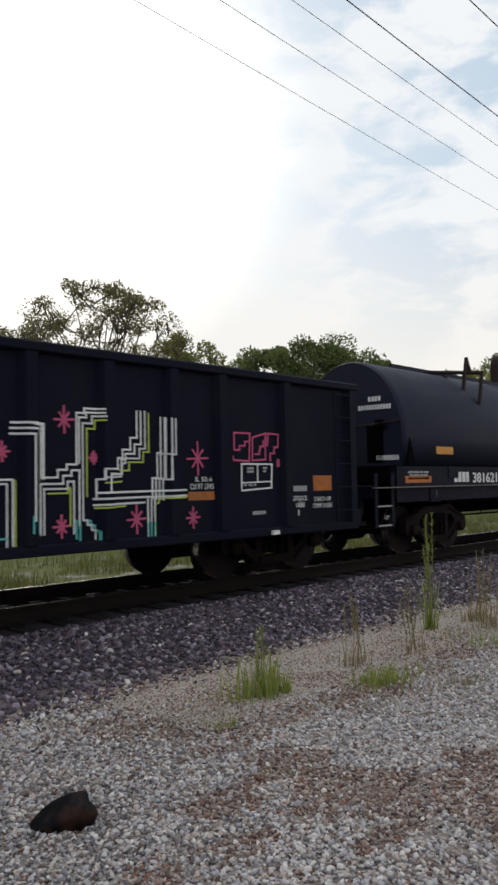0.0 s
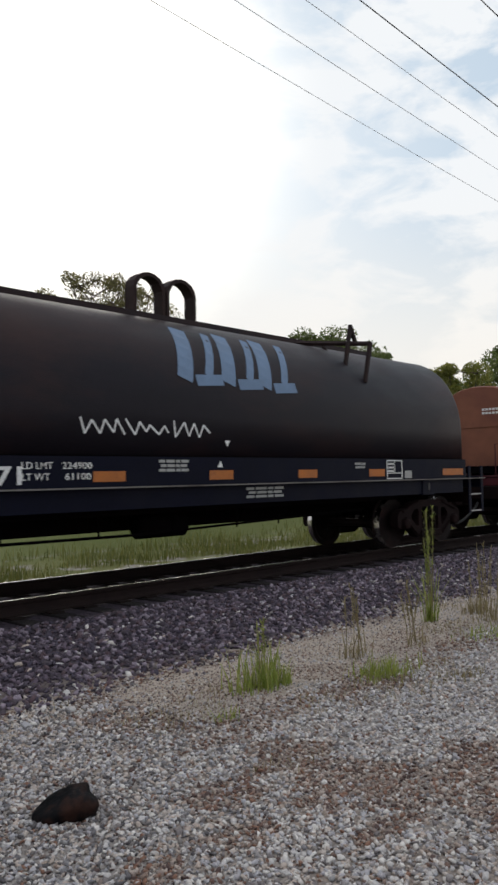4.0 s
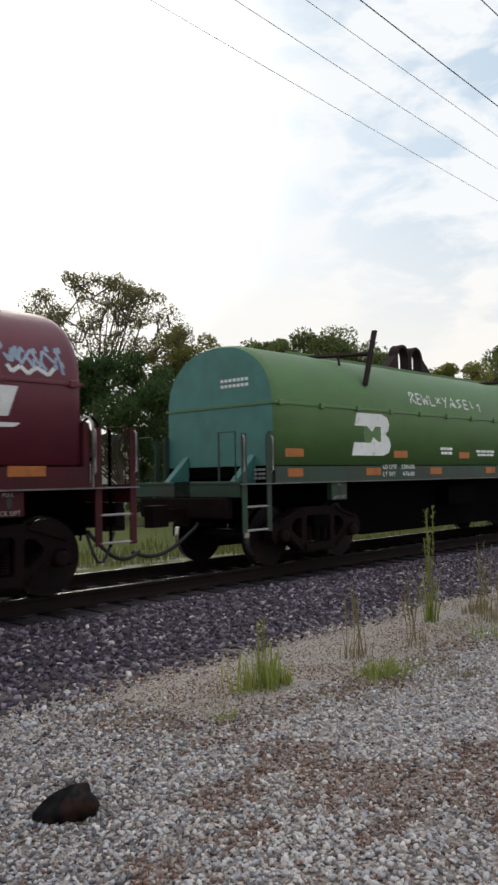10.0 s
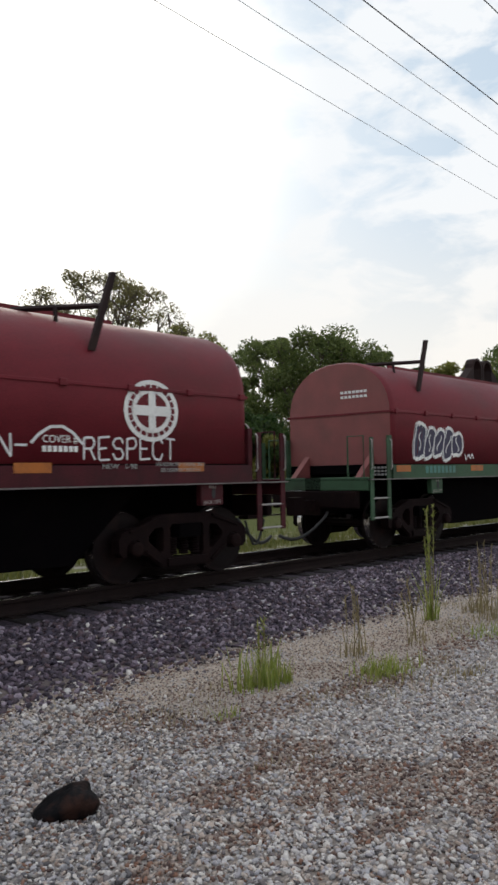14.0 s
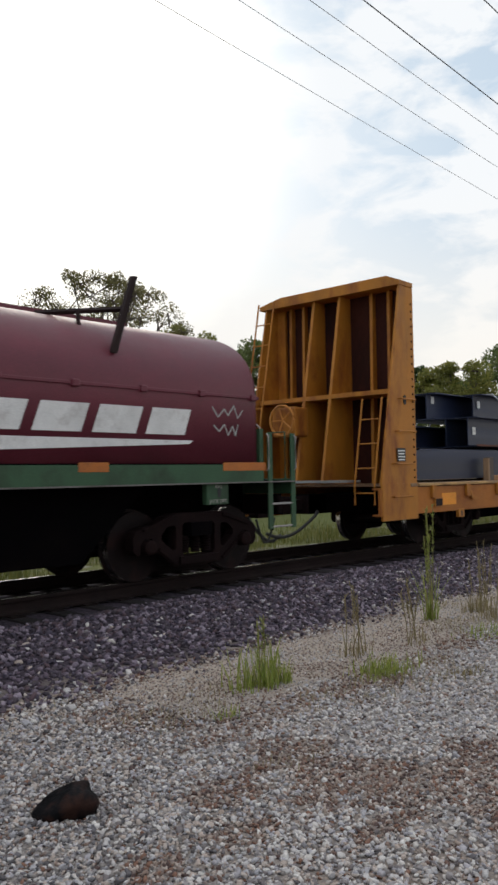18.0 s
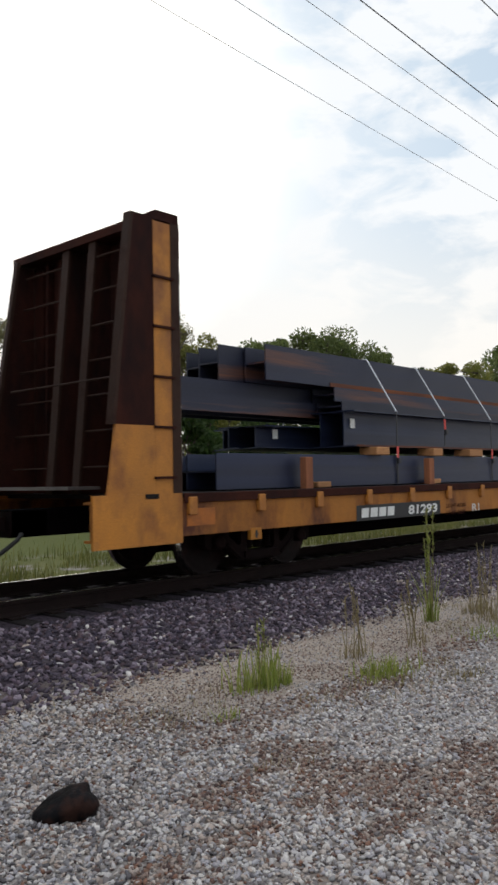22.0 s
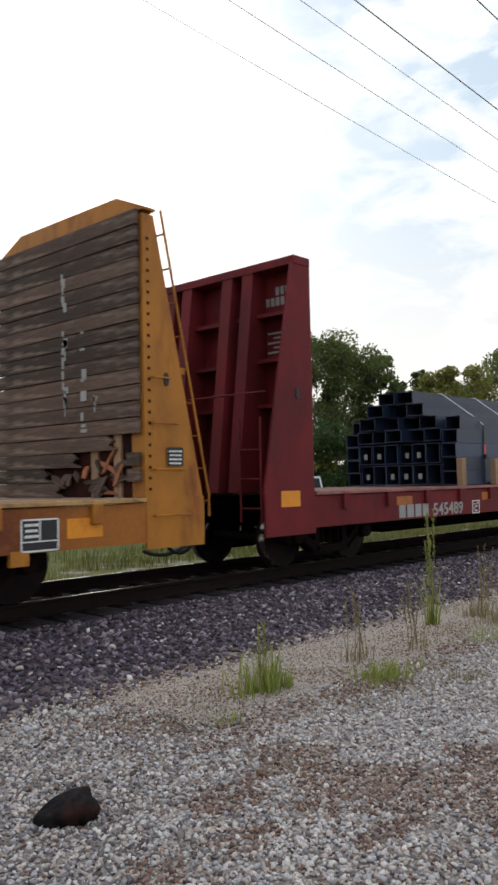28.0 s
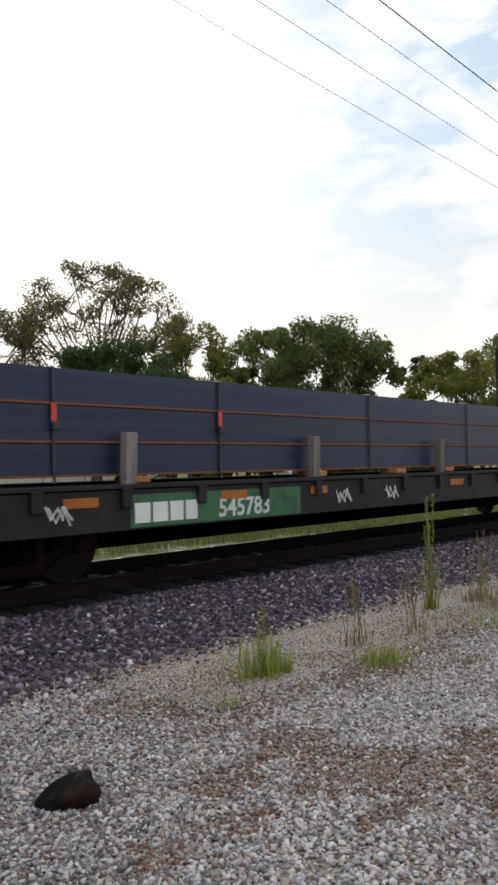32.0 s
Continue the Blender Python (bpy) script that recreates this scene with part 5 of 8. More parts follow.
def make_bulkhead(car, s, half, inner, deck, top, paint, planks, rusty, gable, style):
    """One end wall: tapering side columns, ribs, cross beams, cap and inside planking."""
    ip = s * inner
    t0, t1 = (1.12, 0.42) if s < 0 else (0.95, 0.18) if planks else (0.68, 0.12)          # depth at foot and head
    head = top - (0.13 if gable else 0.1)
    narrow = rusty is not None
    dirty = rusty or paint

    def span(a, b):
        return min(ip + s * a, ip + s * b), max(ip + s * a, ip + s * b)

    b = part("bulkhead", box(BM(), *span(0.03, 0.06), -1.5, 1.62, deck, top - 0.11), M["rust"] if planks else paint, car)
    for yy in (-1, 1):
        if narrow:
            if s > 0:
                part("side_column", box(BM(), *span(0.0, 0.14), yy * 1.53 - 0.02, yy * 1.53 + 0.02, deck - 0.02, head), dirty, b)
                part("corner_brace", tube(BM(), [(ip + 0.14, yy * 1.5, 2.45), (ip + 0.30, yy * 1.5, 1.96), (ip + 0.52, yy * 1.5, 1.08)], 0.022, 6), paint, b)
                part("corner_plate", box(BM(), *span(0, half - inner), yy * 1.545 - 0.02, yy * 1.545 + 0.02, 0.62, deck - 0.06), M["yellowrust"], b)
                continue
            low, mid, high = 0.95, 0.82, 0.42
            k_, k2_ = (0.2, 0.3) if yy < 0 else (0.0, 0.0)
            high_z = 2.0
            foot = [(ip + s * 0.16, deck - 0.02), (ip + s * (low + k_), deck - 0.02), (ip + s * (mid + max(k_, 0.08)), high_z), (ip + s * 0.16, high_z)]
            part("side_column", clean(prism(BM(), foot, yy * 1.53 - 0.02, yy * 1.53 + 0.02)), paint if yy < 0 else dirty, b)
            strip = 0.42
            part("side_column", clean(prism(BM(), [(ip + s * strip, high_z), (ip + s * (mid + k_), high_z), (ip + s * (high + k2_), head), (ip + s * strip, head)], yy * 1.53 - 0.02, yy * 1.53 + 0.02)), dirty, b)
            part("column_strip", box(BM(), *span(0.14, strip - 0.002), yy * 1.532 - 0.02, yy * 1.532 + 0.02, deck, head - 0.04), paint if yy < 0 else dirty, b)
            part("column_lip", box(BM(), *span(-0.01, 0.138), yy * 1.532 - 0.025, yy * 1.532 + 0.025, deck - 0.02, head), M["oldrung"], b, "dark worn edge channel")
            for i in range(5):
                part("column_rib", box(BM(), *span(0.10, 0.44), yy * 1.565 - 0.02, yy * 1.565 + 0.02, 1.35 + i * 0.62, 1.38 + i * 0.62), dirty, b)
            part("column_edge", clean(prism(BM(), [(ip + s * (mid + k_), high_z), (ip + s * (mid + k_ + 0.05), high_z), (ip + s * (high + k2_ + 0.05), head), (ip + s * (high + k2_), head)], yy * 1.53 - 0.02, yy * 1.53 - yy * 0.11)), M["oldrung"], b)
        else:
            part("side_column", clean(prism(BM(), [(ip, deck - 0.02), (ip + s * t0, deck - 0.02), (ip + s * t1, head), (ip, head)], yy * 1.53 - 0.02, yy * 1.53 + 0.02)), paint, b)
        part("column_flange", box(BM(), *span(0.004, 0.12), min(yy * 1.507, yy * 1.30), max(yy * 1.507, yy * 1.30), deck, head), dirty, b)
        part("corner_plate", box(BM(), *span(0, t0 if not narrow else half - inner), yy * 1.545 - 0.02, yy * 1.545 + 0.02, 0.55, deck), paint, b)
    if style == "posts":
        # two pairs of wide uprights and three cross beams
        for yy in (-0.62, -0.18, 0.75, 1.15):
            part("upright", clean(prism(BM(), [(ip + s * 0.06, deck), (ip + s * 0.78, deck), (ip + s * 0.36, head), (ip + s * 0.06, head)], yy - 0.11, yy + 0.11)), paint, b)
        for z in (2.45, 3.15, 3.85):
            part("cross_beam", box(BM(), *span(0.06, 0.3), -1.5, 1.5, z, z + 0.06), paint, b)
        part("grab_rail", tube(BM(), [(ip + s * 0.95, -1.45, 2.62), (ip + s * 0.95, 1.2, 2.62)], 0.014, 6), paint, b)
    elif style == "grooves":
        for yy in (-0.9, -0.28, 0.35, 1.0):
            part("upright", clean(prism(BM(), [(ip + s * 0.06, deck), (ip + s * 0.6, deck), (ip + s * 0.36, head), (ip + s * 0.06, head)], yy - 0.04, yy + 0.04)), paint, b)
        for yy in (-0.28, 0.35):
            lip = [(ip + s * 0.60, deck), (ip + s * 0.64, deck), (ip + s * 0.40, head), (ip + s * 0.36, head)]
            part("rib_flange", clean(prism(BM(), lip, yy - 0.06, yy + 0.06)), M["oldrung"], b, "worn brown rib flange")
        for y0 in (-1.12, 1.12):
            rungs(b, lambda z, k: ip + s * (0.72 - 0.08 * (z - deck)), 0.0, y0, 0.42, deck + 0.05, head - 0.1, M["oldrung"])
        part("grab_rail", tube(BM(), [(ip + s * 0.66, -0.9, 2.75), (ip + s * 0.66, 0.9, 2.75)], 0.014, 6), M["oldrung"], b)
        part("crossing_step", box(BM(), *span(0.55, 1.0), -0.75, 0.95, deck + 0.03, deck + 0.07), M["ledge"], b)
    else:
        for yy in (-1.15, -0.78, -0.22, 0.38, 0.80, 1.12):
            big = yy in (-0.22, 0.38)
            deep = (0.62, 0.3) if narrow else (t0 - 0.1, t1 - 0.06)
            bm = prism(BM(), [(ip + s * 0.06, deck), (ip + s * (deep[0] if big else 0.22), deck), (ip + s * (deep[1] if big else 0.16), head), (ip + s * 0.06, head)], yy - 0.03, yy + 0.03)
            part("rib", clean(bm), dirty, b)
            if narrow and big and s < 0:
                lip = [(ip + s * 0.62, deck), (ip + s * 0.66, deck), (ip + s * 0.34, head), (ip + s * 0.30, head)]
                part("rib_flange", clean(prism(BM(), lip, yy - 0.075, yy + 0.075)), M["oldrung"], b, "pale worn rib flange")
        if narrow and s < 0:
            for i in range(7):
                z = deck + 0.35 + i * 0.47
                for q0, q1 in ((-1.15, -0.3), (0.46, 1.4)):
                    part("ladder_rung", tube(BM(), [(ip + s * (0.60 - 0.085 * (z - deck)), q0, z), (ip + s * (0.60 - 0.085 * (z - deck)), q1, z)], 0.014, 6), M["oldrung"], b)
            part("grab_rail", tube(BM(), [(ip + s * 0.72, -1.2, 2.62), (ip + s * 0.72, 1.2, 2.62)], 0.014, 6), M["oldrung"], b)
            part("crossing_step", box(BM(), *span(0.5, 1.0), -0.55, 1.45, deck + 0.06, deck + 0.10), M["ledge"], b)
        if not narrow:
            part("cross_beam", box(BM(), *span(0.08, 0.72), -1.5, 1.5, 2.72, 2.80), paint, b)
    up = 0.17 if s > 0 else 0.06
    if gable:
        low = top - (0.08 if s > 0 else 0.13)
        cap = [(-1.56, low), (1.68, low), (1.68, top - 0.05), (1.15, top + up), (-1.05 if s > 0 else -1.3, top + up), (-1.56, top - 0.05)]
    elif narrow and s > 0:
        cap = [(-1.56, top - 0.14), (-1.15, top - 0.02), (1.30, top - 0.02), (1.68, top - 0.14), (1.68, top - 0.10), (1.30, top + 0.07), (-1.15, top + 0.07), (-1.56, top - 0.10)]
    else:
        cap = [(-1.56, top - 0.12), (1.68, top - 0.12), (1.68, top), (-1.56, top)]
    part("cap", clean(prism(BM(), cap, *span(0.005, 0.03 + t1 if gable else 0.38 if s < 0 else 0.16), "x")), paint if not narrow else M["rust"], b)
    if planks:
        n = 18
        h = (top - (0.08 if s > 0 else 0.12) - deck) / n
        pl = mesh_of(bevelled(box(BM(), -0.03, 0.03, -1.50, 1.66, 0.004, h - 0.006), 0.006), "plank", planks)
        for i in range(n):
            off = ip - s * (0.035 + 0.004 * (i * 7 % 3))
            if style == "broken" and i < 4:
                # snapped off short of the near column
                cut = (0.10, 0.35, -0.30, -1.05)[i]
                k = mesh_of(clean(prism(BM(), [(cut, 0.004), (1.66, 0.004), (1.66, h - 0.006), (cut + 0.18, h - 0.006), (cut + 0.05, h * 0.6), (cut + 0.14, h * 0.35)], -0.03, 0.03, "x")), "plank", planks)
                part("plank", k, None, b, at=pose(off, 0, deck + i * h))
                if i in (1, 2):
                    part("plank_stub", box(BM(), off - 0.03, off + 0.03, -1.50, -1.28, deck + i * h, deck + i * h + h * 0.8), planks, b)
                continue
            part("plank", pl, None, b, at=pose(off, 0, deck + i * h, 0.25 * math.sin(i * 5.1), 0, 0))
        if style == "broken":
            for yy in (-1.02, -0.55):
                part("inner_post", box(BM(), *span(-0.005, 0.028), yy - 0.07, yy + 0.07, deck, deck + 0.85), M["stakewood"], b)
            r = random.Random(14)
            for i in range(16):
                q, z = r.uniform(-1.25, 0.25), deck + 0.05 + 0.5 * r.random() ** 1.5
                w, hh = r.uniform(0.08, 0.24), r.uniform(0.035, 0.09)
                chip = prism(BM(), [(-w, 0), (w * 0.7, -hh * 0.4), (w, hh * 0.5), (w * 0.2, hh), (-w * 0.6, hh * 0.8)], -0.014, 0.014, "x")
                part("splinter", clean(chip), M["redstake"] if i % 3 == 1 else planks, b, "splintered wood", at=pose(ip - 0.02 - 0.004 * (i % 5), q, z, r.uniform(-70, 70), 0, 0))
    else:
        part("inner_sheet", box(BM(), *span(-0.03, 0.0), -1.53, 1.68, deck, top - 0.12), M["oxide"] if paint is M["oxidedark"] else paint, b)
    # rungs, rivets and a slot, its dark opening painted as a black disc
    for yy in (-1, 1):
        yo = yy * 1.575
        for i in range(0 if narrow or style in ("posts", "grooves") else 4):
            z = 0.95 + 0.56 * i
            depth = t0 - (t0 - t1) * max(0, z - deck) / (top - deck)
            x0, x1 = ip + s * (depth - 0.28), ip + s * (depth - 0.86 if depth > 0.95 else 0.10)
            part("grab_iron", tube(BM(), [(x0, yy * 1.55, z), (x0, yo + yy * 0.05, z), (x1, yo + yy * 0.05, z), (x1, yy * 1.55, z)], 0.013, 5), paint, b)
        if not narrow:
            part("slot", clean(lathe_at(ip + s * 0.35, yy * 1.551, 2.62, 0.07, 0.012)), M["plate"], b)
        for i in range(24 if planks and not narrow else 0):
            part("rivet", RIVET, None, b, at=pose(ip + s * 0.075, yy * 1.551, deck + 0.1 + i * (top - 0.4 - deck) / 24))
    edge = lambda z, k: ip + s * (k + t0 + (t1 - t0) * max(0.0, z - deck) / (top - deck))
    if style == "ladders":
        rungs(b, edge, 0.02, -1.22, 0.4, deck - 0.35, 2.65, paint)
        rungs(b, edge, 0.12, 1.42, 0.4, deck, top - 0.02, paint)
    elif style in ("plain", "broken") and not narrow:
        rungs(b, edge, 0.13, -1.36, 0.34, 0.9, top - 0.03, paint)
    elif style == "posts":
        rungs(b, lambda z, k: ip + s * 1.02, 0, -1.2, 0.4, 0.75, 2.25, paint)
    return b


def rungs(parent, edge, off, y, w, lo, hi, material):
    """A ladder that follows the sloping outer edge of an end wall."""
    for q in (-w / 2, w / 2):
        part("ladder_rail", tube(BM(), [(edge(z, off), y + q, z) for z in (lo, max(lo + 0.01, 1.17), hi)], 0.018, 6), material, parent)
    for i in range(int((hi - lo) / 0.42)):
        z = lo + 0.2 + i * 0.42
        part("ladder_rung", tube(BM(), [(edge(z, off), y - w / 2, z), (edge(z, off), y + w / 2, z)], 0.013, 6), material, parent)


def i_beam(bm, x0, x1, y, z, w, h, t=0.022):
    """A rolled H section on its side or upright: y, z its lower near corner."""
    a, b = y + w / 2 - t / 2, y + w / 2 + t / 2
    lo, hi = z + t, z + h - t
    prism(bm, [(y, z), (y + w, z), (y + w, lo), (b, lo), (b, hi), (y + w, hi), (y + w, z + h), (y, z + h), (y, hi), (a, hi), (a, lo), (y, lo)], x0, x1, "x")
    return clean(bm)


LONG, NARROW = 1.048, 0.797


def settled(p):
    return Vector((p[0] * LONG, p[1] * NARROW, EYE.z + (p[2] - EYE.z) * LONG))


def proportion(car):
    """Brings a finished coil car from its drawing to its true length, width and height; trucks keep theirs."""
    done = set()
    for ob in car.children_recursive:
        if ob.name.startswith("truck"):
            ob.location.x *= LONG
            continue
        if ob.parent.name.startswith("truck"):
            continue
        moved = ob.location.length > 0
        if moved:
            ob.location = settled(ob.location)
        me = ob.data
        if me.name in done:
            continue
        done.add(me.name)
        if moved:
            me.transform(Matrix.Diagonal((LONG, 1, LONG, 1)))
        else:
            for v in me.vertices:
                v.co = settled(v.co)
            me.update()


# ---- the train, front to back ----
LIFTS = {4: (-5.4, 5.8), 5: (-5.27, 5.75), 6: (-3.93, 4.5), 7: (-5.3, 6.1), 8: (-4.07, 4.6), 9: (-4.1, 4.67)}
gondola = make_gondola(2.8)
coilA, hA = make_coil_car(19.53, 6.72, (5.22, 5.65), M["coilblack"], M["coilblack"], M["black"], True, 3.5, "dark grey-black coil car with a smooth arched hood")
coilB, hB = make_coil_car(36.08, 6.72, (5.17, 5.62), M["coilbrownblack"], M["coilbrownblack"], M["black"], True, 3.5, "rust-tinged black coil car with blue and white graffiti")
coil4, hC = make_coil_car(53.19, 6.6, (5.5, 5.56), M["brown"], M["brown"], M["sill"], False, 4.28, "faded orange-brown coil car with a maroon sill", lifts=LIFTS[4])
coil5, _ = make_coil_car(70.55, 6.7, (5.5, 5.62), M["maroon"], M["maroon"], M["sill"], False, 4.48, "glossy maroon coil car with white lettering", lifts=LIFTS[5])
coil6, _ = make_coil_car(86.72, 5.42, (4.33, 4.34), M["green"], M["greenend"], M["greensill"], False, 3.03, "green coil car with pale chalky graffiti", lifts=LIFTS[6])
coil7, _ = make_coil_car(103.15, 6.8, (5.64, 5.75), M["red"], M["red"], M["sill"], False, 4.27, "mineral-red coil car with large white serif lettering", lifts=LIFTS[7])
coil8, _ = make_coil_car(119.85, 5.5, (4.45, 4.4), M["red"], M["maroonold"], M["greenframe"], False, 4.5, "maroon-hooded coil car on a green frame with white bubble graffiti", lifts=LIFTS[8])
coil9, _ = make_coil_car(134.75, 5.5, (4.1, 4.42), M["maroon"], M["maroonold"], M["greenframe"], False, 3.05, "maroon-hooded coil car on a green frame with blue graffiti", lifts=LIFTS[9])
flat1 = make_flat_car(154.47, 11.35, 10.42, 8.05, M["yellow"], M["darkwood"], "yellow bulkhead flat car with dark plank end walls", inner_left=10.18)
flat2 = make_flat_car(178.67, 11.35, 10.58, 8.0, M["ageyellow"], M["palewood"], "rust-stained yellow bulkhead flat car with pale grey planks", rusty=M["rust"], gable=False, left="plain", inner_left=9.98, deep=1)
flat3 = make_flat_car(202.97, 11.2, 10.23, 8.0, M["yellow"], M["brownwood"], "yellow bulkhead flat car with broken brown planks", right="broken", inner_left=10.06)
flat4 = make_flat_car(226.47, 10.9, 10.0, 9.0, M["oxidedark"], None, "oxide-red steel bulkhead flat car", gable=False, left="posts", right="posts", deep=2)
flat5 = make_flat_car(249.57, 11.0, 9.87, 7.9, M["worn"], None, "black bulkhead flat car with a green lettered panel", gable=False, deep=1, left="grooves", right="grooves")

# ---- marks on the cars ----
def sill_of(car):
    return next(o for o in car.children if o.name.startswith("side_sill")).data.materials[0]


def mark_coil_black(car, info, number, x_num, blue):
    write(number, x_num + 0.72, SILL_Y, 1.32, 0.19, M["silver"], car, 1.05, bold=0.006)
    name_blocks(car, x_num, 1.33, [0.12, 0.13, 0.13, 0.11], 0.19, SILL_Y, "silver", gap=0.03)
    load_limits(car, -2.9, 1.36, "224900", "61100", 0.9)
    reflectors(car, [(-6.5, -5.62), (-1.98, -1.52), (-0.14, 0.3), (1.68, 2.12), (3.5, 3.95), (5.88, 6.65)], 1.33, 1.45)
    patch("placard", -5.35, -4.72, 1.85, 1.99, HOOD_Y, M["amber"], car)
    triangle(car, 0.24, 1.76, 0.05, HOOD_Y)
    triangle(car, 0.06, 1.49, 0.05, SILL_Y, True)
    data_box(car, 4.02, 4.48, 1.29, 1.59, SILL_Y, False)
    patch("plate", 4.58, 4.80, 1.29, 1.42, SILL_Y, M["grey"], car)
    small_lines(car, -1.0, 1.55, 0.5, 3, "grey")
    small_lines(car, 0.6, 1.18, 0.8, 3, "grey", SIDE + 0.056)
    small_lines(car, 3.1, 1.52, 0.3, 2, "grey")
    # stencils on the end of the hood, facing along the track
    for z, w, n, y1 in ((2.80, 0.36, 4, -0.72), (2.65, 0.92, 12, -0.72), (1.74, 0.62, 10, -1.05)):
        for i in range(n):
            y0 = y1 - w / 2 + i * w / n
            part("stencil", box(BM(), -6.462, -6.454, y0, y0 + w / n * 0.7, z, z + 0.085), M["dullwhite"], car)
    # dark panel for the ladder recess's shade; bent grab rail on a bracket
    part("end_recess", bevelled(box(BM(), -6.462, -6.452, -0.95, -0.50, 1.70, 2.36), 0.003), M["under"], car, "dark panel standing for a shaded ladder recess")
    part("grab_bracket", bevelled(box(BM(), -6.54, -6.455, -1.02, -0.78, 2.30, 2.46), 0.02), M["under"], car)
    part("grab_rail", tube(BM(), [(-6.51, -1.52, 2.44), (-6.53, -0.9, 2.39), (-6.53, 0.2, 2.36), (-6.51, 1.3, 2.36)], 0.014, 6), M["oldrung"], car)
    part("end_wedge", clean(prism(BM(), [(-6.40, 1.66), (-6.10, 1.66), (-6.27, 2.12)], -1.525, -1.495)), M["under"], car)
    part("lift_plate", bevelled(box(BM(), -5.0, -4.62, -1.565, -1.53, 1.40, 1.62), 0.01), sill_of(car), car)
    part("clip_strip", box(BM(), -6.35, -5.75, -1.535, -1.505, 1.575, 1.585), M["rung"], car)
    small_lines(car, -6.40, 1.50, 0.7, 3, "grey")
    if blue:
        for x0 in (-0.3, 0.5, 1.25):
            ribbon([(x0 - 0.15, 2.62), (x0 + 0.12, 3.36)], 0.26, info, M["blue"], car, "graffiti_letter")
            ribbon([(x0 + 0.05, 2.62), (x0 + 0.55, 2.66)], 0.16, info, M["blue"], car, "graffiti_letter")
            ribbon([(x0 + 0.30, 2.70), (x0 + 0.62, 3.34)], 0.14, info, M["blue"], car, "graffiti_letter")
        for i in range(3):
            ribbon(squiggle(-2.15 + 0.7 * i, -1.5 + 0.7 * i, 1.86, 2.08, 7, i), 0.025, info, M["silver"], car)
    else:
        ribbon(squiggle(-2.3, -1.6, 1.82, 1.98, 9, 8), 0.02, info, M["grey"], car)


mark_coil_black(coilA, hA, "381621", -4.78, False)
mark_coil_black(coilB, hB, "381671", -4.68, True)


def mark_end_plates(car, half, info, number):
    """Stencils on the end of a hood and its sill, and the lift bracket's words."""
    bm = BM()
    for r in range(2):
        for i in range(7):
            box(bm, -half - 0.006, -half - 0.002, -0.85 + i * 0.11, -0.85 + i * 0.11 + 0.08, 2.78 - r * 0.085, 2.825 - r * 0.085)
    part("small_print", bm, M["white"], car)
    bm = BM()
    for r in range(3):
        for i in range(5):
            box(bm, -half - 0.056, -half - 0.052, -1.4 + i * 0.1, -1.4 + i * 0.1 + 0.07, 1.44 - r * 0.06, 1.475 - r * 0.06)
    part("small_print", bm, M["grey"], car)


def lift_words(car, x):
    write("PULL", x - 0.06, SIDE + 0.026, 1.195, 0.04, M["rung"], car, 0.13)
    write("JACK LIFT", x - 0.16, SIDE + 0.026, 1.0, 0.05, M["rung"], car, 0.32)


def serif_word(text, x, z, w, h, y, car, material, bold):
    """Upright letters with slab serifs, spread evenly to the width w."""
    ob_w = []
    for ch in text:
        xs = [v.co.x for v in lettering(ch, h, bold).vertices]
        ob_w.append((min(xs), max(xs) - min(xs)))
    k = (w - 0.09 * h * (len(text) - 1)) / sum(b for _, b in ob_w)
    for ch, (x0, lw) in zip(text, ob_w):
        me = lettering(ch, h, bold)
        me.transform(Matrix.Translation((-x0, 0, 0)))
        me.transform(Matrix.Diagonal((k, 1, 1, 1)))
        me.materials.clear()
        me.materials.append(material)
        part("lettering", me, material, car, at=pose(x, y, z))
        lw *= k
        t, e, st = 0.10 * h, 0.07 * h, 0.20 * h
        feet = {"I": [(-e, lw + e, 0), (-e, lw + e, 1)], "L": [(-e, st + e, 1), (-e, st + e, 0)], "R": [(-e, st + e, 0), (-e, st * 0.6, 1), (lw - st, lw + e, 0)], "A": [(-e, st + e * 0.5, 0), (lw - st - e * 0.5, lw + e, 0)], "C": []}.get(ch, [])
        for a, b, up in feet:
            zz = z + (h - t) * 0.995 if up else z
            patch("serif", x + a, x + b, zz, zz + t, y - 0.002, material, car)
        if ch == "C":
            patch("serif", x + lw - 0.06 * h, x + lw, z + h * 0.60, z + h, y - 0.002, material, car)
        x += lw + 0.09 * h


for c_, h_ in ((coil5, 6.7), (coil9, 5.5)):
    part("grab_bar", box(BM(), -h_ + 0.12, -h_ + 0.15, -1.54, -1.515, 1.75, 2.3), M["white"], c_, "white vertical grab bar")

# faded brown car
name_blocks(coil4, -5.76, 1.36, [0.15, 0.15, 0.13, 0.13], 0.16, SILL_Y, "grey")
write("534543", -4.94, SILL_Y, 1.36, 0.16, M["white"], coil4, 0.98)
load_limits(coil4, -3.12, 1.35, "235800", "50200", 1.15)
reflectors(coil4, [(-3.8, -3.35), (-1.54, -1.07), (0.9, 1.4), (3.2, 3.66), (5.42, 5.9), (-6.4, -5.95)], 1.315, 1.43, "amber")
reflectors(coil4, [(-3.68, -3.47), (-1.42, -1.2), (1.05, 1.28), (3.36, 3.56)], 1.432, 1.53, "white")
for x0, n in ((-5.1, 2), (-4.7, 2), (-4.22, 4), (-3.72, 6)):
    ribbon([(x0, 2.06), (x0 + 0.08, 2.18 if n < 4 else 2.24), (x0 + 0.16, 2.06)] + ([(x0 + 0.3, 2.2), (x0 + 0.42, 2.07), (x0 + 0.62, 2.1)] if n > 4 else []), 0.05, hC, M["silver"], coil4)
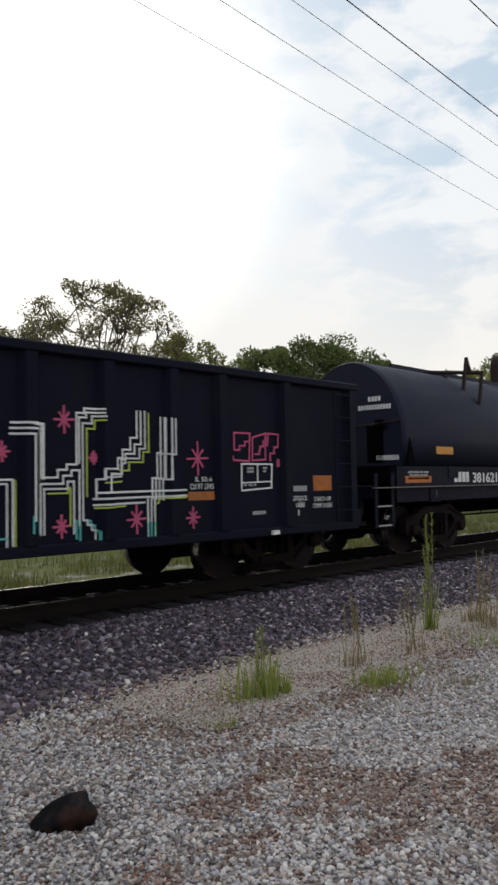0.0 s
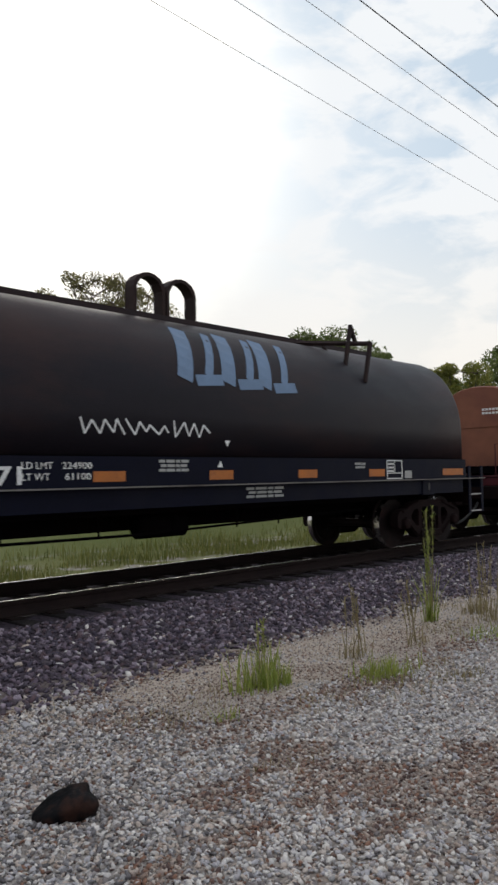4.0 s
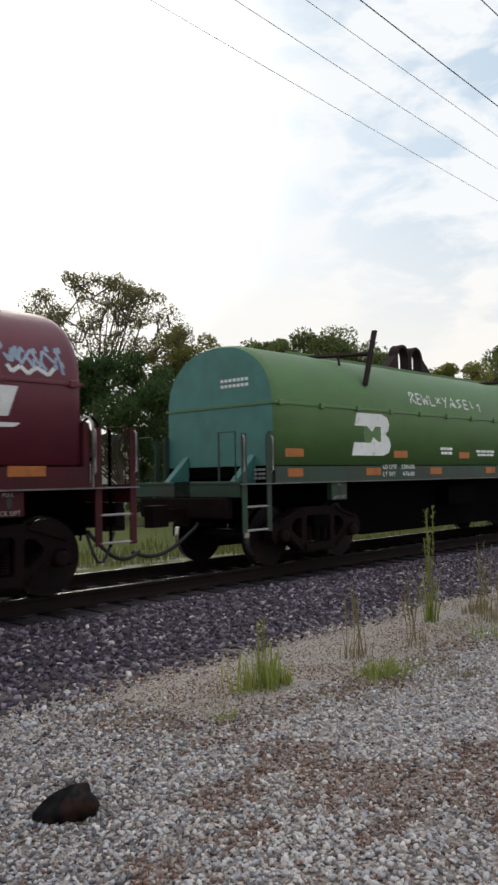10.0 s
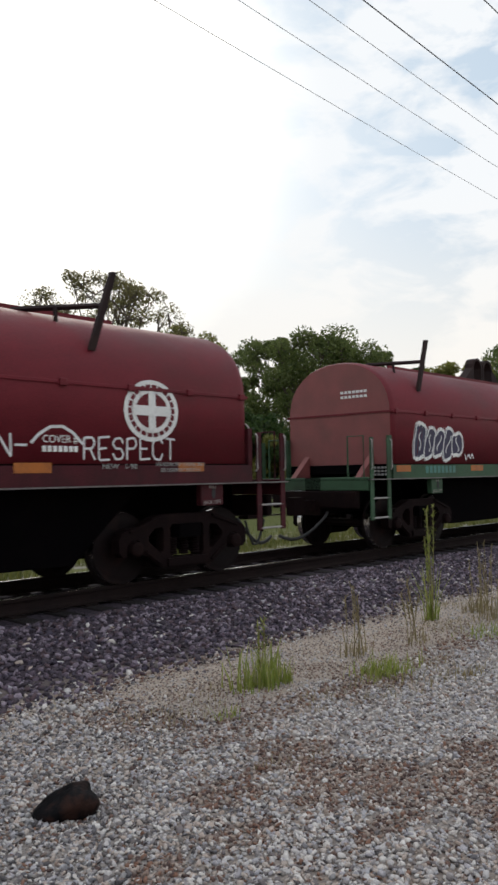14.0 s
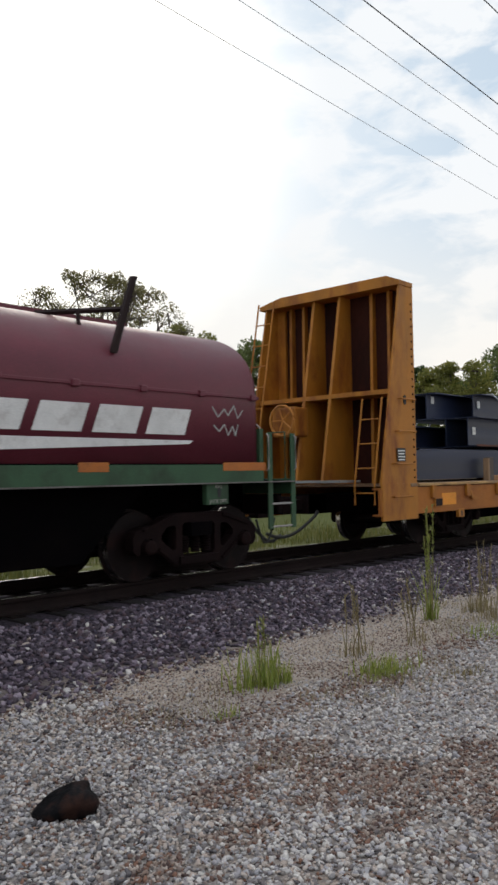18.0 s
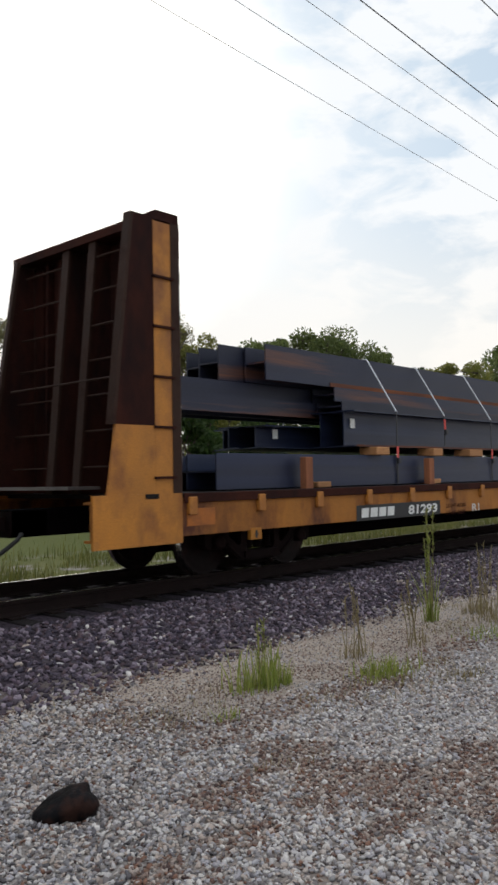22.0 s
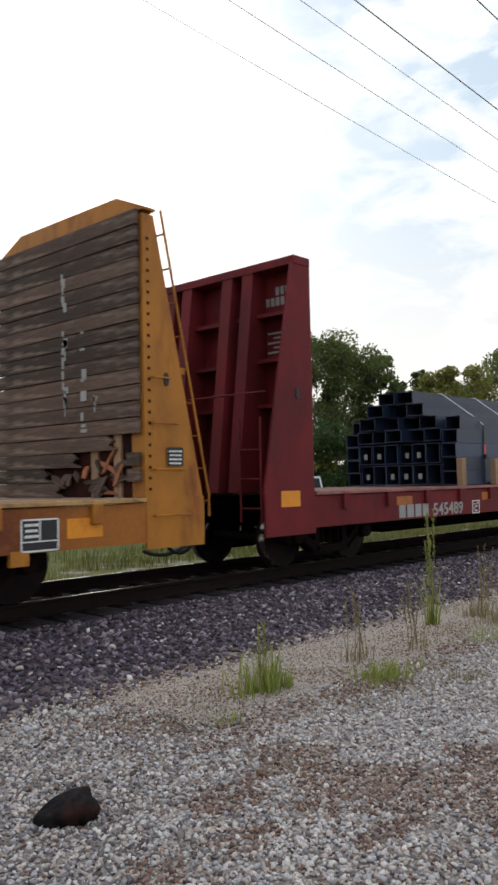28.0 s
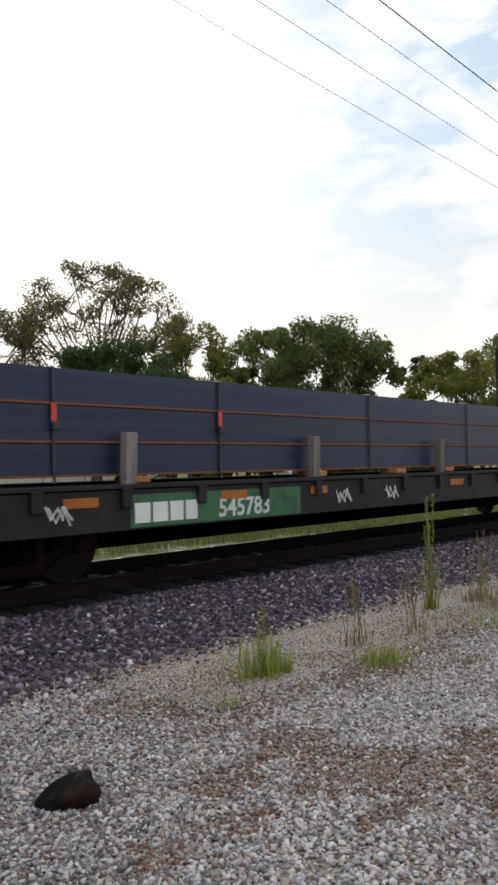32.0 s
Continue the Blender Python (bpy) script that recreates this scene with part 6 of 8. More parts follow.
for pts_, w_ in (([(4.74, 2.12), (4.80, 2.03), (4.84, 1.90)], 0.09), ([(4.78, 2.11), (4.90, 2.14), (4.95, 2.06), (4.86, 1.99)], 0.05), ([(4.98, 2.12), (4.95, 2.0), (4.96, 1.90)], 0.055), ([(5.16, 2.08), (5.06, 2.07), (5.03, 1.98), (5.09, 1.92), (5.18, 1.95)], 0.05), ([(5.05, 2.0), (5.16, 2.02)], 0.035), ([(5.22, 1.98), (5.24, 1.98)], 0.03),
                 ([(5.30, 1.94), (5.42, 1.92), (5.52, 1.88)], 0.07), ([(5.48, 1.99), (5.56, 1.88), (5.60, 1.97), (5.66, 1.86), (5.71, 1.98)], 0.045), ([(5.78, 2.0), (5.76, 1.86), (5.84, 1.83), (5.88, 1.99), (5.86, 1.80)], 0.05), ([(5.92, 2.04), (5.93, 1.86), (6.02, 1.76), (6.04, 1.88), (5.94, 1.82)], 0.04), ([(6.04, 1.78), (5.96, 1.66)], 0.03)):
    ribbon(pts_, w_, hC, M["ink"], coil4)
patch("painted_over_patch", -6.45, -3.05, 1.56, 2.09, HOOD_Y + 0.002, M["buffed"], coil4)
small_lines(coil4, -0.1, 1.49, 0.5, 3)
small_lines(coil4, 2.0, 1.47, 0.7, 2)
write("FOR RESTRICTED LOADING ONLY", 4.42, SILL_Y, 1.455, 0.05, M["white"], coil4, 0.86)
write("SEE EQUIPMENT REGISTER", 4.52, SILL_Y, 1.39, 0.05, M["white"], coil4, 0.70)
write("NEW 11-97", 3.95, SILL_Y, 1.41, 0.06, M["white"], coil4, 0.5)
triangle(coil4, 0.17, 1.64, 0.05, HOOD_Y)

# glossy maroon car
name_blocks(coil5, -5.93, 1.36, [0.14, 0.14, 0.13, 0.13], 0.16, SILL_Y, "grey")
write("534717", -5.1, SILL_Y, 1.36, 0.17, M["silver"], coil5, 0.74, bold=0.004)
serif_word("COIL", -1.08, 1.355, 0.70, 0.17, SILL_Y, coil5, M["white"], 0.006)
serif_word("CAR", -0.12, 1.355, 0.62, 0.17, SILL_Y, coil5, M["white"], 0.006)
write("& -XL", 0.58, SILL_Y, 1.38, 0.11, M["white"], coil5, 0.5, bold=0.006)
patch("underline", 0.56, 1.1, 1.345, 1.36, SILL_Y, M["white"], coil5)
reflectors(coil5, [(-3.7, -3.25), (-1.62, -1.19), (1.16, 1.62), (3.54, 3.98), (5.74, 6.2), (-6.4, -5.95)], 1.40, 1.51)
load_limits(coil5, -2.95, 1.35, "235000", "50900", 0.95, "grey")
big_owner_mark(coil5, 2.62, 1.80, 3.3, 0.55)
small_lines(coil5, 1.0, 1.99, 0.95, 3, "white", HOOD_Y, 0.06, 0.10)
triangle(coil5, 0.18, 1.62, 0.055, HOOD_Y)
small_lines(coil5, 2.3, 1.47, 0.7, 3)
small_lines(coil5, 4.6, 1.47, 0.8, 2)
for i in range(2):
    ribbon(squiggle(5.55, 6.5, 2.50 + 0.05 * i, 2.86, 13 - 2 * i, 20 + i), 0.035, hC, M["paleblue"], coil5)
ribbon(squiggle(5.75, 6.35, 2.46, 2.58, 6, 24), 0.045, hC, M["silver"], coil5)

# green car
lobes = [(-3.40, 2.36), (-2.68, 2.36), (-2.52, 2.31), (-2.45, 2.20), (-2.50, 2.09), (-2.58, 2.03), (-2.47, 1.96), (-2.42, 1.84), (-2.49, 1.72), (-2.66, 1.67), (-3.55, 1.67), (-3.49, 1.88), (-3.20, 1.88), (-3.20, 2.15), (-3.46, 2.15)]
part("emblem", clean(prism(BM(), lobes[::-1], HOOD_Y, HOOD_Y + 0.004)), M["white"], coil6, "white two-lobed painted emblem")
part("emblem_cut", clean(prism(BM(), [(-3.20, 1.88), (-3.02, 1.88), (-2.95, 1.98), (-2.80, 1.90), (-2.72, 1.90), (-2.72, 2.15), (-2.88, 2.15), (-2.98, 2.06), (-3.12, 2.15), (-3.20, 2.15)], HOOD_Y - 0.004, HOOD_Y)), M["green"], coil6)
reflectors(coil6, [(-5.2, -4.78), (-2.33, -1.9), (-0.04, 0.36), (2.4, 2.8), (4.9, 5.3)], 1.64, 1.76, y=HOOD_Y)
reflectors(coil6, [(-5.2, -4.85), (-3.22, -2.8), (-1.2, -0.8), (0.96, 1.36), (2.35, 2.75), (4.36, 4.7)], 1.35, 1.47)
load_limits(coil6, -2.74, 1.33, "238400", "47600", 1.0)
for i, (x0, pts) in enumerate([(-1.7, [(0, 0), (0, .24), (.14, .2), (.02, .12), (.16, 0)]), (-1.48, [(.12, .22), (0, .22), (0, .12), (.1, .12), (0, .1), (0, 0), (.12, 0)]), (-1.3, [(0, .22), (.05, 0), (.1, .14), (.15, 0), (.2, .22)]),
        (-1.02, [(0, .22), (0, 0), (.14, 0)]), (-0.8, [(0, .06), (.14, .18)]), (-0.8, [(0, .18), (.14, .06)]), (-0.55, [(0, .22), (.08, .1), (.16, .22), (.08, .1), (.05, -.02)]), (-0.3, [(0, 0), (.1, .22), (.2, 0), (.05, .08), (.15, .08)]),
        (-0.02, [(.16, .2), (0, .16), (.14, .06), (0, 0)]), (0.25, [(.15, .2), (0, .2), (0, .1), (.12, .1), (0, .1), (0, 0), (.15, 0)]), (0.5, [(.05, .2), (.05, .05), (.12, .05)]), (0.78, [(0, .1), (.1, .14), (.1, -.04)])]):
    ribbon([(x0 + a * 1.05, 2.60 + b * 0.85) for a, b in pts], 0.032, hC, M["silver"], coil6)
CHALK = (
    [(3.45, 2.98), (3.78, 3.0), (3.74, 2.66), (3.62, 2.54), (3.46, 2.58), (3.40, 2.70)],
    [(4.42, 2.92), (4.25, 3.0), (4.06, 2.9), (4.0, 2.7), (4.1, 2.54), (4.3, 2.52), (4.4, 2.66), (4.24, 2.70)],
    [(4.66, 3.0), (4.62, 2.5)], [(5.06, 2.98), (4.66, 2.72), (4.9, 2.6), (5.12, 2.48)],
    [(3.66, 2.26), (4.1, 2.34), (4.6, 2.26), (5.0, 2.30), (5.3, 2.22)],
)
for pts in CHALK:
    ribbon(pts, 0.05, hC, M["chalk"], coil6, "chalky_graffiti")
ribbon([(3.95, 2.2), (4.38, 2.21), (4.15, 2.02), (4.42, 1.9), (4.3, 1.72), (3.92, 1.76)], 0.06, hC, M["chalk"], coil6, "chalky_graffiti")
for x_, z_, w_ in ((5.18, 2.30, 0.12), (5.10, 1.62, 0.22), (5.26, 2.52, 0.10)):
    patch("rust_scar", x_, x_ + w_, z_, z_ + 0.10, HOOD_Y + (0.0 if z_ < 2.4 else 0.06), M["rust"], coil6)
small_lines(coil6, -0.75, 1.79, 0.45, 2, "white", HOOD_Y, 0.05, 0.08)
small_lines(coil6, 0.65, 1.76, 0.8, 2, "white", HOOD_Y, 0.045, 0.07)

# mineral-red car with large words
serif_word("COIL", -5.46, 1.77, 1.95, 0.56, HOOD_Y, coil7, M["white"], 0.022)
serif_word("CAR", -2.98, 1.77, 1.88, 0.56, HOOD_Y, coil7, M["white"], 0.022)
write("&", -1.03, HOOD_Y, 1.88, 0.38, M["white"], coil7, 0.42, bold=0.015)
write("-XL", -0.5, HOOD_Y, 1.92, 0.32, M["white"], coil7, 0.95, bold=0.015)
patch("underline", -1.05, 0.55, 1.79, 1.83, HOOD_Y, M["white"], coil7)
for q in (-0.9, -0.75, 0.32, 0.47):
    patch("wheel_mark", q, q + 0.08, 1.70, 1.78, HOOD_Y, M["white"], coil7)
write("INSULATED", 0.9, HOOD_Y, 2.0, 0.11, M["amber"], coil7, 0.82, bold=0.004)
patch("underline", 0.9, 1.72, 1.95, 1.97, HOOD_Y, M["amber"], coil7)
small_lines(coil7, 0.8, 1.86, 0.95, 2, "white", HOOD_Y, 0.045, 0.07)
ring = [k * math.pi / 16 for k in range(32)]
seal = part("seal", clean(prism(BM(), [(5.10 + 0.43 * math.cos(a), 2.16 + 0.375 * math.sin(a)) for a in ring], HOOD_Y, HOOD_Y + 0.004)), M["white"], coil7)
bm = BM()
prism(bm, [(5.10 + 0.25 * math.cos(a), 2.16 + 0.215 * math.sin(a)) for a in ring], HOOD_Y - 0.004, HOOD_Y)
part("seal_field", clean(bm), M["red"], coil7)
bm = BM()
stroke(bm, [(4.86, 2.16), (5.34, 2.16)], 0.12, HOOD_Y - 0.008)
stroke(bm, [(5.10, 1.96), (5.10, 2.36)], 0.11, HOOD_Y - 0.008)
part("seal_cross", clean(bm), M["white"], coil7)
bm = BM()
for k in range(22):
    a, b = k * math.pi / 11, (k + 0.22) * math.pi / 11
    stroke(bm, [(5.10 + 0.34 * math.cos(a), 2.16 + 0.295 * math.sin(a)), (5.10 + 0.34 * math.cos(b), 2.16 + 0.295 * math.sin(b))], 0.05, HOOD_Y - 0.004)
part("seal_pattern", clean(bm), M["red"], coil7)
SPRAY = {"H": "0004 4044 0242", "O": "103041433414030110", "N": "00044044", "R": "000434433202 2240", "E": "44040040 0232", "S": "43341403123241301001", "P": "000434433202", "C": "4334140301103041", "T": "2024 0444", "-": "0242"}


def spray_word(text, x, z, w, h, parent):
    """Loose single-stroke letters on a 4 x 4 grid, sprayed on a hood."""
    r = random.Random(len(text))
    step = w / len(text)
    for i, ch in enumerate(text):
        for run in SPRAY.get(ch, "").split():
            pts = [(x + step * (i + 0.19 * int(run[k]) + r.uniform(-0.03, 0.03)), z + h * (int(run[k + 1]) / 4 + r.uniform(-0.04, 0.04))) for k in range(0, len(run), 2)]
            ribbon(pts, 0.026, hC, M["silver"], parent, "graffiti_line")


spray_word("HONOR-N-", 1.86, 1.60, 1.56, 0.24, coil7)
ribbon([(3.42, 1.74), (3.52, 1.84), (3.66, 1.92), (3.82, 1.93), (3.96, 1.86), (4.08, 1.74)], 0.034, hC, M["silver"], coil7)
spray_word("RESPECT", 4.10, 1.57, 1.42, 0.25, coil7)
write("COVER #", 3.56, HOOD_Y, 1.75, 0.085, M["white"], coil7, 0.46)
for i in range(7):
    patch("cover_number", 3.56 + 0.068 * i, 3.61 + 0.068 * i, 1.65, 1.715, HOOD_Y, M["white"], coil7)
name_blocks(coil7, -6.04, 1.36, [0.16, 0.16, 0.14, 0.13], 0.17, SILL_Y, "grey")
write("534702", -5.2, SILL_Y, 1.36, 0.17, M["grey"], coil7, 0.82)
serif_word("COIL", -1.16, 1.37, 0.82, 0.17, SILL_Y, coil7, M["white"], 0.006)
serif_word("CAR", -0.12, 1.37, 0.62, 0.17, SILL_Y, coil7, M["white"], 0.006)
write("& -XL", 0.53, SILL_Y, 1.39, 0.10, M["white"], coil7, 0.46, bold=0.006)
reflectors(coil7, [(-3.69, -3.22), (-1.63, -1.18), (0.98, 1.44), (3.19, 3.65), (5.49, 5.93), (-6.5, -6.1)], 1.42, 1.53)
reflectors(coil7, [(-3.92, -3.7)], 1.40, 1.52, "white")
load_limits(coil7, -3.18, 1.36, "235000", "51000", 1.1)
triangle(coil7, 0.1, 1.62, 0.045, HOOD_Y)
small_lines(coil7, 2.0, 1.50, 0.8, 3)
write("NEW   1-98", 4.32, SILL_Y, 1.46, 0.06, M["grey"], coil7, 0.5)
write("FOR RESTRICTED LOADING ONLY", 5.12, SILL_Y, 1.49, 0.045, M["grey"], coil7, 0.82)
write("SEE EQUIPMENT REGISTER", 5.2, SILL_Y, 1.42, 0.045, M["grey"], coil7, 0.66)

# maroon hood, green frame, bubble letters
bubble_word(coil8, hC, -4.78, -3.10, 1.68, 2.16, 5, -0.01, M["violet"], M["white"], M["white"], 5)
ribbon(squiggle(-3.0, -2.6, 1.58, 1.75, 5, 70), 0.03, hC, M["silver"], coil8)
reflectors(coil8, [(-5.45, -5.0), (-2.8, -2.3), (-0.9, -0.5), (2.0, 2.4), (4.4, 4.9)], 1.38, 1.49)
write("COIL CAR", -0.5, SILL_Y, 1.34, 0.16, M["white"], coil8, 1.6, bold=0.01)
bars("faded_number", -4.5, SILL_Y, 1.35, [0.1] * 8, 0.13, 0.04, M["greenend"], coil8)
small_lines(coil8, 0.4, 1.9, 0.9, 3, "white", HOOD_Y, 0.055, 0.10)

# maroon hood, green frame, blue letters
for k in range(10):
    ribbon([(-5.35 + 0.27 * k, 2.52 - 0.03 * k - 0.12 * (k % 3 == 1)), (-5.35 + 0.27 * k, 3.06 - 0.045 * k + 0.06 * (k % 2))], 0.20, hC, M["haze"], coil9, "graffiti_haze", 0.003)
bubble_word(coil9, hC, -5.42, -3.05, 2.60, 3.02, 6, -0.055, M["skyfill"], M["iceblue"], M["ink"], 9)
ribbon(squiggle(-2.9, -2.4, 2.46, 2.62, 5, 80), 0.025, hC, M["lime"], coil9)
name_blocks(coil9, -5.0, 1.33, [0.17, 0.18], 0.16, SILL_Y, "grey", gap=0.05)
write("686443", -4.5, SILL_Y, 1.33, 0.16, M["grey"], coil9, 0.95)
load_limits(coil9, -3.0, 1.34, "240000", "47700", 0.85, "grey")
serif_word("COIL", -0.82, 1.34, 0.75, 0.165, SILL_Y, coil9, M["white"], 0.006)
serif_word("CAR", 0.05, 1.34, 0.55, 0.165, SILL_Y, coil9, M["white"], 0.006)
write("&", 0.64, SILL_Y, 1.36, 0.12, M["white"], coil9, 0.16, bold=0.006)
reflectors(coil9, [(-5.98, -5.66), (-3.45, -3.08), (-2.0, -1.56), (-1.24, -1.0), (0.86, 1.33), (2.46, 2.88), (4.75, 5.6)], 1.42, 1.53)
big_owner_mark(coil9, 0.9, 1.64, 3.35, 0.56)
small_lines(coil9, -0.33, 2.08, 0.96, 3, "white", HOOD_Y, 0.065, 0.115)
triangle(coil9, 0.1, 1.62, 0.055, HOOD_Y)
ribbon(squiggle(4.6, 5.2, 2.1, 2.3, 6, 81), 0.02, hC, M["grey"], coil9)
ribbon(squiggle(4.65, 5.1, 1.88, 2.05, 6, 82), 0.02, hC, M["grey"], coil9)
for c_, h_, n_ in ((coil4, 6.6, 4), (coil5, 6.7, 5), (coil6, 5.42, 6), (coil7, 6.8, 7), (coil8, 5.5, 8), (coil9, 5.5, 9)):
    mark_end_plates(c_, h_, hC, "")
    for at_ in LIFTS[n_]:
        lift_words(c_, at_)

for c_ in (coilA, coilB, coil4, coil5, coil6, coil7, coil8, coil9):
    proportion(c_)


# ---- loads on the flat cars ----
LOADS = []


def new_load(name, label, category, x):
    ob = thing(name, label, category, "loads on the flat cars", at=(x, MID, 0))
    LOADS.append((ob, x))
    return ob


def beam_flat(load, x0, x1, y, w, z, h, mat):
    """H section lying so that a flange faces outwards."""
    bm = BM()
    t = min(0.026, h / 3)
    a, b, lo, hi = y + t, y + w - t, z + h / 2 - t / 2, z + h / 2 + t / 2
    prism(bm, [(y, z), (a, z), (a, lo), (b, lo), (b, z), (y + w, z), (y + w, z + h), (b, z + h), (b, hi), (a, hi), (a, z + h), (y, z + h)], x0, x1, "x")
    return part("steel_beam", clean(bm), mat, load)


def beam_up(load, x0, x1, y, w, z, h, mat):
    return part("steel_beam", i_beam(BM(), x0, x1, y, z, w, h), mat, load)


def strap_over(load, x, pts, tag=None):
    """A strap over the load: skylight painted on top, shade painted down the sides."""
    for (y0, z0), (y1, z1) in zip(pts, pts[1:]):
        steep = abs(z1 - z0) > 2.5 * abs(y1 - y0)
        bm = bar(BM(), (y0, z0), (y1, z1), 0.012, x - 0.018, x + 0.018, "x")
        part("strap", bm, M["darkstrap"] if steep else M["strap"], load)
    if tag is not None:
        patch("strap_tag", x - 0.035, x + 0.035, tag - 0.1, tag + 0.1, pts[0][0] - 0.012, M["redtag"], load, 0.008)
        part("ratchet", bevelled(box(BM(), x - 0.03, x + 0.06, pts[0][0] - 0.05, pts[0][0], tag - 0.2, tag - 0.1), 0.01), M["darkstrap"], load)


def block(load, x, z, w=0.3, h=0.17, y=-1.46, d=0.35):
    part("timber_block", bevelled(box(BM(), x - w / 2, x + w / 2, y, y + d, z, z + h), 0.012), M["newwood"], load)


def stake(load, x, top=1.66, mat="stakewood", lean=0.0):
    bm = bevelled(box(BM(), -0.085, 0.085, -0.06, 0.06, 0.0, top - 0.98), 0.008)
    part("stake", bm, M[mat], load, at=pose(x, -1.47, 0.98, 0, lean, 0))


def load_one(x):
    load = new_load("steel_beam_load", "stack of blue-grey steel beams strapped on timber blocks", "steel beams", x)
    for i in range(4):
        beam_flat(load, -9.9 + 0.08 * i, 9.0 + 0.35 * (i % 3), -1.30 + i * 0.65, 0.60, 1.22, 0.54, M["beam"])
    beam_flat(load, -9.6, 9.6, -1.27, 0.6, 1.765, 0.03, M["beam"])
    for i, (a, b) in enumerate(((-7.33, 7.35), (-7.3, 7.3), (-8.55, 9.5), (-8.5, 9.45), (-8.8, 9.3))):
        beam_up(load, a, b, -1.30 + i * 0.52, 0.46, 1.87, 0.62 if i < 2 else 0.45, M["beam"])
    for i, (a, b) in enumerate(((-6.0, 7.15), (-7.12, 7.0), (-7.1, 7.1))):
        beam_up(load, a, b, -0.75 + i * 0.52, 0.46, 2.50, 0.58, M["beam"])
    part("rust_band", box(BM(), -7.4, 7.3, -1.314, -1.3015, 1.872, 1.91), M["rustband"], load, "rust-brown streak along the flange")
    for sx, tag in ((-5.55, None), (-4.93, 1.78), (-2.02, 1.76), (1.42, 1.80), (5.25, 1.8)):
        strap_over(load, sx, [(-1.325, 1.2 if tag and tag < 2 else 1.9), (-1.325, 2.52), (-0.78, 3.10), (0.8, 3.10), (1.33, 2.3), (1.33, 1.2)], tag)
    for bx, w in ((-3.78, 0.36), (-0.36, 0.6), (1.98, 0.75), (4.62, 0.5)):
        block(load, bx, 1.765, w, 0.13)
    for bx in (-2.83, 0.53, 2.9, -6.9, 7.15):
        block(load, bx, 1.175, 0.34, 0.10)
    for sx in (-7.22, -3.2, 3.5, 7.45):
        stake(load, sx, 1.64, "oldwood")
        part("stake", bevelled(box(BM(), sx - 0.15, sx - 0.09, -1.53, -1.41, 1.0, 1.62), 0.006), M["stakewood"], load)
    part("timber_block", box(BM(), -3.69, -3.57, -0.775, -0.755, 2.62, 2.92), M["newwood"], load)
    for px, z, y in ((-7.16, 2.12, -1.076), (-5.85, 2.78, -0.536), (-6.95, 2.86, 0.0)):
        part("paper_tag", box(BM(), px, px + 0.13, y - 0.022, y - 0.016, z, z + 0.16), M["white"], load)
    return load


def load_two(x):
    load = new_load("steel_beam_load", "tall stack of rust-streaked steel beams strapped down", "steel beams", x)
    for i in range(4):
        beam_flat(load, -9.1 + 0.1 * i, 9.35 - 0.2 * (i % 2), -1.30 + i * 0.65, 0.60, 1.19, 0.50, M["beam"])
    for i, (a, b) in enumerate(((-5.85, 6.05), (-5.8, 6.0), (-6.9, 5.9), (-7.0, 5.95), (-6.6, 5.8))):
        beam_up(load, a, b, -1.30 + i * 0.52, 0.46, 1.83, 0.61 if i < 2 else 0.38, M["beam"])
    for i, (a, b) in enumerate(((-5.7, 7.6), (-10.0, 7.7), (-10.05, 7.6))):
        beam_flat(load, a, b, -0.80 + i * 0.55, 0.5, 2.63, 0.24, M["beamrust"])
        beam_flat(load, -5.7 if i == 0 else -10.0, 9.3 + 0.2 * i, -0.95 + i * 0.60, 0.55, 2.45 if i == 0 else 2.36, 0.17 if i == 0 else 0.26, M["beamrust"])
    for i, (a, b) in enumerate(((-7.36, 5.45), (-7.9, 5.4), (-7.7, 5.35))):
        beam_flat(load, a, b, -0.70 + i * 0.5, 0.46, 2.885, 0.56, M["beamrust"])
    part("rust_band", box(BM(), -5.7, 5.4, -0.714, -0.7015, 2.885, 2.955), M["rustband"], load, "rust-orange streak along the seam")
    part("rust_band", box(BM(), -5.8, 6.0, -1.314, -1.3015, 1.832, 1.865), M["rustband"], load, "rust-orange streak along the flange")
    for sx, tag in ((-4.6, 1.75), (-2.9, 2.3), (-0.95, 1.75), (2.3, 1.75), (3.58, 2.3), (4.62, 1.8)):
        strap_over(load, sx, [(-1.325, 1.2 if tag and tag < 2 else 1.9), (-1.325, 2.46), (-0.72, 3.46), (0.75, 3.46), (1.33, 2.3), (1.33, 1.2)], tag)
    for bx, w in ((-1.9, 0.55), (1.53, 0.7), (5.62, 0.58), (-5.25, 0.4), (-3.4, 0.35)):
        block(load, bx, 1.69, w, 0.135)
    for bx in (0.4, -3.5, 4.2, 7.6, -6.9):
        block(load, bx, 1.175, 0.34, 0.09)
    for sx, m in ((-7.36, "redstake"), (-3.78, "redstake"), (4.42, "redstake"), (7.87, "redstake")):
        stake(load, sx, 1.64, m)
    for px, z, y in ((-5.7, 2.15, -1.09), (-6.5, 2.0, -0.05)):
        part("paper_tag", box(BM(), px, px + 0.13, y - 0.022, y - 0.016, z, z + 0.16), M["white"], load)
    return load


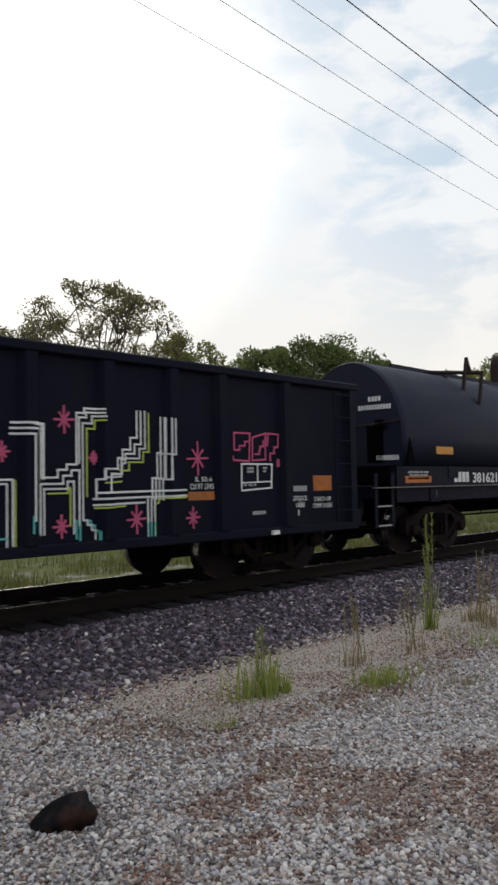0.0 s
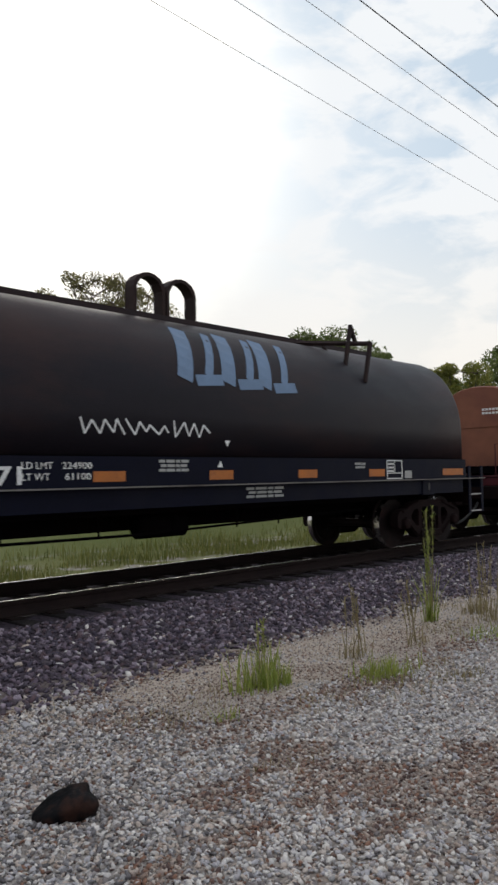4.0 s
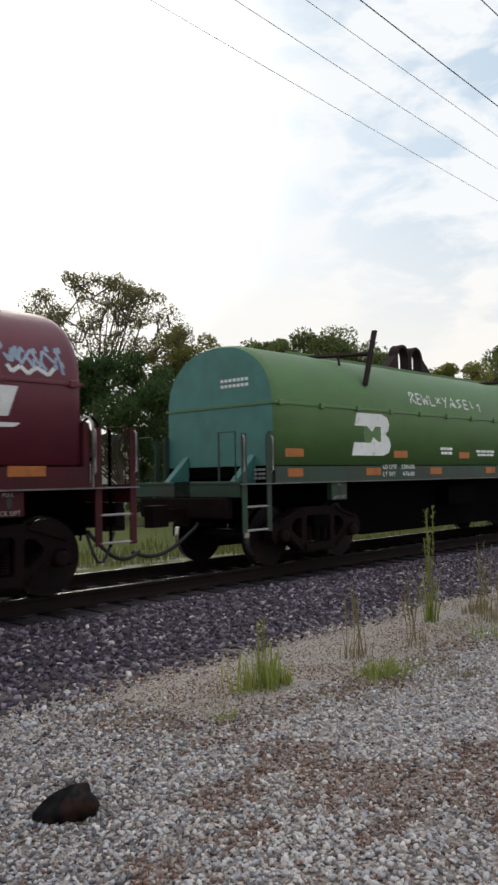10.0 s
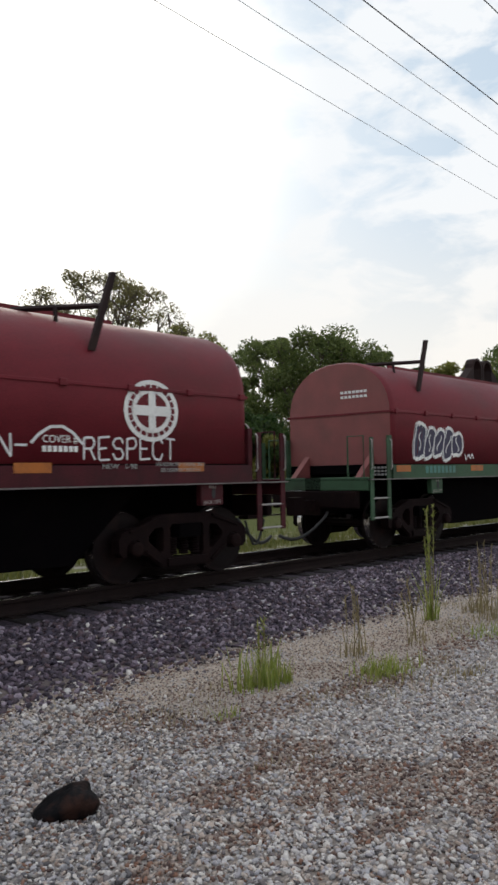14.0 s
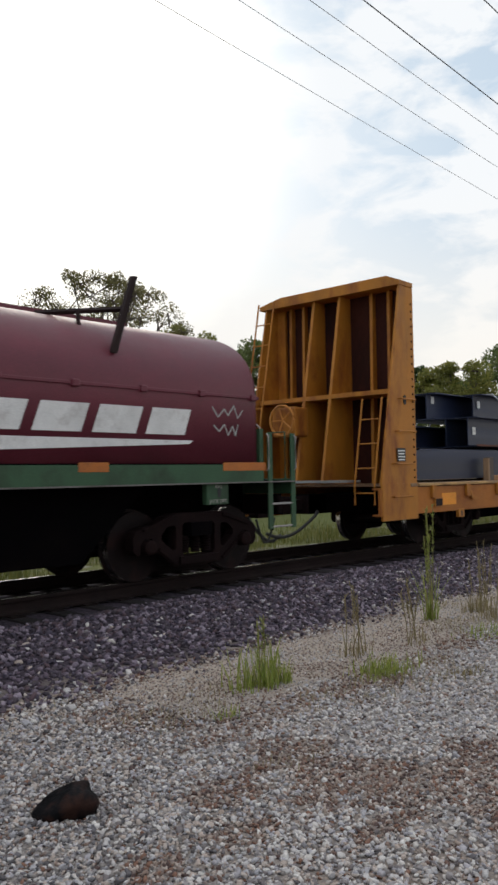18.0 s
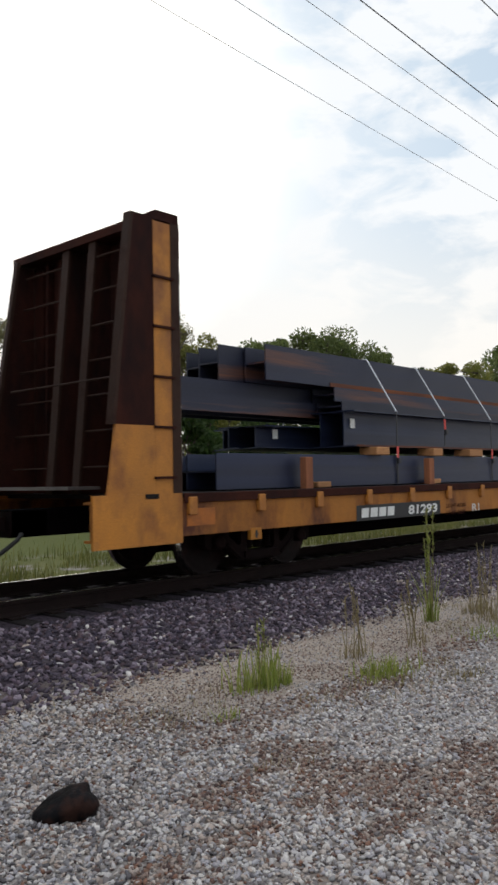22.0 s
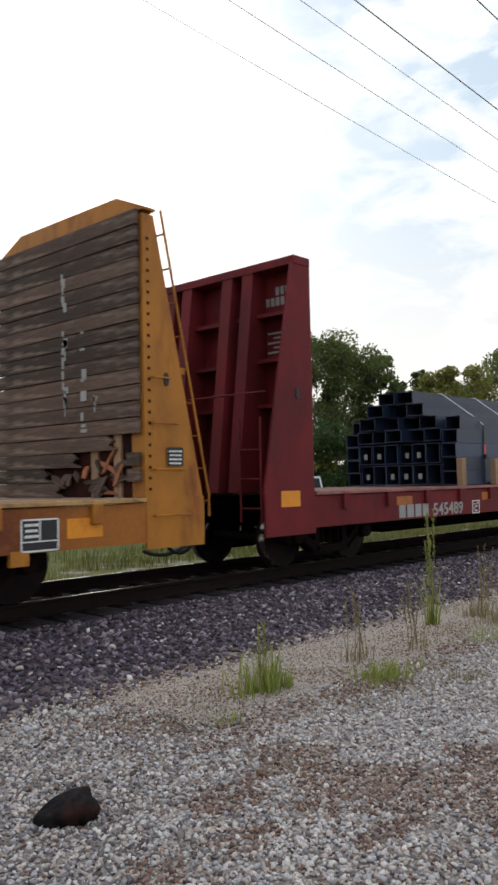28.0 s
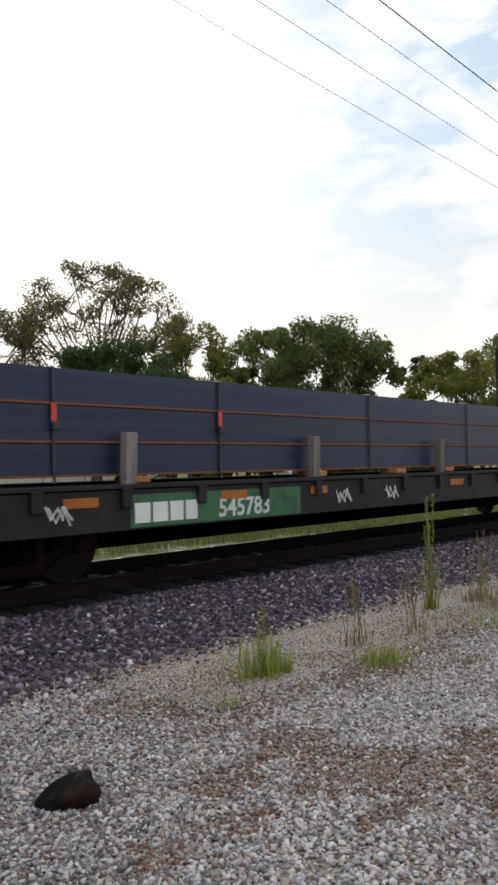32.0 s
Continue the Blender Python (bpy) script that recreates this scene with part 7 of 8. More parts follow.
def tube_bar(load, x0, x1, y, z, w, h, tag=False):
    """A square steel tube, open at its ends."""
    bm = BM()
    t = 0.014
    rim = [[(y, z), (y + w, z), (y + w, z + h), (y, z + h)], [(y + t, z + t), (y + w - t, z + t), (y + w - t, z + h - t), (y + t, z + h - t)]]
    v = [[[bm.verts.new((x, *p)) for p in loop] for loop in rim] for x in (x0, x1)]
    for k in range(4):
        n = (k + 1) % 4
        bm.faces.new((v[0][0][k], v[0][0][n], v[1][0][n], v[1][0][k]))
        bm.faces.new((v[0][1][n], v[0][1][k], v[1][1][k], v[1][1][n]))
        for e in (0, 1):
            bm.faces.new((v[e][0][n], v[e][0][k], v[e][1][k], v[e][1][n]))
    ob = part("steel_tube", clean(bm), M["tube"], load)
    if tag:
        part("paper_tag", box(BM(), x0 - 0.004, x0 - 0.001, y + w * 0.35, y + w * 0.62, z + h * 0.28, z + h * 0.56), M["tagpaper"], ob, "small white paper tag")


def load_tubes(x, a, b, straps, stakes_at, red):
    load = new_load("steel_tube_load", "strapped bundle of blue-grey square steel tubes with open ends", "steel tubes", x)
    rng = random.Random(int(x))
    j = lambda: rng.uniform(-0.12, 0.12)
    for s in (-1, 1):
        for i in range(5):
            y = -1.31 if s < 0 else 0.99
            tube_bar(load, a + (0.25 if i == 4 else 0.0) + j() * 0.3, b + j(), y + (0.06 if s < 0 and i == 4 else 0), 1.185 + i * 0.277, 0.32, 0.272)
    for r in range(2):
        for i in range(6):
            tube_bar(load, a + j() * 0.6, b + j(), -0.97 + i * 0.325, 1.20 + r * 0.43, 0.315, 0.40, tag=i > 0 and rng.random() < 0.8)
    for r, (n, y0) in enumerate(((5, -0.96), (4, -0.80), (3, -0.62), (2, -0.36))):
        for i in range(n):
            tube_bar(load, a + j() * 1.6 - 0.15 * (i == n - 1), b + j(), y0 + i * 0.40, 2.075 + r * 0.262, 0.385, 0.255)
    for sx in straps:
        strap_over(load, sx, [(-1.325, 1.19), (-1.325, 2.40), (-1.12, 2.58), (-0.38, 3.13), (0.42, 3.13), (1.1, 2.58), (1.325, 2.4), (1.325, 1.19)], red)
    for i, sx in enumerate(stakes_at):
        stake(load, sx, 1.70, "redstake" if x < 210 and i % 3 != 2 else "stakewood", rng.uniform(-3, 3))
    for bx in (a + 1.5, a + 3.2, 0.5, b - 2.5, b - 0.8):
        block(load, bx, 1.175, 0.22, 0.06)
    return load


def load_five(x):
    load = new_load("steel_beam_load", "three even layers of steel beams with rust-orange edges", "steel beams", x)
    for r, (a, z, h) in enumerate(((-9.65, 1.27, 0.375), (-9.73, 1.66, 0.42), (-9.5, 2.095, 0.41))):
        for i in range(4):
            beam_flat(load, a + 0.05 * i, 9.4 - 0.1 * i, -1.30 + i * 0.65, 0.62, z, h, M["beam"])
        part("rust_edge", box(BM(), a, 9.4, -1.314, -1.301, z - 0.004, z + 0.022), M["rustline"], load, "rust-orange lower edge")
    for sx in (-7.5, -4.85, -1.25, 2.2, 5.8):
        strap_over(load, sx, [(-1.325, 1.2), (-1.325, 2.515), (1.33, 2.515), (1.33, 1.2)], 2.0 if sx < -4 else None)
    for sx in (-6.57, -3.0, 0.8, 4.5, 7.8):
        stake(load, sx, 1.78, "greystake", 2.0)
    for bx in (-6.35, -2.8, -0.5, 1.2, 4.2):
        block(load, bx, 1.175, 0.3, 0.08)
    return load


load_one(154.47)
load_two(178.67)
load_tubes(202.97, -4.64, 5.5, (-3.25, -1.8, 0.68, 2.3, 4.3), (-4.2, -1.55, 1.4, 4.2), 1.86)
load_tubes(226.47, -5.15, 5.45, (-4.0, -2.5, 1.13, 3.3, 4.6), (-5.26, -3.84, -1.27, 1.5, 4.1, 6.7), 1.9)
load_five(249.57)

# marks on the flat cars
FY = -1.560


def flat_number(car, x0, x1, z0, z1, number, owner=4, panel=True):
    if panel:
        patch("number_panel", x0, x1, z0, z1, FY, M["plate"], car)
    w, h = x1 - x0, (z1 - z0)
    name_blocks(car, x0 + w * 0.05, z0 + h * 0.2, [w * 0.075] * owner, h * 0.6, FY - 0.004, "white", 0.12, w * 0.02)
    k = 0.5 if len(number) > 5 else 0.58
    write(number, x0 + w * k, FY - 0.005, z0 + h * 0.2, h * 0.6, M["white"], car, w * (0.95 - k), 0.12, 0.006)


flat_number(flat1, -5.89, -3.31, 0.64, 0.90, "806147")
flat_number(flat2, -6.22, -3.57, 0.62, 0.87, "81293")
flat_number(flat3, -5.80, -3.17, 0.64, 0.90, "806357")
for c_, sp in ((flat1, [(-9.33, -8.8), (-6.3, -5.9), (1.47, 2.0), (3.9, 4.3), (8.2, 8.7), (9.3, 9.72)]), (flat2, [(-9.9, -9.4), (1.0, 1.5), (6.7, 7.3)]), (flat3, [(-9.1, -8.63), (-6.4, -5.95), (1.3, 1.8), (4.3, 4.8), (9.10, 9.58)])):
    reflectors(c_, sp, 0.75, 0.97, "bright" if c_ is not flat2 else "orange", FY)
for c_ in (flat1, flat2, flat3):
    at_ = 8.77 if c_ is flat1 else 9.16 if c_ is flat2 else 8.53
    data_box(c_, at_, at_ + 0.45, 0.65, 0.98, FY)
    part("jacking_pad", box(BM(), -8.72, -8.5, SIDE - 0.01, SIDE + 0.05, 0.50, 0.66), M["yellow"], c_)
    # flat black disc paints the darkness of the hole
    part("pad_hole", lathe_at(-8.61, SIDE - 0.012, 0.57, 0.045, 0.004), M["plate"], c_)
    if c_ is not flat2:
        part("card_holder", bevelled(box(BM(), -9.63, -9.35, FY - 0.03, FY, 0.72, 0.89), 0.008), M["yellow"], c_)
        patch("card_panel", -9.605, -9.375, 0.745, 0.87, FY - 0.034, M["fitting"], c_)
        part("rope_hook", clean(prism(BM(), [(-8.30, 1.0), (-8.27, 0.87), (-8.21, 0.82), (-8.06, 0.82), (-8.02, 0.86), (-8.16, 0.87), (-8.22, 0.92), (-8.24, 1.0)], FY - 0.05, FY)), M["yellow"], c_)
    part("jacking_pad", box(BM(), 8.4, 8.62, SIDE - 0.01, SIDE + 0.05, 0.50, 0.66), M["yellow"], c_)
    for q in (-10.7, 10.7) if c_ is not flat2 else ():
        patch("caution_plate", q - 0.13, q + 0.13, 1.55, 1.78, -1.573, M["plate"], c_)
        small_lines(c_, q - 0.11, 1.72, 0.22, 4, "white", -1.576, 0.022, 0.05)
patch("logo_panel", 4.65, 5.75, 0.66, 0.86, FY, M["plate"], flat1)
name_blocks(flat1, 4.8, 0.69, [0.22, 0.22, 0.22], 0.14, FY - 0.004, "white", 0.3, 0.06)
write("IH 11-8", 0.62, FY, 0.86, 0.08, M["plate"], flat1, 0.42)
write("IL 62-6", 0.62, FY, 0.72, 0.08, M["plate"], flat1, 0.46)
write("L 67-11", 1.48, FY, 0.965, 0.08, M["plate"], flat1, 0.42)
write("GSH728", 2.2, FY, 0.78, 0.10, M["plate"], flat1, 0.6)
name_blocks(flat2, 5.66, 0.66, [0.2, 0.2, 0.2], 0.17, FY, "rust", 0.2, 0.05)
write("R1", -2.36, FY, 0.62, 0.15, M["white"], flat2, 0.28)
write("LD LMT 183200", -3.35, FY, 0.72, 0.075, M["rust"], flat2, 0.72)
write("LT WT 80800", -3.35, FY, 0.59, 0.075, M["rust"], flat2, 0.72)
name_blocks(flat3, 5.2, 0.68, [0.24, 0.24, 0.24], 0.16, FY, "white", 0.3, 0.06)
ribbon_pts = [(9.3, 0.75), (9.45, 0.82), (9.6, 0.72), (9.75, 0.86)]
bm = BM()
stroke(bm, ribbon_pts, 0.04, FY - 0.006)
part("graffiti_line", clean(bm), M["silver"], flat1)
# maroon flat car
name_blocks(flat4, -7.68, 0.66, [0.2, 0.22, 0.2, 0.2], 0.22, FY, "grey", 0.0, 0.05)
write("545489", -6.55, FY, 0.66, 0.22, M["grey"], flat4, 1.1, bold=0.006)
data = BM()
stroke(data, [(-5.05, 0.64), (-4.78, 0.64), (-4.78, 0.87), (-5.05, 0.87), (-5.05, 0.64)], 0.022, FY - 0.002)
part("plate_mark_frame", clean(data), M["white"], flat4)
write("C", -4.98, FY, 0.67, 0.11, M["white"], flat4, 0.12, bold=0.005)
write("PLATE", -5.0, FY, 0.80, 0.035, M["white"], flat4, 0.18)
write("LD LMT 182700 FB", -3.93, FY, 0.76, 0.075, M["white"], flat4, 1.05)
write("LT WT    88300", -3.93, FY, 0.61, 0.075, M["white"], flat4, 0.85)
reflectors(flat4, [(-7.75, -7.25), (-4.65, -4.2), (-1.15, -0.7), (2.3, 2.75), ], 0.88, 1.03, "orange", FY)
reflectors(flat4, [(-10.79, -10.36)], 0.96, 1.19, "bright", -1.574)
reflectors(flat4, [(7.925, 8.39)], 0.725, 0.96, "bright", FY)
part("grab_rail", tube(BM(), [(8.62, FY, 0.93), (8.62, FY - 0.07, 0.90), (8.98, FY - 0.07, 0.90), (8.98, FY, 0.93)], 0.013, 6), M["oxidedark"], flat4)
small_lines(flat4, 7.48, 0.64, 0.30, 1, "grey", FY, 0.05)
write("COMP SHOES", 7.84, FY, 0.63, 0.06, M["dullwhite"], flat4, 0.38)
write("JACK HERE", 8.46, FY, 0.645, 0.055, M["dullwhite"], flat4, 0.32)
small_lines(flat4, 9.02, 0.76, 0.15, 2, "grey", FY, 0.03, 0.075)
write("FOR RESTRICTED LOADING ONLY", 0.3, FY, 0.80, 0.06, M["white"], flat4, 1.3)
write("SEE EQUIPMENT REGISTER", 0.42, FY, 0.70, 0.06, M["white"], flat4, 1.05)
data_box(flat4, 5.9, 6.3, 0.72, 1.0, FY, False)
bm = BM()
stroke(bm, squiggle(3.2, 3.7, 0.75, 1.0, 7, 90), 0.02, FY - 0.004)
part("graffiti_line", clean(bm), M["grey"], flat4)
# black flat car
patch("number_panel", -6.61, -3.44, 0.65, 1.04, FY, M["greenpanel"], flat5)
name_blocks(flat5, -6.55, 0.70, [0.24, 0.24, 0.22, 0.2], 0.24, FY - 0.004, "white", 0.0, 0.04)
write("545783", -5.15, FY - 0.005, 0.70, 0.24, M["silver"], flat5, 1.0, bold=0.006)
reflectors(flat5, [(-7.55, -7.08), (-5.1, -4.6), (-3.2, -2.8), (1.0, 1.5), (4.5, 5.0), (-10.72, -10.22)], 0.92, 1.03, "orange", FY - 0.008)
for i, (a, b) in enumerate(((-9.95, -9.05), (-8.6, -8.35), (-7.75, -7.45), (-2.6, -2.2), (-1.2, -0.8))):
    bm = BM()
    stroke(bm, squiggle(a, b, 0.76, 0.98, 15 if i == 0 else 5, 100 + i), 0.02, FY - 0.006)
    part("graffiti_line", clean(bm), M["dullwhite"], flat5)
    part("graffiti_line", clean(stroke(BM(), squiggle(a, b, 0.74, 0.96, 8 if i == 0 else 3, 140 + i), 0.018, FY - 0.010)), M["dullwhite"], flat5)


def brake_gear(car, inner):
    """Hand-brake wheel and housing on the end wall."""
    x = -inner - 1.05
    bm = BM()
    tube(bm, [(x - 0.12, 0.55 + 0.28 * math.cos(k * math.pi / 10), 2.35 + 0.28 * math.sin(k * math.pi / 10)) for k in range(21)], 0.022, 6)
    for k in range(5):
        a = k * 2 * math.pi / 5
        tube(bm, [(x - 0.10, 0.55, 2.35), (x - 0.12, 0.55 + 0.28 * math.cos(a), 2.35 + 0.28 * math.sin(a))], 0.016, 5)
    w = part("brake_wheel", bm, M["ageyellow"], car)
    part("brake_housing", bevelled(box(BM(), x - 0.05, x + 0.35, 0.30, 0.85, 2.05, 2.6), 0.04, 2), M["yellow"], car)
    part("crossing_step", box(BM(), x - 0.35, x + 0.25, -0.9, 0.9, 1.20, 1.24), M["fence"], car)


brake_gear(flat1, 10.18)
brake_gear(flat3, 10.06)
part("center_stripe", box(BM(), 9.966, 9.969, -0.01, 0.05, 1.2, 4.6), M["white"], flat4, "white painted centre stripe")
rng_ = random.Random(31)
for c_, inner_, z_, end_ in ((flat1, 10.42, 2.2, 4.6), (flat2, 10.58, 1.35, 4.55), (flat3, 10.23, 2.6, 4.45)):
    while z_ < end_:
        d_ = rng_.uniform(0.06, 0.17)
        if c_ is flat2 or rng_.random() < (0.85 if c_ is flat1 else 0.5):
            y_ = rng_.uniform(-0.008, 0.008)
            part("center_stripe", box(BM(), inner_ - 0.081, inner_ - 0.077, y_ - 0.005, y_ + 0.04, z_, z_ + d_), M["white"] if c_ is not flat3 else M["grey"], c_)
        z_ += d_ + rng_.uniform(0.01, 0.04)


# stencils and the pale drips on the end walls
for zz, n, hh in ((4.22, 4, 0.13), (4.06, 6, 0.13)):
    for i in range(n):
        part("stencil", box(BM(), -10.064, -10.061, -1.30 + 0.10 * i, -1.23 + 0.10 * i, zz, zz + hh), M["grey"], flat4)
for i in range(5):
    part("stencil", box(BM(), -10.064, -10.061, -1.25, -0.75 - 0.12 * (i % 2), 3.62 - 0.075 * i, 3.65 - 0.075 * i), M["grey"], flat4)
part("sign_strip", box(BM(), -10.255, -10.251, -1.35, 0.2, 4.575, 4.665), M["greenpanel"], flat5, "green lettered strip")
for i in range(9):
    part("stencil", box(BM(), -10.262, -10.257, -1.2 + 0.11 * i, -1.13 + 0.11 * i, 4.595, 4.645), M["grey"], flat5)
rng_ = random.Random(77)
for c_, inner_, spots in ((flat3, 10.23, ((-0.05, 2.2, 4.0, 14), (-0.45, 2.0, 3.4, 8), (-0.7, 2.25, 2.6, 5))), (flat1, 10.42, ((-0.45, 2.2, 2.5, 6), (0.65, 2.0, 2.3, 6)))):
    for y_, a_, b_, n_ in spots:
        for i in range(n_):
            z_ = rng_.uniform(a_, b_)
            part("paint_streak", box(BM(), inner_ - 0.079, inner_ - 0.075, y_ + rng_.uniform(-0.05, 0.03), y_ + rng_.uniform(0.035, 0.09), z_, z_ + rng_.uniform(0.03, 0.14)), M["grey"], c_)
patch("reflector", 10.72, 11.0, 1.42, 1.78, -1.556, M["orange"], flat2)
LDX, LDZ = -2.53, 0.82
write("LD LMT", LDX, FY, LDZ, 0.085, M["plate"], flat1, 0.34)
bars("load_number", LDX + 0.62, FY, LDZ + 0.01, [0.045] * 6, 0.07, 0.02, M["rust"], flat1)
write("LT WT", LDX, FY, LDZ - 0.16, 0.085, M["plate"], flat1, 0.32)
write("81000", LDX + 0.66, FY, LDZ - 0.16, 0.085, M["plate"], flat1, 0.3)
bm = BM()
stroke(bm, [(LDX - 0.62, LDZ - 0.19), (LDX - 0.33, LDZ - 0.19), (LDX - 0.33, LDZ + 0.09), (LDX - 0.62, LDZ + 0.09), (LDX - 0.62, LDZ - 0.19)], 0.018, FY - 0.002)
part("plate_mark_frame", clean(bm), M["plate"], flat1)
write("C", LDX - 0.52, FY, LDZ - 0.15, 0.10, M["plate"], flat1, 0.1)
write("PLATE", LDX - 0.57, FY, LDZ + 0.02, 0.04, M["plate"], flat1, 0.18)
load1 = LOADS[0][0]
for a, b in ((-2.68, -2.44), (-2.36, -2.17)):
    bm = BM()
    stroke(bm, squiggle(a, b, 1.40, 1.56, 6, 120), 0.02, -1.304)
    part("chalk_mark", clean(bm), M["grey"], load1, "pale chalk mark")


# ---- trees, building, wires ----
def make_tree(x, y, height, spread, base, leaf, seed, leaves=2600, size=0.22, clumps=26, label="", airy=0.0, squash=0.8):
    """Tapered trunk and limbs; the crown is many separate small leaves gathered in loose clumps."""
    rng = np.random.default_rng(seed)
    z0 = ground_height(x, y) - 0.1
    tree = thing("tree", label or "leafy green tree seen against the light", "tree", "trees beyond the track", at=(x, y, z0))
    bm = BM()
    tr = height * 0.022 + 0.06
    trunk = [(0, 0, 0), (0.1 * rng.normal(), 0.1 * rng.normal(), base * 0.6), (0.2 * rng.normal(), 0.2 * rng.normal(), base + 0.25 * (height - base))]
    for (p, q, r0, r1) in ((trunk[0], trunk[1], tr, tr * 0.8), (trunk[1], trunk[2], tr * 0.8, tr * 0.5)):
        cone(bm, p, q, r0, r1)
    centres, radii = [], []
    for i in range(clumps):
        a = rng.uniform(0, 2 * math.pi)
        f = rng.uniform(0, 1) ** 0.7
        r = spread * (rng.uniform(0.085, 0.17) if airy == 1 else rng.uniform(0.16, 0.30) * (1 - 0.25 * airy))
        zz = base + r * 0.8 + (height - base - 1.6 * r) * f
        dome = math.sqrt(max(0.05, 1 - abs((f - 0.42) / 0.62) ** 2.2))
        rr = spread * dome * rng.uniform(0.25, 1.0) ** 0.5
        c = Vector((rr * math.cos(a), rr * math.sin(a), zz))
        centres.append(c)
        radii.append(r)
        root = Vector(trunk[1]).lerp(Vector(trunk[2]), rng.uniform(0, 1))
        if i > 5 and i % 4:
            root = min(centres[:-1], key=lambda q: (q - c).length)
        mid = root.lerp(c, 0.5) + Vector((0, 0, -0.05 * height * rng.uniform(0, 1)))
        cone(bm, root, mid, tr * (0.24 - 0.08 * airy), tr * (0.14 - 0.05 * airy), 5)
        cone(bm, mid, c, tr * 0.14, tr * 0.05, 5)
        for _ in range(3):
            d = Vector(rng.normal(0, 1, 3)).normalized() * r * 0.8
            cone(bm, mid.lerp(c, 0.7), c + d, tr * 0.09, tr * 0.03, 4)
    part("trunk", bm, M["bark"], tree, "grey-brown trunk and limbs")
    per = leaves // clumps
    quads = []
    for c, r in zip(centres, radii):
        d = rng.normal(0, 1, (per, 3))
        d /= np.linalg.norm(d, axis=1)[:, None]
        d *= (rng.uniform(0.15, 1.0, per) ** 0.45)[:, None] * r
        d[:, 2] *= squash
        p = d + np.array(c)
        u = rng.normal(0, 1, (per, 3))
        u /= np.linalg.norm(u, axis=1)[:, None]
        v = np.cross(u, rng.normal(0, 1, (per, 3)))
        v /= np.linalg.norm(v, axis=1)[:, None]
        k = (size * rng.uniform(0.5, 1.3, per))[:, None]
        quads.append(np.stack([p - u * k, p - v * k * 0.45, p + u * k, p + v * k * 0.45], 1))
    q = np.concatenate(quads).reshape(-1, 3)
    me = bpy.data.meshes.new("crown")
    n = len(q) // 4
    me.vertices.add(len(q))
    me.vertices.foreach_set("co", q.ravel())
    me.loops.add(len(q))
    me.loops.foreach_set("vertex_index", np.arange(len(q), dtype=np.int32))
    me.polygons.add(n)
    me.polygons.foreach_set("loop_start", np.arange(0, len(q), 4, dtype=np.int32))
    me.update(calc_edges=True)
    me.validate()
    me.materials.append(leaf)
    part("crown", me, None, tree, "loose crown of small leaves")
    return tree


def cone(bm, p, q, r0, r1, n=7):
    p, q = Vector(p), Vector(q)
    d = (q - p).normalized()
    s = d.cross(Vector((0.3, 0.2, 1))).normalized()
    u = s.cross(d)
    a = [bm.verts.new(p + (s * math.cos(k * 2 * math.pi / n) + u * math.sin(k * 2 * math.pi / n)) * r0) for k in range(n)]
    b = [bm.verts.new(q + (s * math.cos(k * 2 * math.pi / n) + u * math.sin(k * 2 * math.pi / n)) * r1) for k in range(n)]
    for k in range(n):
        bm.faces.new((a[k], a[(k + 1) % n], b[(k + 1) % n], b[k]))
    bm.faces.new(b)


def spot(turn, far):
    """A place at that heading (degrees from the track) and distance from the standing place."""
    return far * math.cos(radians(turn)), far * math.sin(radians(turn))


TREES = [
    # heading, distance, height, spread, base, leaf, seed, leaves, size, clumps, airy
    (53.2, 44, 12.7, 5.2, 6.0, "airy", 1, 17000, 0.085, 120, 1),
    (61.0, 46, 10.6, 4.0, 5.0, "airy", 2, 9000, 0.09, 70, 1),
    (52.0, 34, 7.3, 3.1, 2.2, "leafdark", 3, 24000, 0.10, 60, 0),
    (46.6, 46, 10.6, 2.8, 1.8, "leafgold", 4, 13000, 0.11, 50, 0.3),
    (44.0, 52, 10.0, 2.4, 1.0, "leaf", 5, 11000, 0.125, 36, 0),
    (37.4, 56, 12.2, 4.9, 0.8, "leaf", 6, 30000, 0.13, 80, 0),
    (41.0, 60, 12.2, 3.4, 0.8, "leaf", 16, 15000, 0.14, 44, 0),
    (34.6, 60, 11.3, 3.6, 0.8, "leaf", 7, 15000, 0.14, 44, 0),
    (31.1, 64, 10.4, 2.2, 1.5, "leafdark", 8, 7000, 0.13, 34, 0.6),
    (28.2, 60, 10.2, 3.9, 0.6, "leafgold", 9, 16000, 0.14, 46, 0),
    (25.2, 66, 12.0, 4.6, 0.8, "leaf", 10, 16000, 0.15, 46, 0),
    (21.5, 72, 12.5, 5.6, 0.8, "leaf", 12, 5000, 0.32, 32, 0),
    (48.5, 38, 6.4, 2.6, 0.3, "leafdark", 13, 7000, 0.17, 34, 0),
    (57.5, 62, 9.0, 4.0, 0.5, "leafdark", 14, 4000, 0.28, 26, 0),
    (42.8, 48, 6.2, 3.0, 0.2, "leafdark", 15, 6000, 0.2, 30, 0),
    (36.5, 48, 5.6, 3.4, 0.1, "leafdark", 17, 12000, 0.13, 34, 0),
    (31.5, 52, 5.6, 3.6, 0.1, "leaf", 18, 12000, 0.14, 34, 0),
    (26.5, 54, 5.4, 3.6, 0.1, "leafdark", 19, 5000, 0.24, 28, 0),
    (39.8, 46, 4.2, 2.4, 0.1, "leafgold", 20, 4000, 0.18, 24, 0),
]
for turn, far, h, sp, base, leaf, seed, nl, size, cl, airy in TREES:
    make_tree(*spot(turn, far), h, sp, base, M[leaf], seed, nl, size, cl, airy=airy)


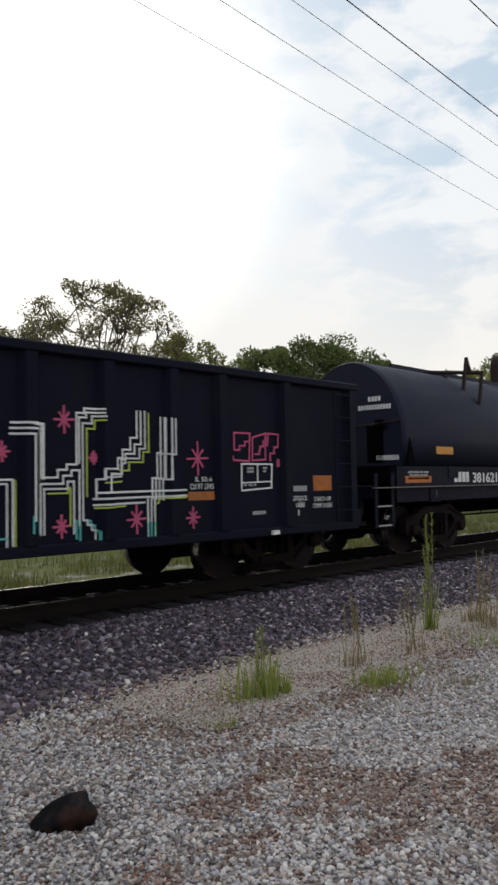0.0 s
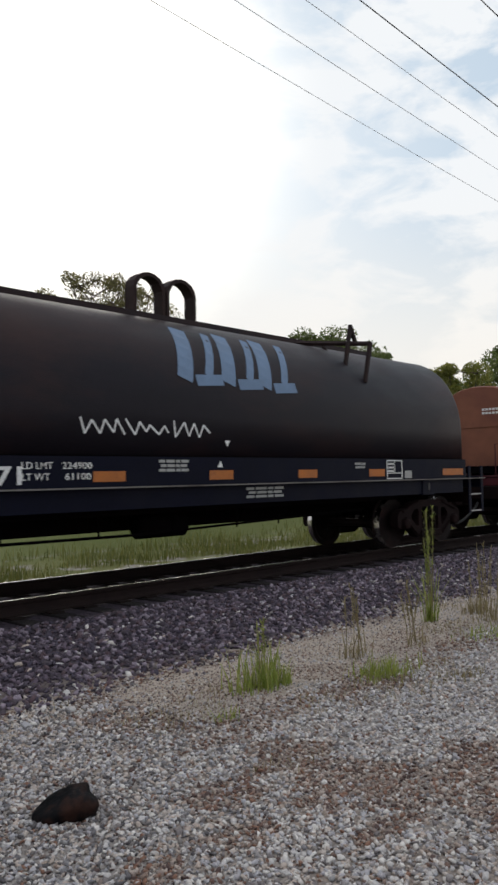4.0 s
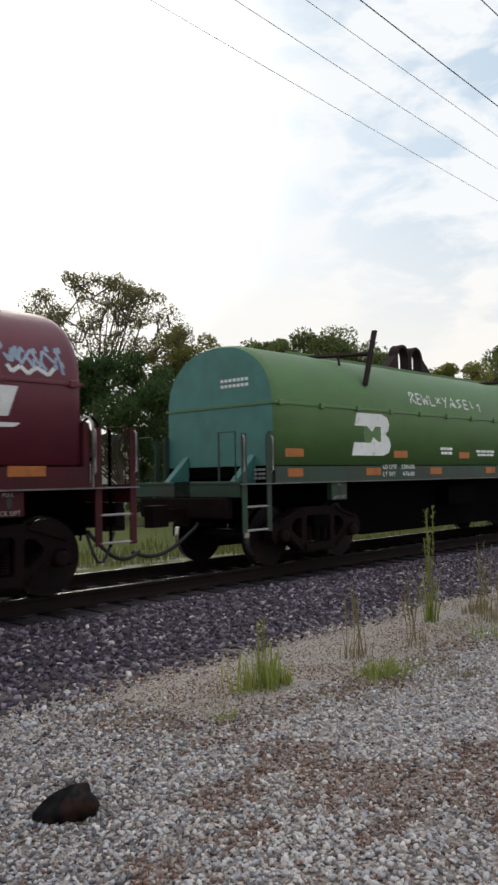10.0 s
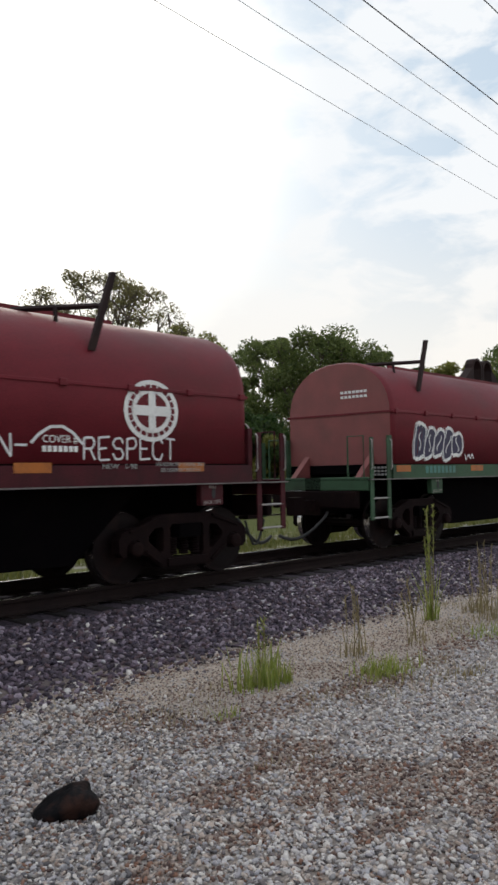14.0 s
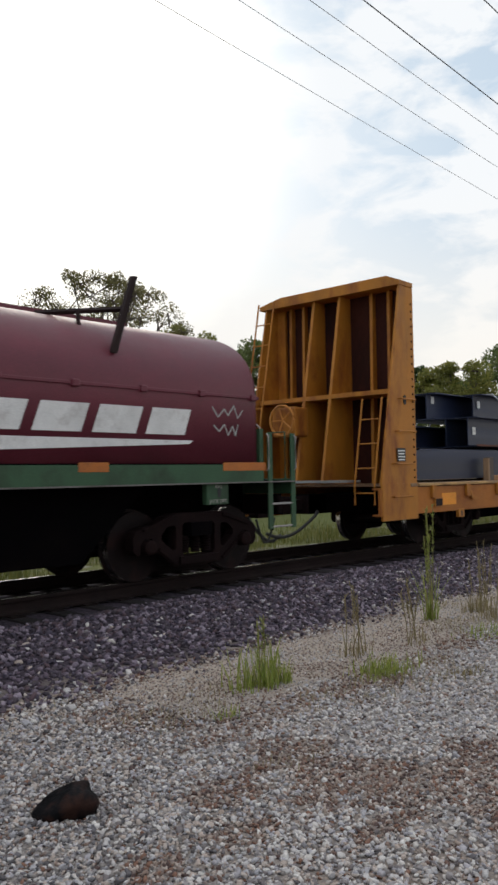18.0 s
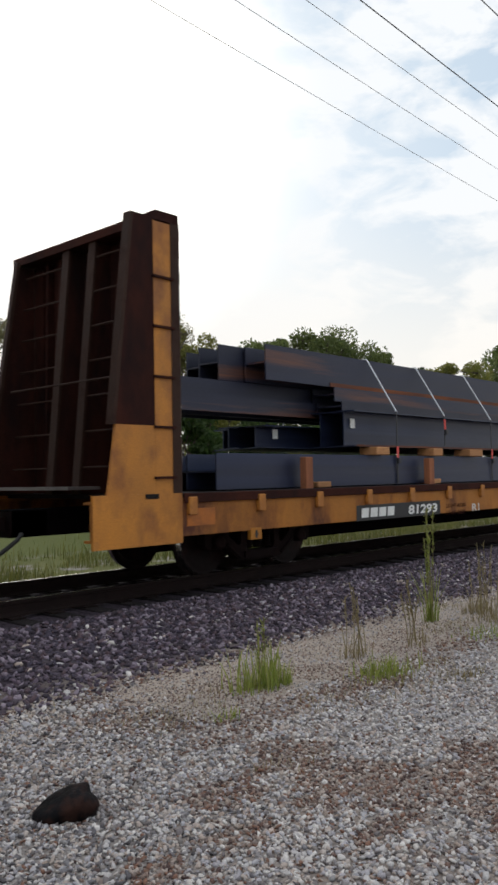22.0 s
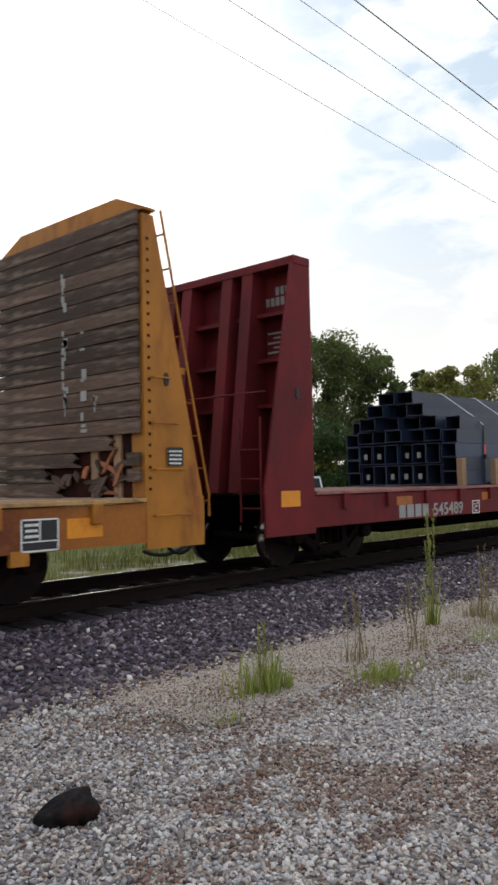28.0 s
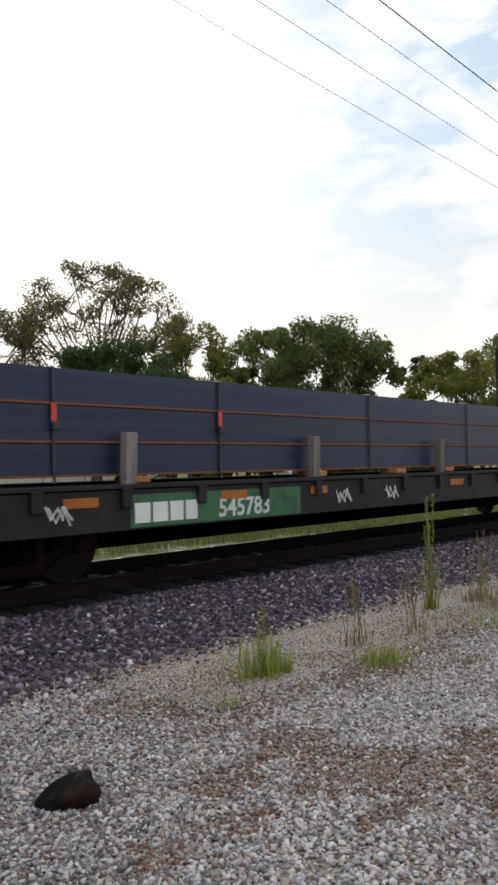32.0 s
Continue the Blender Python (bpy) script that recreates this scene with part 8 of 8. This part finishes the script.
def make_building():
    g = ground_height(25, 41)
    b = thing("building", "low cream-sided building with a dark roof and clerestory windows", "building", at=(0, 41, g))
    top = 3.75 - g
    part("wall", box(BM(), -12, 37.3, 0, 14, -0.2, top), M["wall"], b, "cream ribbed siding")
    rib = mesh_of(box(BM(), -0.03, 0.03, -0.03, 0.0, 0.0, top - 0.05), "siding_rib", M["wall"])
    for i in range(60):
        part("siding_rib", rib, None, b, at=pose(2.0 + i * 0.59, 0, 0))
    part("roof", box(BM(), -12.3, 37.6, -0.5, 14.3, top, top + 0.45), M["darkroof"], b)
    part("clerestory", box(BM(), -12, 27, 3.0, 11, top + 0.45, top + 1.65), M["wall"], b)
    part("roof", box(BM(), -12.3, 27.4, 2.4, 11.4, top + 1.65, top + 1.85), M["darkroof"], b)
    for i in range(13):
        w = part("window", box(BM(), 2.0 + i * 1.9, 3.35 + i * 1.9, 2.93, 3.0, top + 0.75, top + 1.45), M["glass"], b, "dark clerestory window")
        part("window_sill", box(BM(), 1.95 + i * 1.9, 3.4 + i * 1.9, 2.86, 2.99, top + 0.68, top + 0.745), M["wall"], w)
    part("wall_lamp", bevelled(box(BM(), 23.4, 23.75, -0.25, 0.0, top - 0.75, top - 0.5), 0.03), M["plate"], b, "small dark wall lamp")
    return b


make_building()


def make_pickup(x, y):
    g = ground_height(x, y)
    car = thing("pickup_truck", "white pickup truck parked by the building", "pickup", at=(x, y, g))
    car.rotation_euler.z = radians(-40)
    body = BM()
    prism(body, [(-1.0, 0.45), (1.0, 0.45), (1.0, 1.15), (0.92, 1.2), (-0.92, 1.2), (-1.0, 1.15)], 0.0, 5.2)
    part("body", clean(body), M["whitepaint"], car)
    part("cab", clean(prism(BM(), [(-0.9, 1.2), (0.9, 1.2), (0.75, 1.95), (-0.75, 1.95)], 1.5, 3.4)), M["whitepaint"], car)
    part("windshield", clean(prism(BM(), [(-0.80, 1.25), (0.80, 1.25), (0.68, 1.85), (-0.68, 1.85)], 1.47, 1.5)), M["glass"], car)
    part("grille", box(BM(), -0.7, 0.7, -0.03, 0.0, 0.72, 1.0), M["plate"], car)
    part("bumper", bevelled(box(BM(), -1.0, 1.0, -0.15, 0.0, 0.45, 0.66), 0.03), M["fence"], car)
    for sx in (-1, 1):
        part("headlight", box(BM(), sx * 0.85 - 0.14, sx * 0.85 + 0.14, -0.02, 0.0, 0.78, 0.98), M["fence"], car)
        for yy in (0.95, 4.1):
            w = part("wheel", clean(lathe(BM(), [(-0.12, 0.2), (-0.12, 0.37), (0.12, 0.37), (0.12, 0.2)], 20)), M["hose"], car, at=pose(sx * 0.88, yy, 0.37, 0, 0, 90))
    return car


make_pickup(32.6, 25.6)


def make_fence():
    f = thing("fence", "grey steel fence posts, rails and gate by the building", "fence", at=(0, 33, ground_height(20, 33)))
    post = mesh_of(tube(BM(), [(0, 0, -0.2), (0, 0, 1.9)], 0.04, 8), "fence_post", M["fence"])
    for i in range(11):
        part("fence_post", post, None, f, at=pose(12 + i * 2.4, 0, 0))
    for z in (0.95, 1.85):
        part("fence_rail", tube(BM(), [(12, 0, z), (36, 0, z)], 0.025, 6), M["fence"], f)
    part("sign", box(BM(), 29.3, 29.9, -0.06, -0.045, 1.2, 1.75), M["white"], f, "small white notice board")


make_fence()


def make_wires():
    """A utility line beyond the track: two poles with cross-arms, and five wires."""
    k = 1.7
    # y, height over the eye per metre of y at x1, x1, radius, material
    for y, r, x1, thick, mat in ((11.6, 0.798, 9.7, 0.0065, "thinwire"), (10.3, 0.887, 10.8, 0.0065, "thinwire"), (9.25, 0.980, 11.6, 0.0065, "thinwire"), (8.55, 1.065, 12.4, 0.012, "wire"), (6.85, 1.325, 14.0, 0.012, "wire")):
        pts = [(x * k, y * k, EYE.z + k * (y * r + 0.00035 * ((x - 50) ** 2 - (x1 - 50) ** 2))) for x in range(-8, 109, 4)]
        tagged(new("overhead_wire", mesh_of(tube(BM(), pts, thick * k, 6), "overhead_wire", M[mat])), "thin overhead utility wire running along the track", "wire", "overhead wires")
    for x in (-8 * k, 108 * k):
        z = EYE.z + k * (9 + 0.00035 * (58 ** 2 - 39 ** 2))
        p = thing("utility_pole", "tall weathered wooden utility pole with a cross-arm", "utility pole", "utility poles", at=(x, 15.6, ground_height(x, 15.6)))
        bm = BM()
        cone(bm, (0, 0, -0.5), (0, 0, z + 2.0), 0.2, 0.14, 12)
        part("pole", bm, M["bark"], p)
        part("cross_arm", box(BM(), -0.07, 0.07, -4.2, 4.4, z + 0.55, z + 0.72), M["bark"], p)
    return None


make_wires()


def make_rock():
    bm = BM()
    bmesh.ops.create_icosphere(bm, subdivisions=4, radius=1)
    for v in bm.verts:
        k = 1 + 0.22 * noise.noise(v.co * 1.1 + Vector((4, 2, 1))) + 0.06 * noise.noise(v.co * 3)
        v.co = Vector((v.co.x * (0.158 if v.co.x > 0 else 0.172), v.co.y * 0.12, v.co.z * (0.100 + 0.02 * v.co.x))) * k
        v.co.z += 0.25 * v.co.x
    ob = tagged(new("rock", mesh_of(bm, "rock", M["rock"], True)), "smooth black rock lying on the pale gravel", "rock")
    ob.matrix_world = pose(2.42, 3.50, GROUND + 0.055, 0, 0, -48)


make_rock()


def blades(name, label, mat, spots, seed, spread=0.05, category="grass", kind="stuff", parent=None):
    """Tapering bent blades: (x, y, height, width) for each."""
    rng = np.random.default_rng(seed)
    verts, faces = [], []
    for x, y, h, w in spots:
        z = ground_height(x, y) - 0.01
        a = rng.uniform(0, 2 * math.pi)
        dx, dy = math.cos(a), math.sin(a)
        bend = rng.uniform(0.05, 0.75) * h
        n = len(verts)
        for f in (0, 0.4, 0.75):
            ww = w * (1 - 0.6 * f)
            verts += [(x - dy * ww + dx * bend * f * f, y + dx * ww + dy * bend * f * f, z + h * f), (x + dy * ww + dx * bend * f * f, y - dx * ww + dy * bend * f * f, z + h * f)]
        verts.append((x + dx * bend, y + dy * bend, z + h))
        faces += [(n, n + 1, n + 3, n + 2), (n + 2, n + 3, n + 5, n + 4), (n + 4, n + 5, n + 6)]
    me = bpy.data.meshes.new(name)
    me.from_pydata(verts, [], faces)
    me.materials.append(mat)
    ob = new(name, me)
    if parent:
        ob.parent = parent
        return ob
    return tagged(ob, label, category, kind=kind)


def make_grass():
    rng = np.random.default_rng(21)
    far = []
    while len(far) < 16000:
        x, y = rng.uniform(3, 48), 12.6 + abs(rng.normal(0, 2.6))
        k = noise.noise((x * 0.35, y * 0.5, 2.0))
        if k > -0.12 and y < 24:
            far.append((x, y, rng.uniform(0.12, 0.5) * (0.6 + k), rng.uniform(0.006, 0.014)))
    blades("trackside_grass", "rough yellow-green grass beyond the track", M["grass"], far, 3)
    sparse = []
    while len(sparse) < 1500:
        x, y = rng.uniform(3.5, 13), rng.uniform(3.0, 5.7)
        if noise.noise((x * 0.8, y * 1.5, 5.0)) > 0.18 and in_wedge(x, y):
            sparse.append((x, y, rng.uniform(0.03, 0.10), rng.uniform(0.002, 0.004)))
    blades("sparse_grass", "thin dry grass sprouting from the gravel", M["dry"], sparse, 4)


make_grass()


def make_weed(x, y, n, h, r, label, leafy, stalks, seed, mat="weed"):
    rng = np.random.default_rng(seed)
    w = thing("weed", label, "weed", "weeds on the gravel", at=(0, 0, 0))
    sp = [(x + rng.normal(0, r), y + rng.normal(0, r * 0.6), h * rng.uniform(0.2, 1.0) ** 1.4, rng.uniform(0.003, 0.0075)) for _ in range(n)]
    blades("leaves", "", M[mat], sp, seed + 1, parent=w)
    if stalks:
        bm = BM()
        tips = []
        for i in range(stalks):
            px, py = x + rng.normal(0, r), y + rng.normal(0, r * 0.5)
            hh = leafy * rng.uniform(0.65, 1.0)
            z = ground_height(px, py)
            q = (px + rng.normal(0, 0.05), py + rng.normal(0, 0.05), z + hh)
            tube(bm, [(px, py, z), ((px + q[0]) / 2 + 0.015, (py + q[1]) / 2, z + hh * 0.55), q], 0.004, 5)
            tips.append((px, py, z, hh, q))
        part("stalk", bm, M["dry"], w)
        bm = BM()
        for px, py, z, hh, q in tips:
            for k in range(80 if leafy > 1 else 26):
                f = rng.uniform(0.45, 1.0)
                c = Vector((px, py, z)).lerp(Vector(q), f)
                d = Vector(rng.normal(0, 1, 3)).normalized()
                s = d.cross(Vector((0, 0, 1))).normalized() * 0.008
                e = c + d * rng.uniform(0.02, 0.075) + Vector((0, 0, 0.02))
                bm.faces.new([bm.verts.new(c + s), bm.verts.new(c - s), bm.verts.new(e)])
        part("foliage", bm, M[mat], w)
    return w


make_weed(4.90, 4.42, 210, 0.40, 0.12, "sparse green weed clump on the gravel", 0.6, 3, 31)
make_weed(5.08, 4.32, 45, 0.26, 0.05, "short green weed clump on the gravel", 0, 0, 32)
make_weed(5.85, 3.88, 260, 0.20, 0.16, "low bright green grass tuft on the gravel", 0, 0, 33)
make_weed(4.1, 4.05, 40, 0.14, 0.07, "small sparse grass tuft on the gravel", 0, 0, 40)
make_weed(9.3, 4.75, 90, 0.45, 0.14, "leafy dry weed at the ballast edge", 0.9, 6, 41, "dry")
make_weed(8.35, 4.86, 70, 0.70, 0.06, "tall thin weed with green seed heads", 1.42, 5, 34)
make_weed(6.3, 4.45, 40, 0.35, 0.10, "thin dry weed stalks on the gravel", 0.75, 5, 35, "dry")
make_weed(7.1, 4.30, 30, 0.30, 0.12, "thin dry weed stalks on the gravel", 0.65, 5, 36, "dry")
make_weed(8.9, 4.35, 50, 0.40, 0.15, "thin dry weed stalks on the gravel", 0.8, 6, 37, "dry")
make_weed(7.9, 3.95, 120, 0.14, 0.22, "low green grass tuft on the gravel", 0, 0, 38)
make_weed(6.3, 3.30, 90, 0.10, 0.12, "low dry grass tuft on the gravel", 0, 0, 39, "dry")

# ---- the train rolls by ----
SPEEDS = ((0, 6.97), (6.2, 7.215), (8.8, 7.41), (12, 7.47), (16, 7.5), (19, 7.5), (23, 7.53), (28, 7.5), (32, 7.5))


def rolled(t):
    """Metres that the train has gone by after t seconds."""
    s = 0.0
    for (t0, v0), (t1, v1) in zip(SPEEDS, SPEEDS[1:]):
        if t <= t0:
            break
        e = min(t, t1)
        v = v0 + (v1 - v0) * (e - t0) / (t1 - t0)
        s += (v0 + v) / 2 * (e - t0)
    return s


def motions():
    for car, x in CARS + LOADS:
        walk(car, [(float(t), pose(x - rolled(t), MID, 0)) for t in range(33)])
    home = {car: x for car, x in CARS}
    for w, dx, car in WHEELS:
        # rolling is keyed closely while the car is near
        rows = [(0.0, 0.0)]
        for i in range(1, 480):
            t = i / 15
            if -22 < home[car] - rolled(t) < 55:
                rows.append((t, rolled(t)))
        rows.append((SECONDS, rows[-1][1] + 0.2))
        first = rows[1][1] if len(rows) > 2 else 0
        last = len(rows) - 1
        walk(w, [(t, Matrix.Translation((dx, 0, 0.457)) @ Matrix.Rotation(-(max(r, first) if i else first - 0.2) / 0.457, 4, 'Y')) for i, (t, r) in enumerate(rows)])


motions()
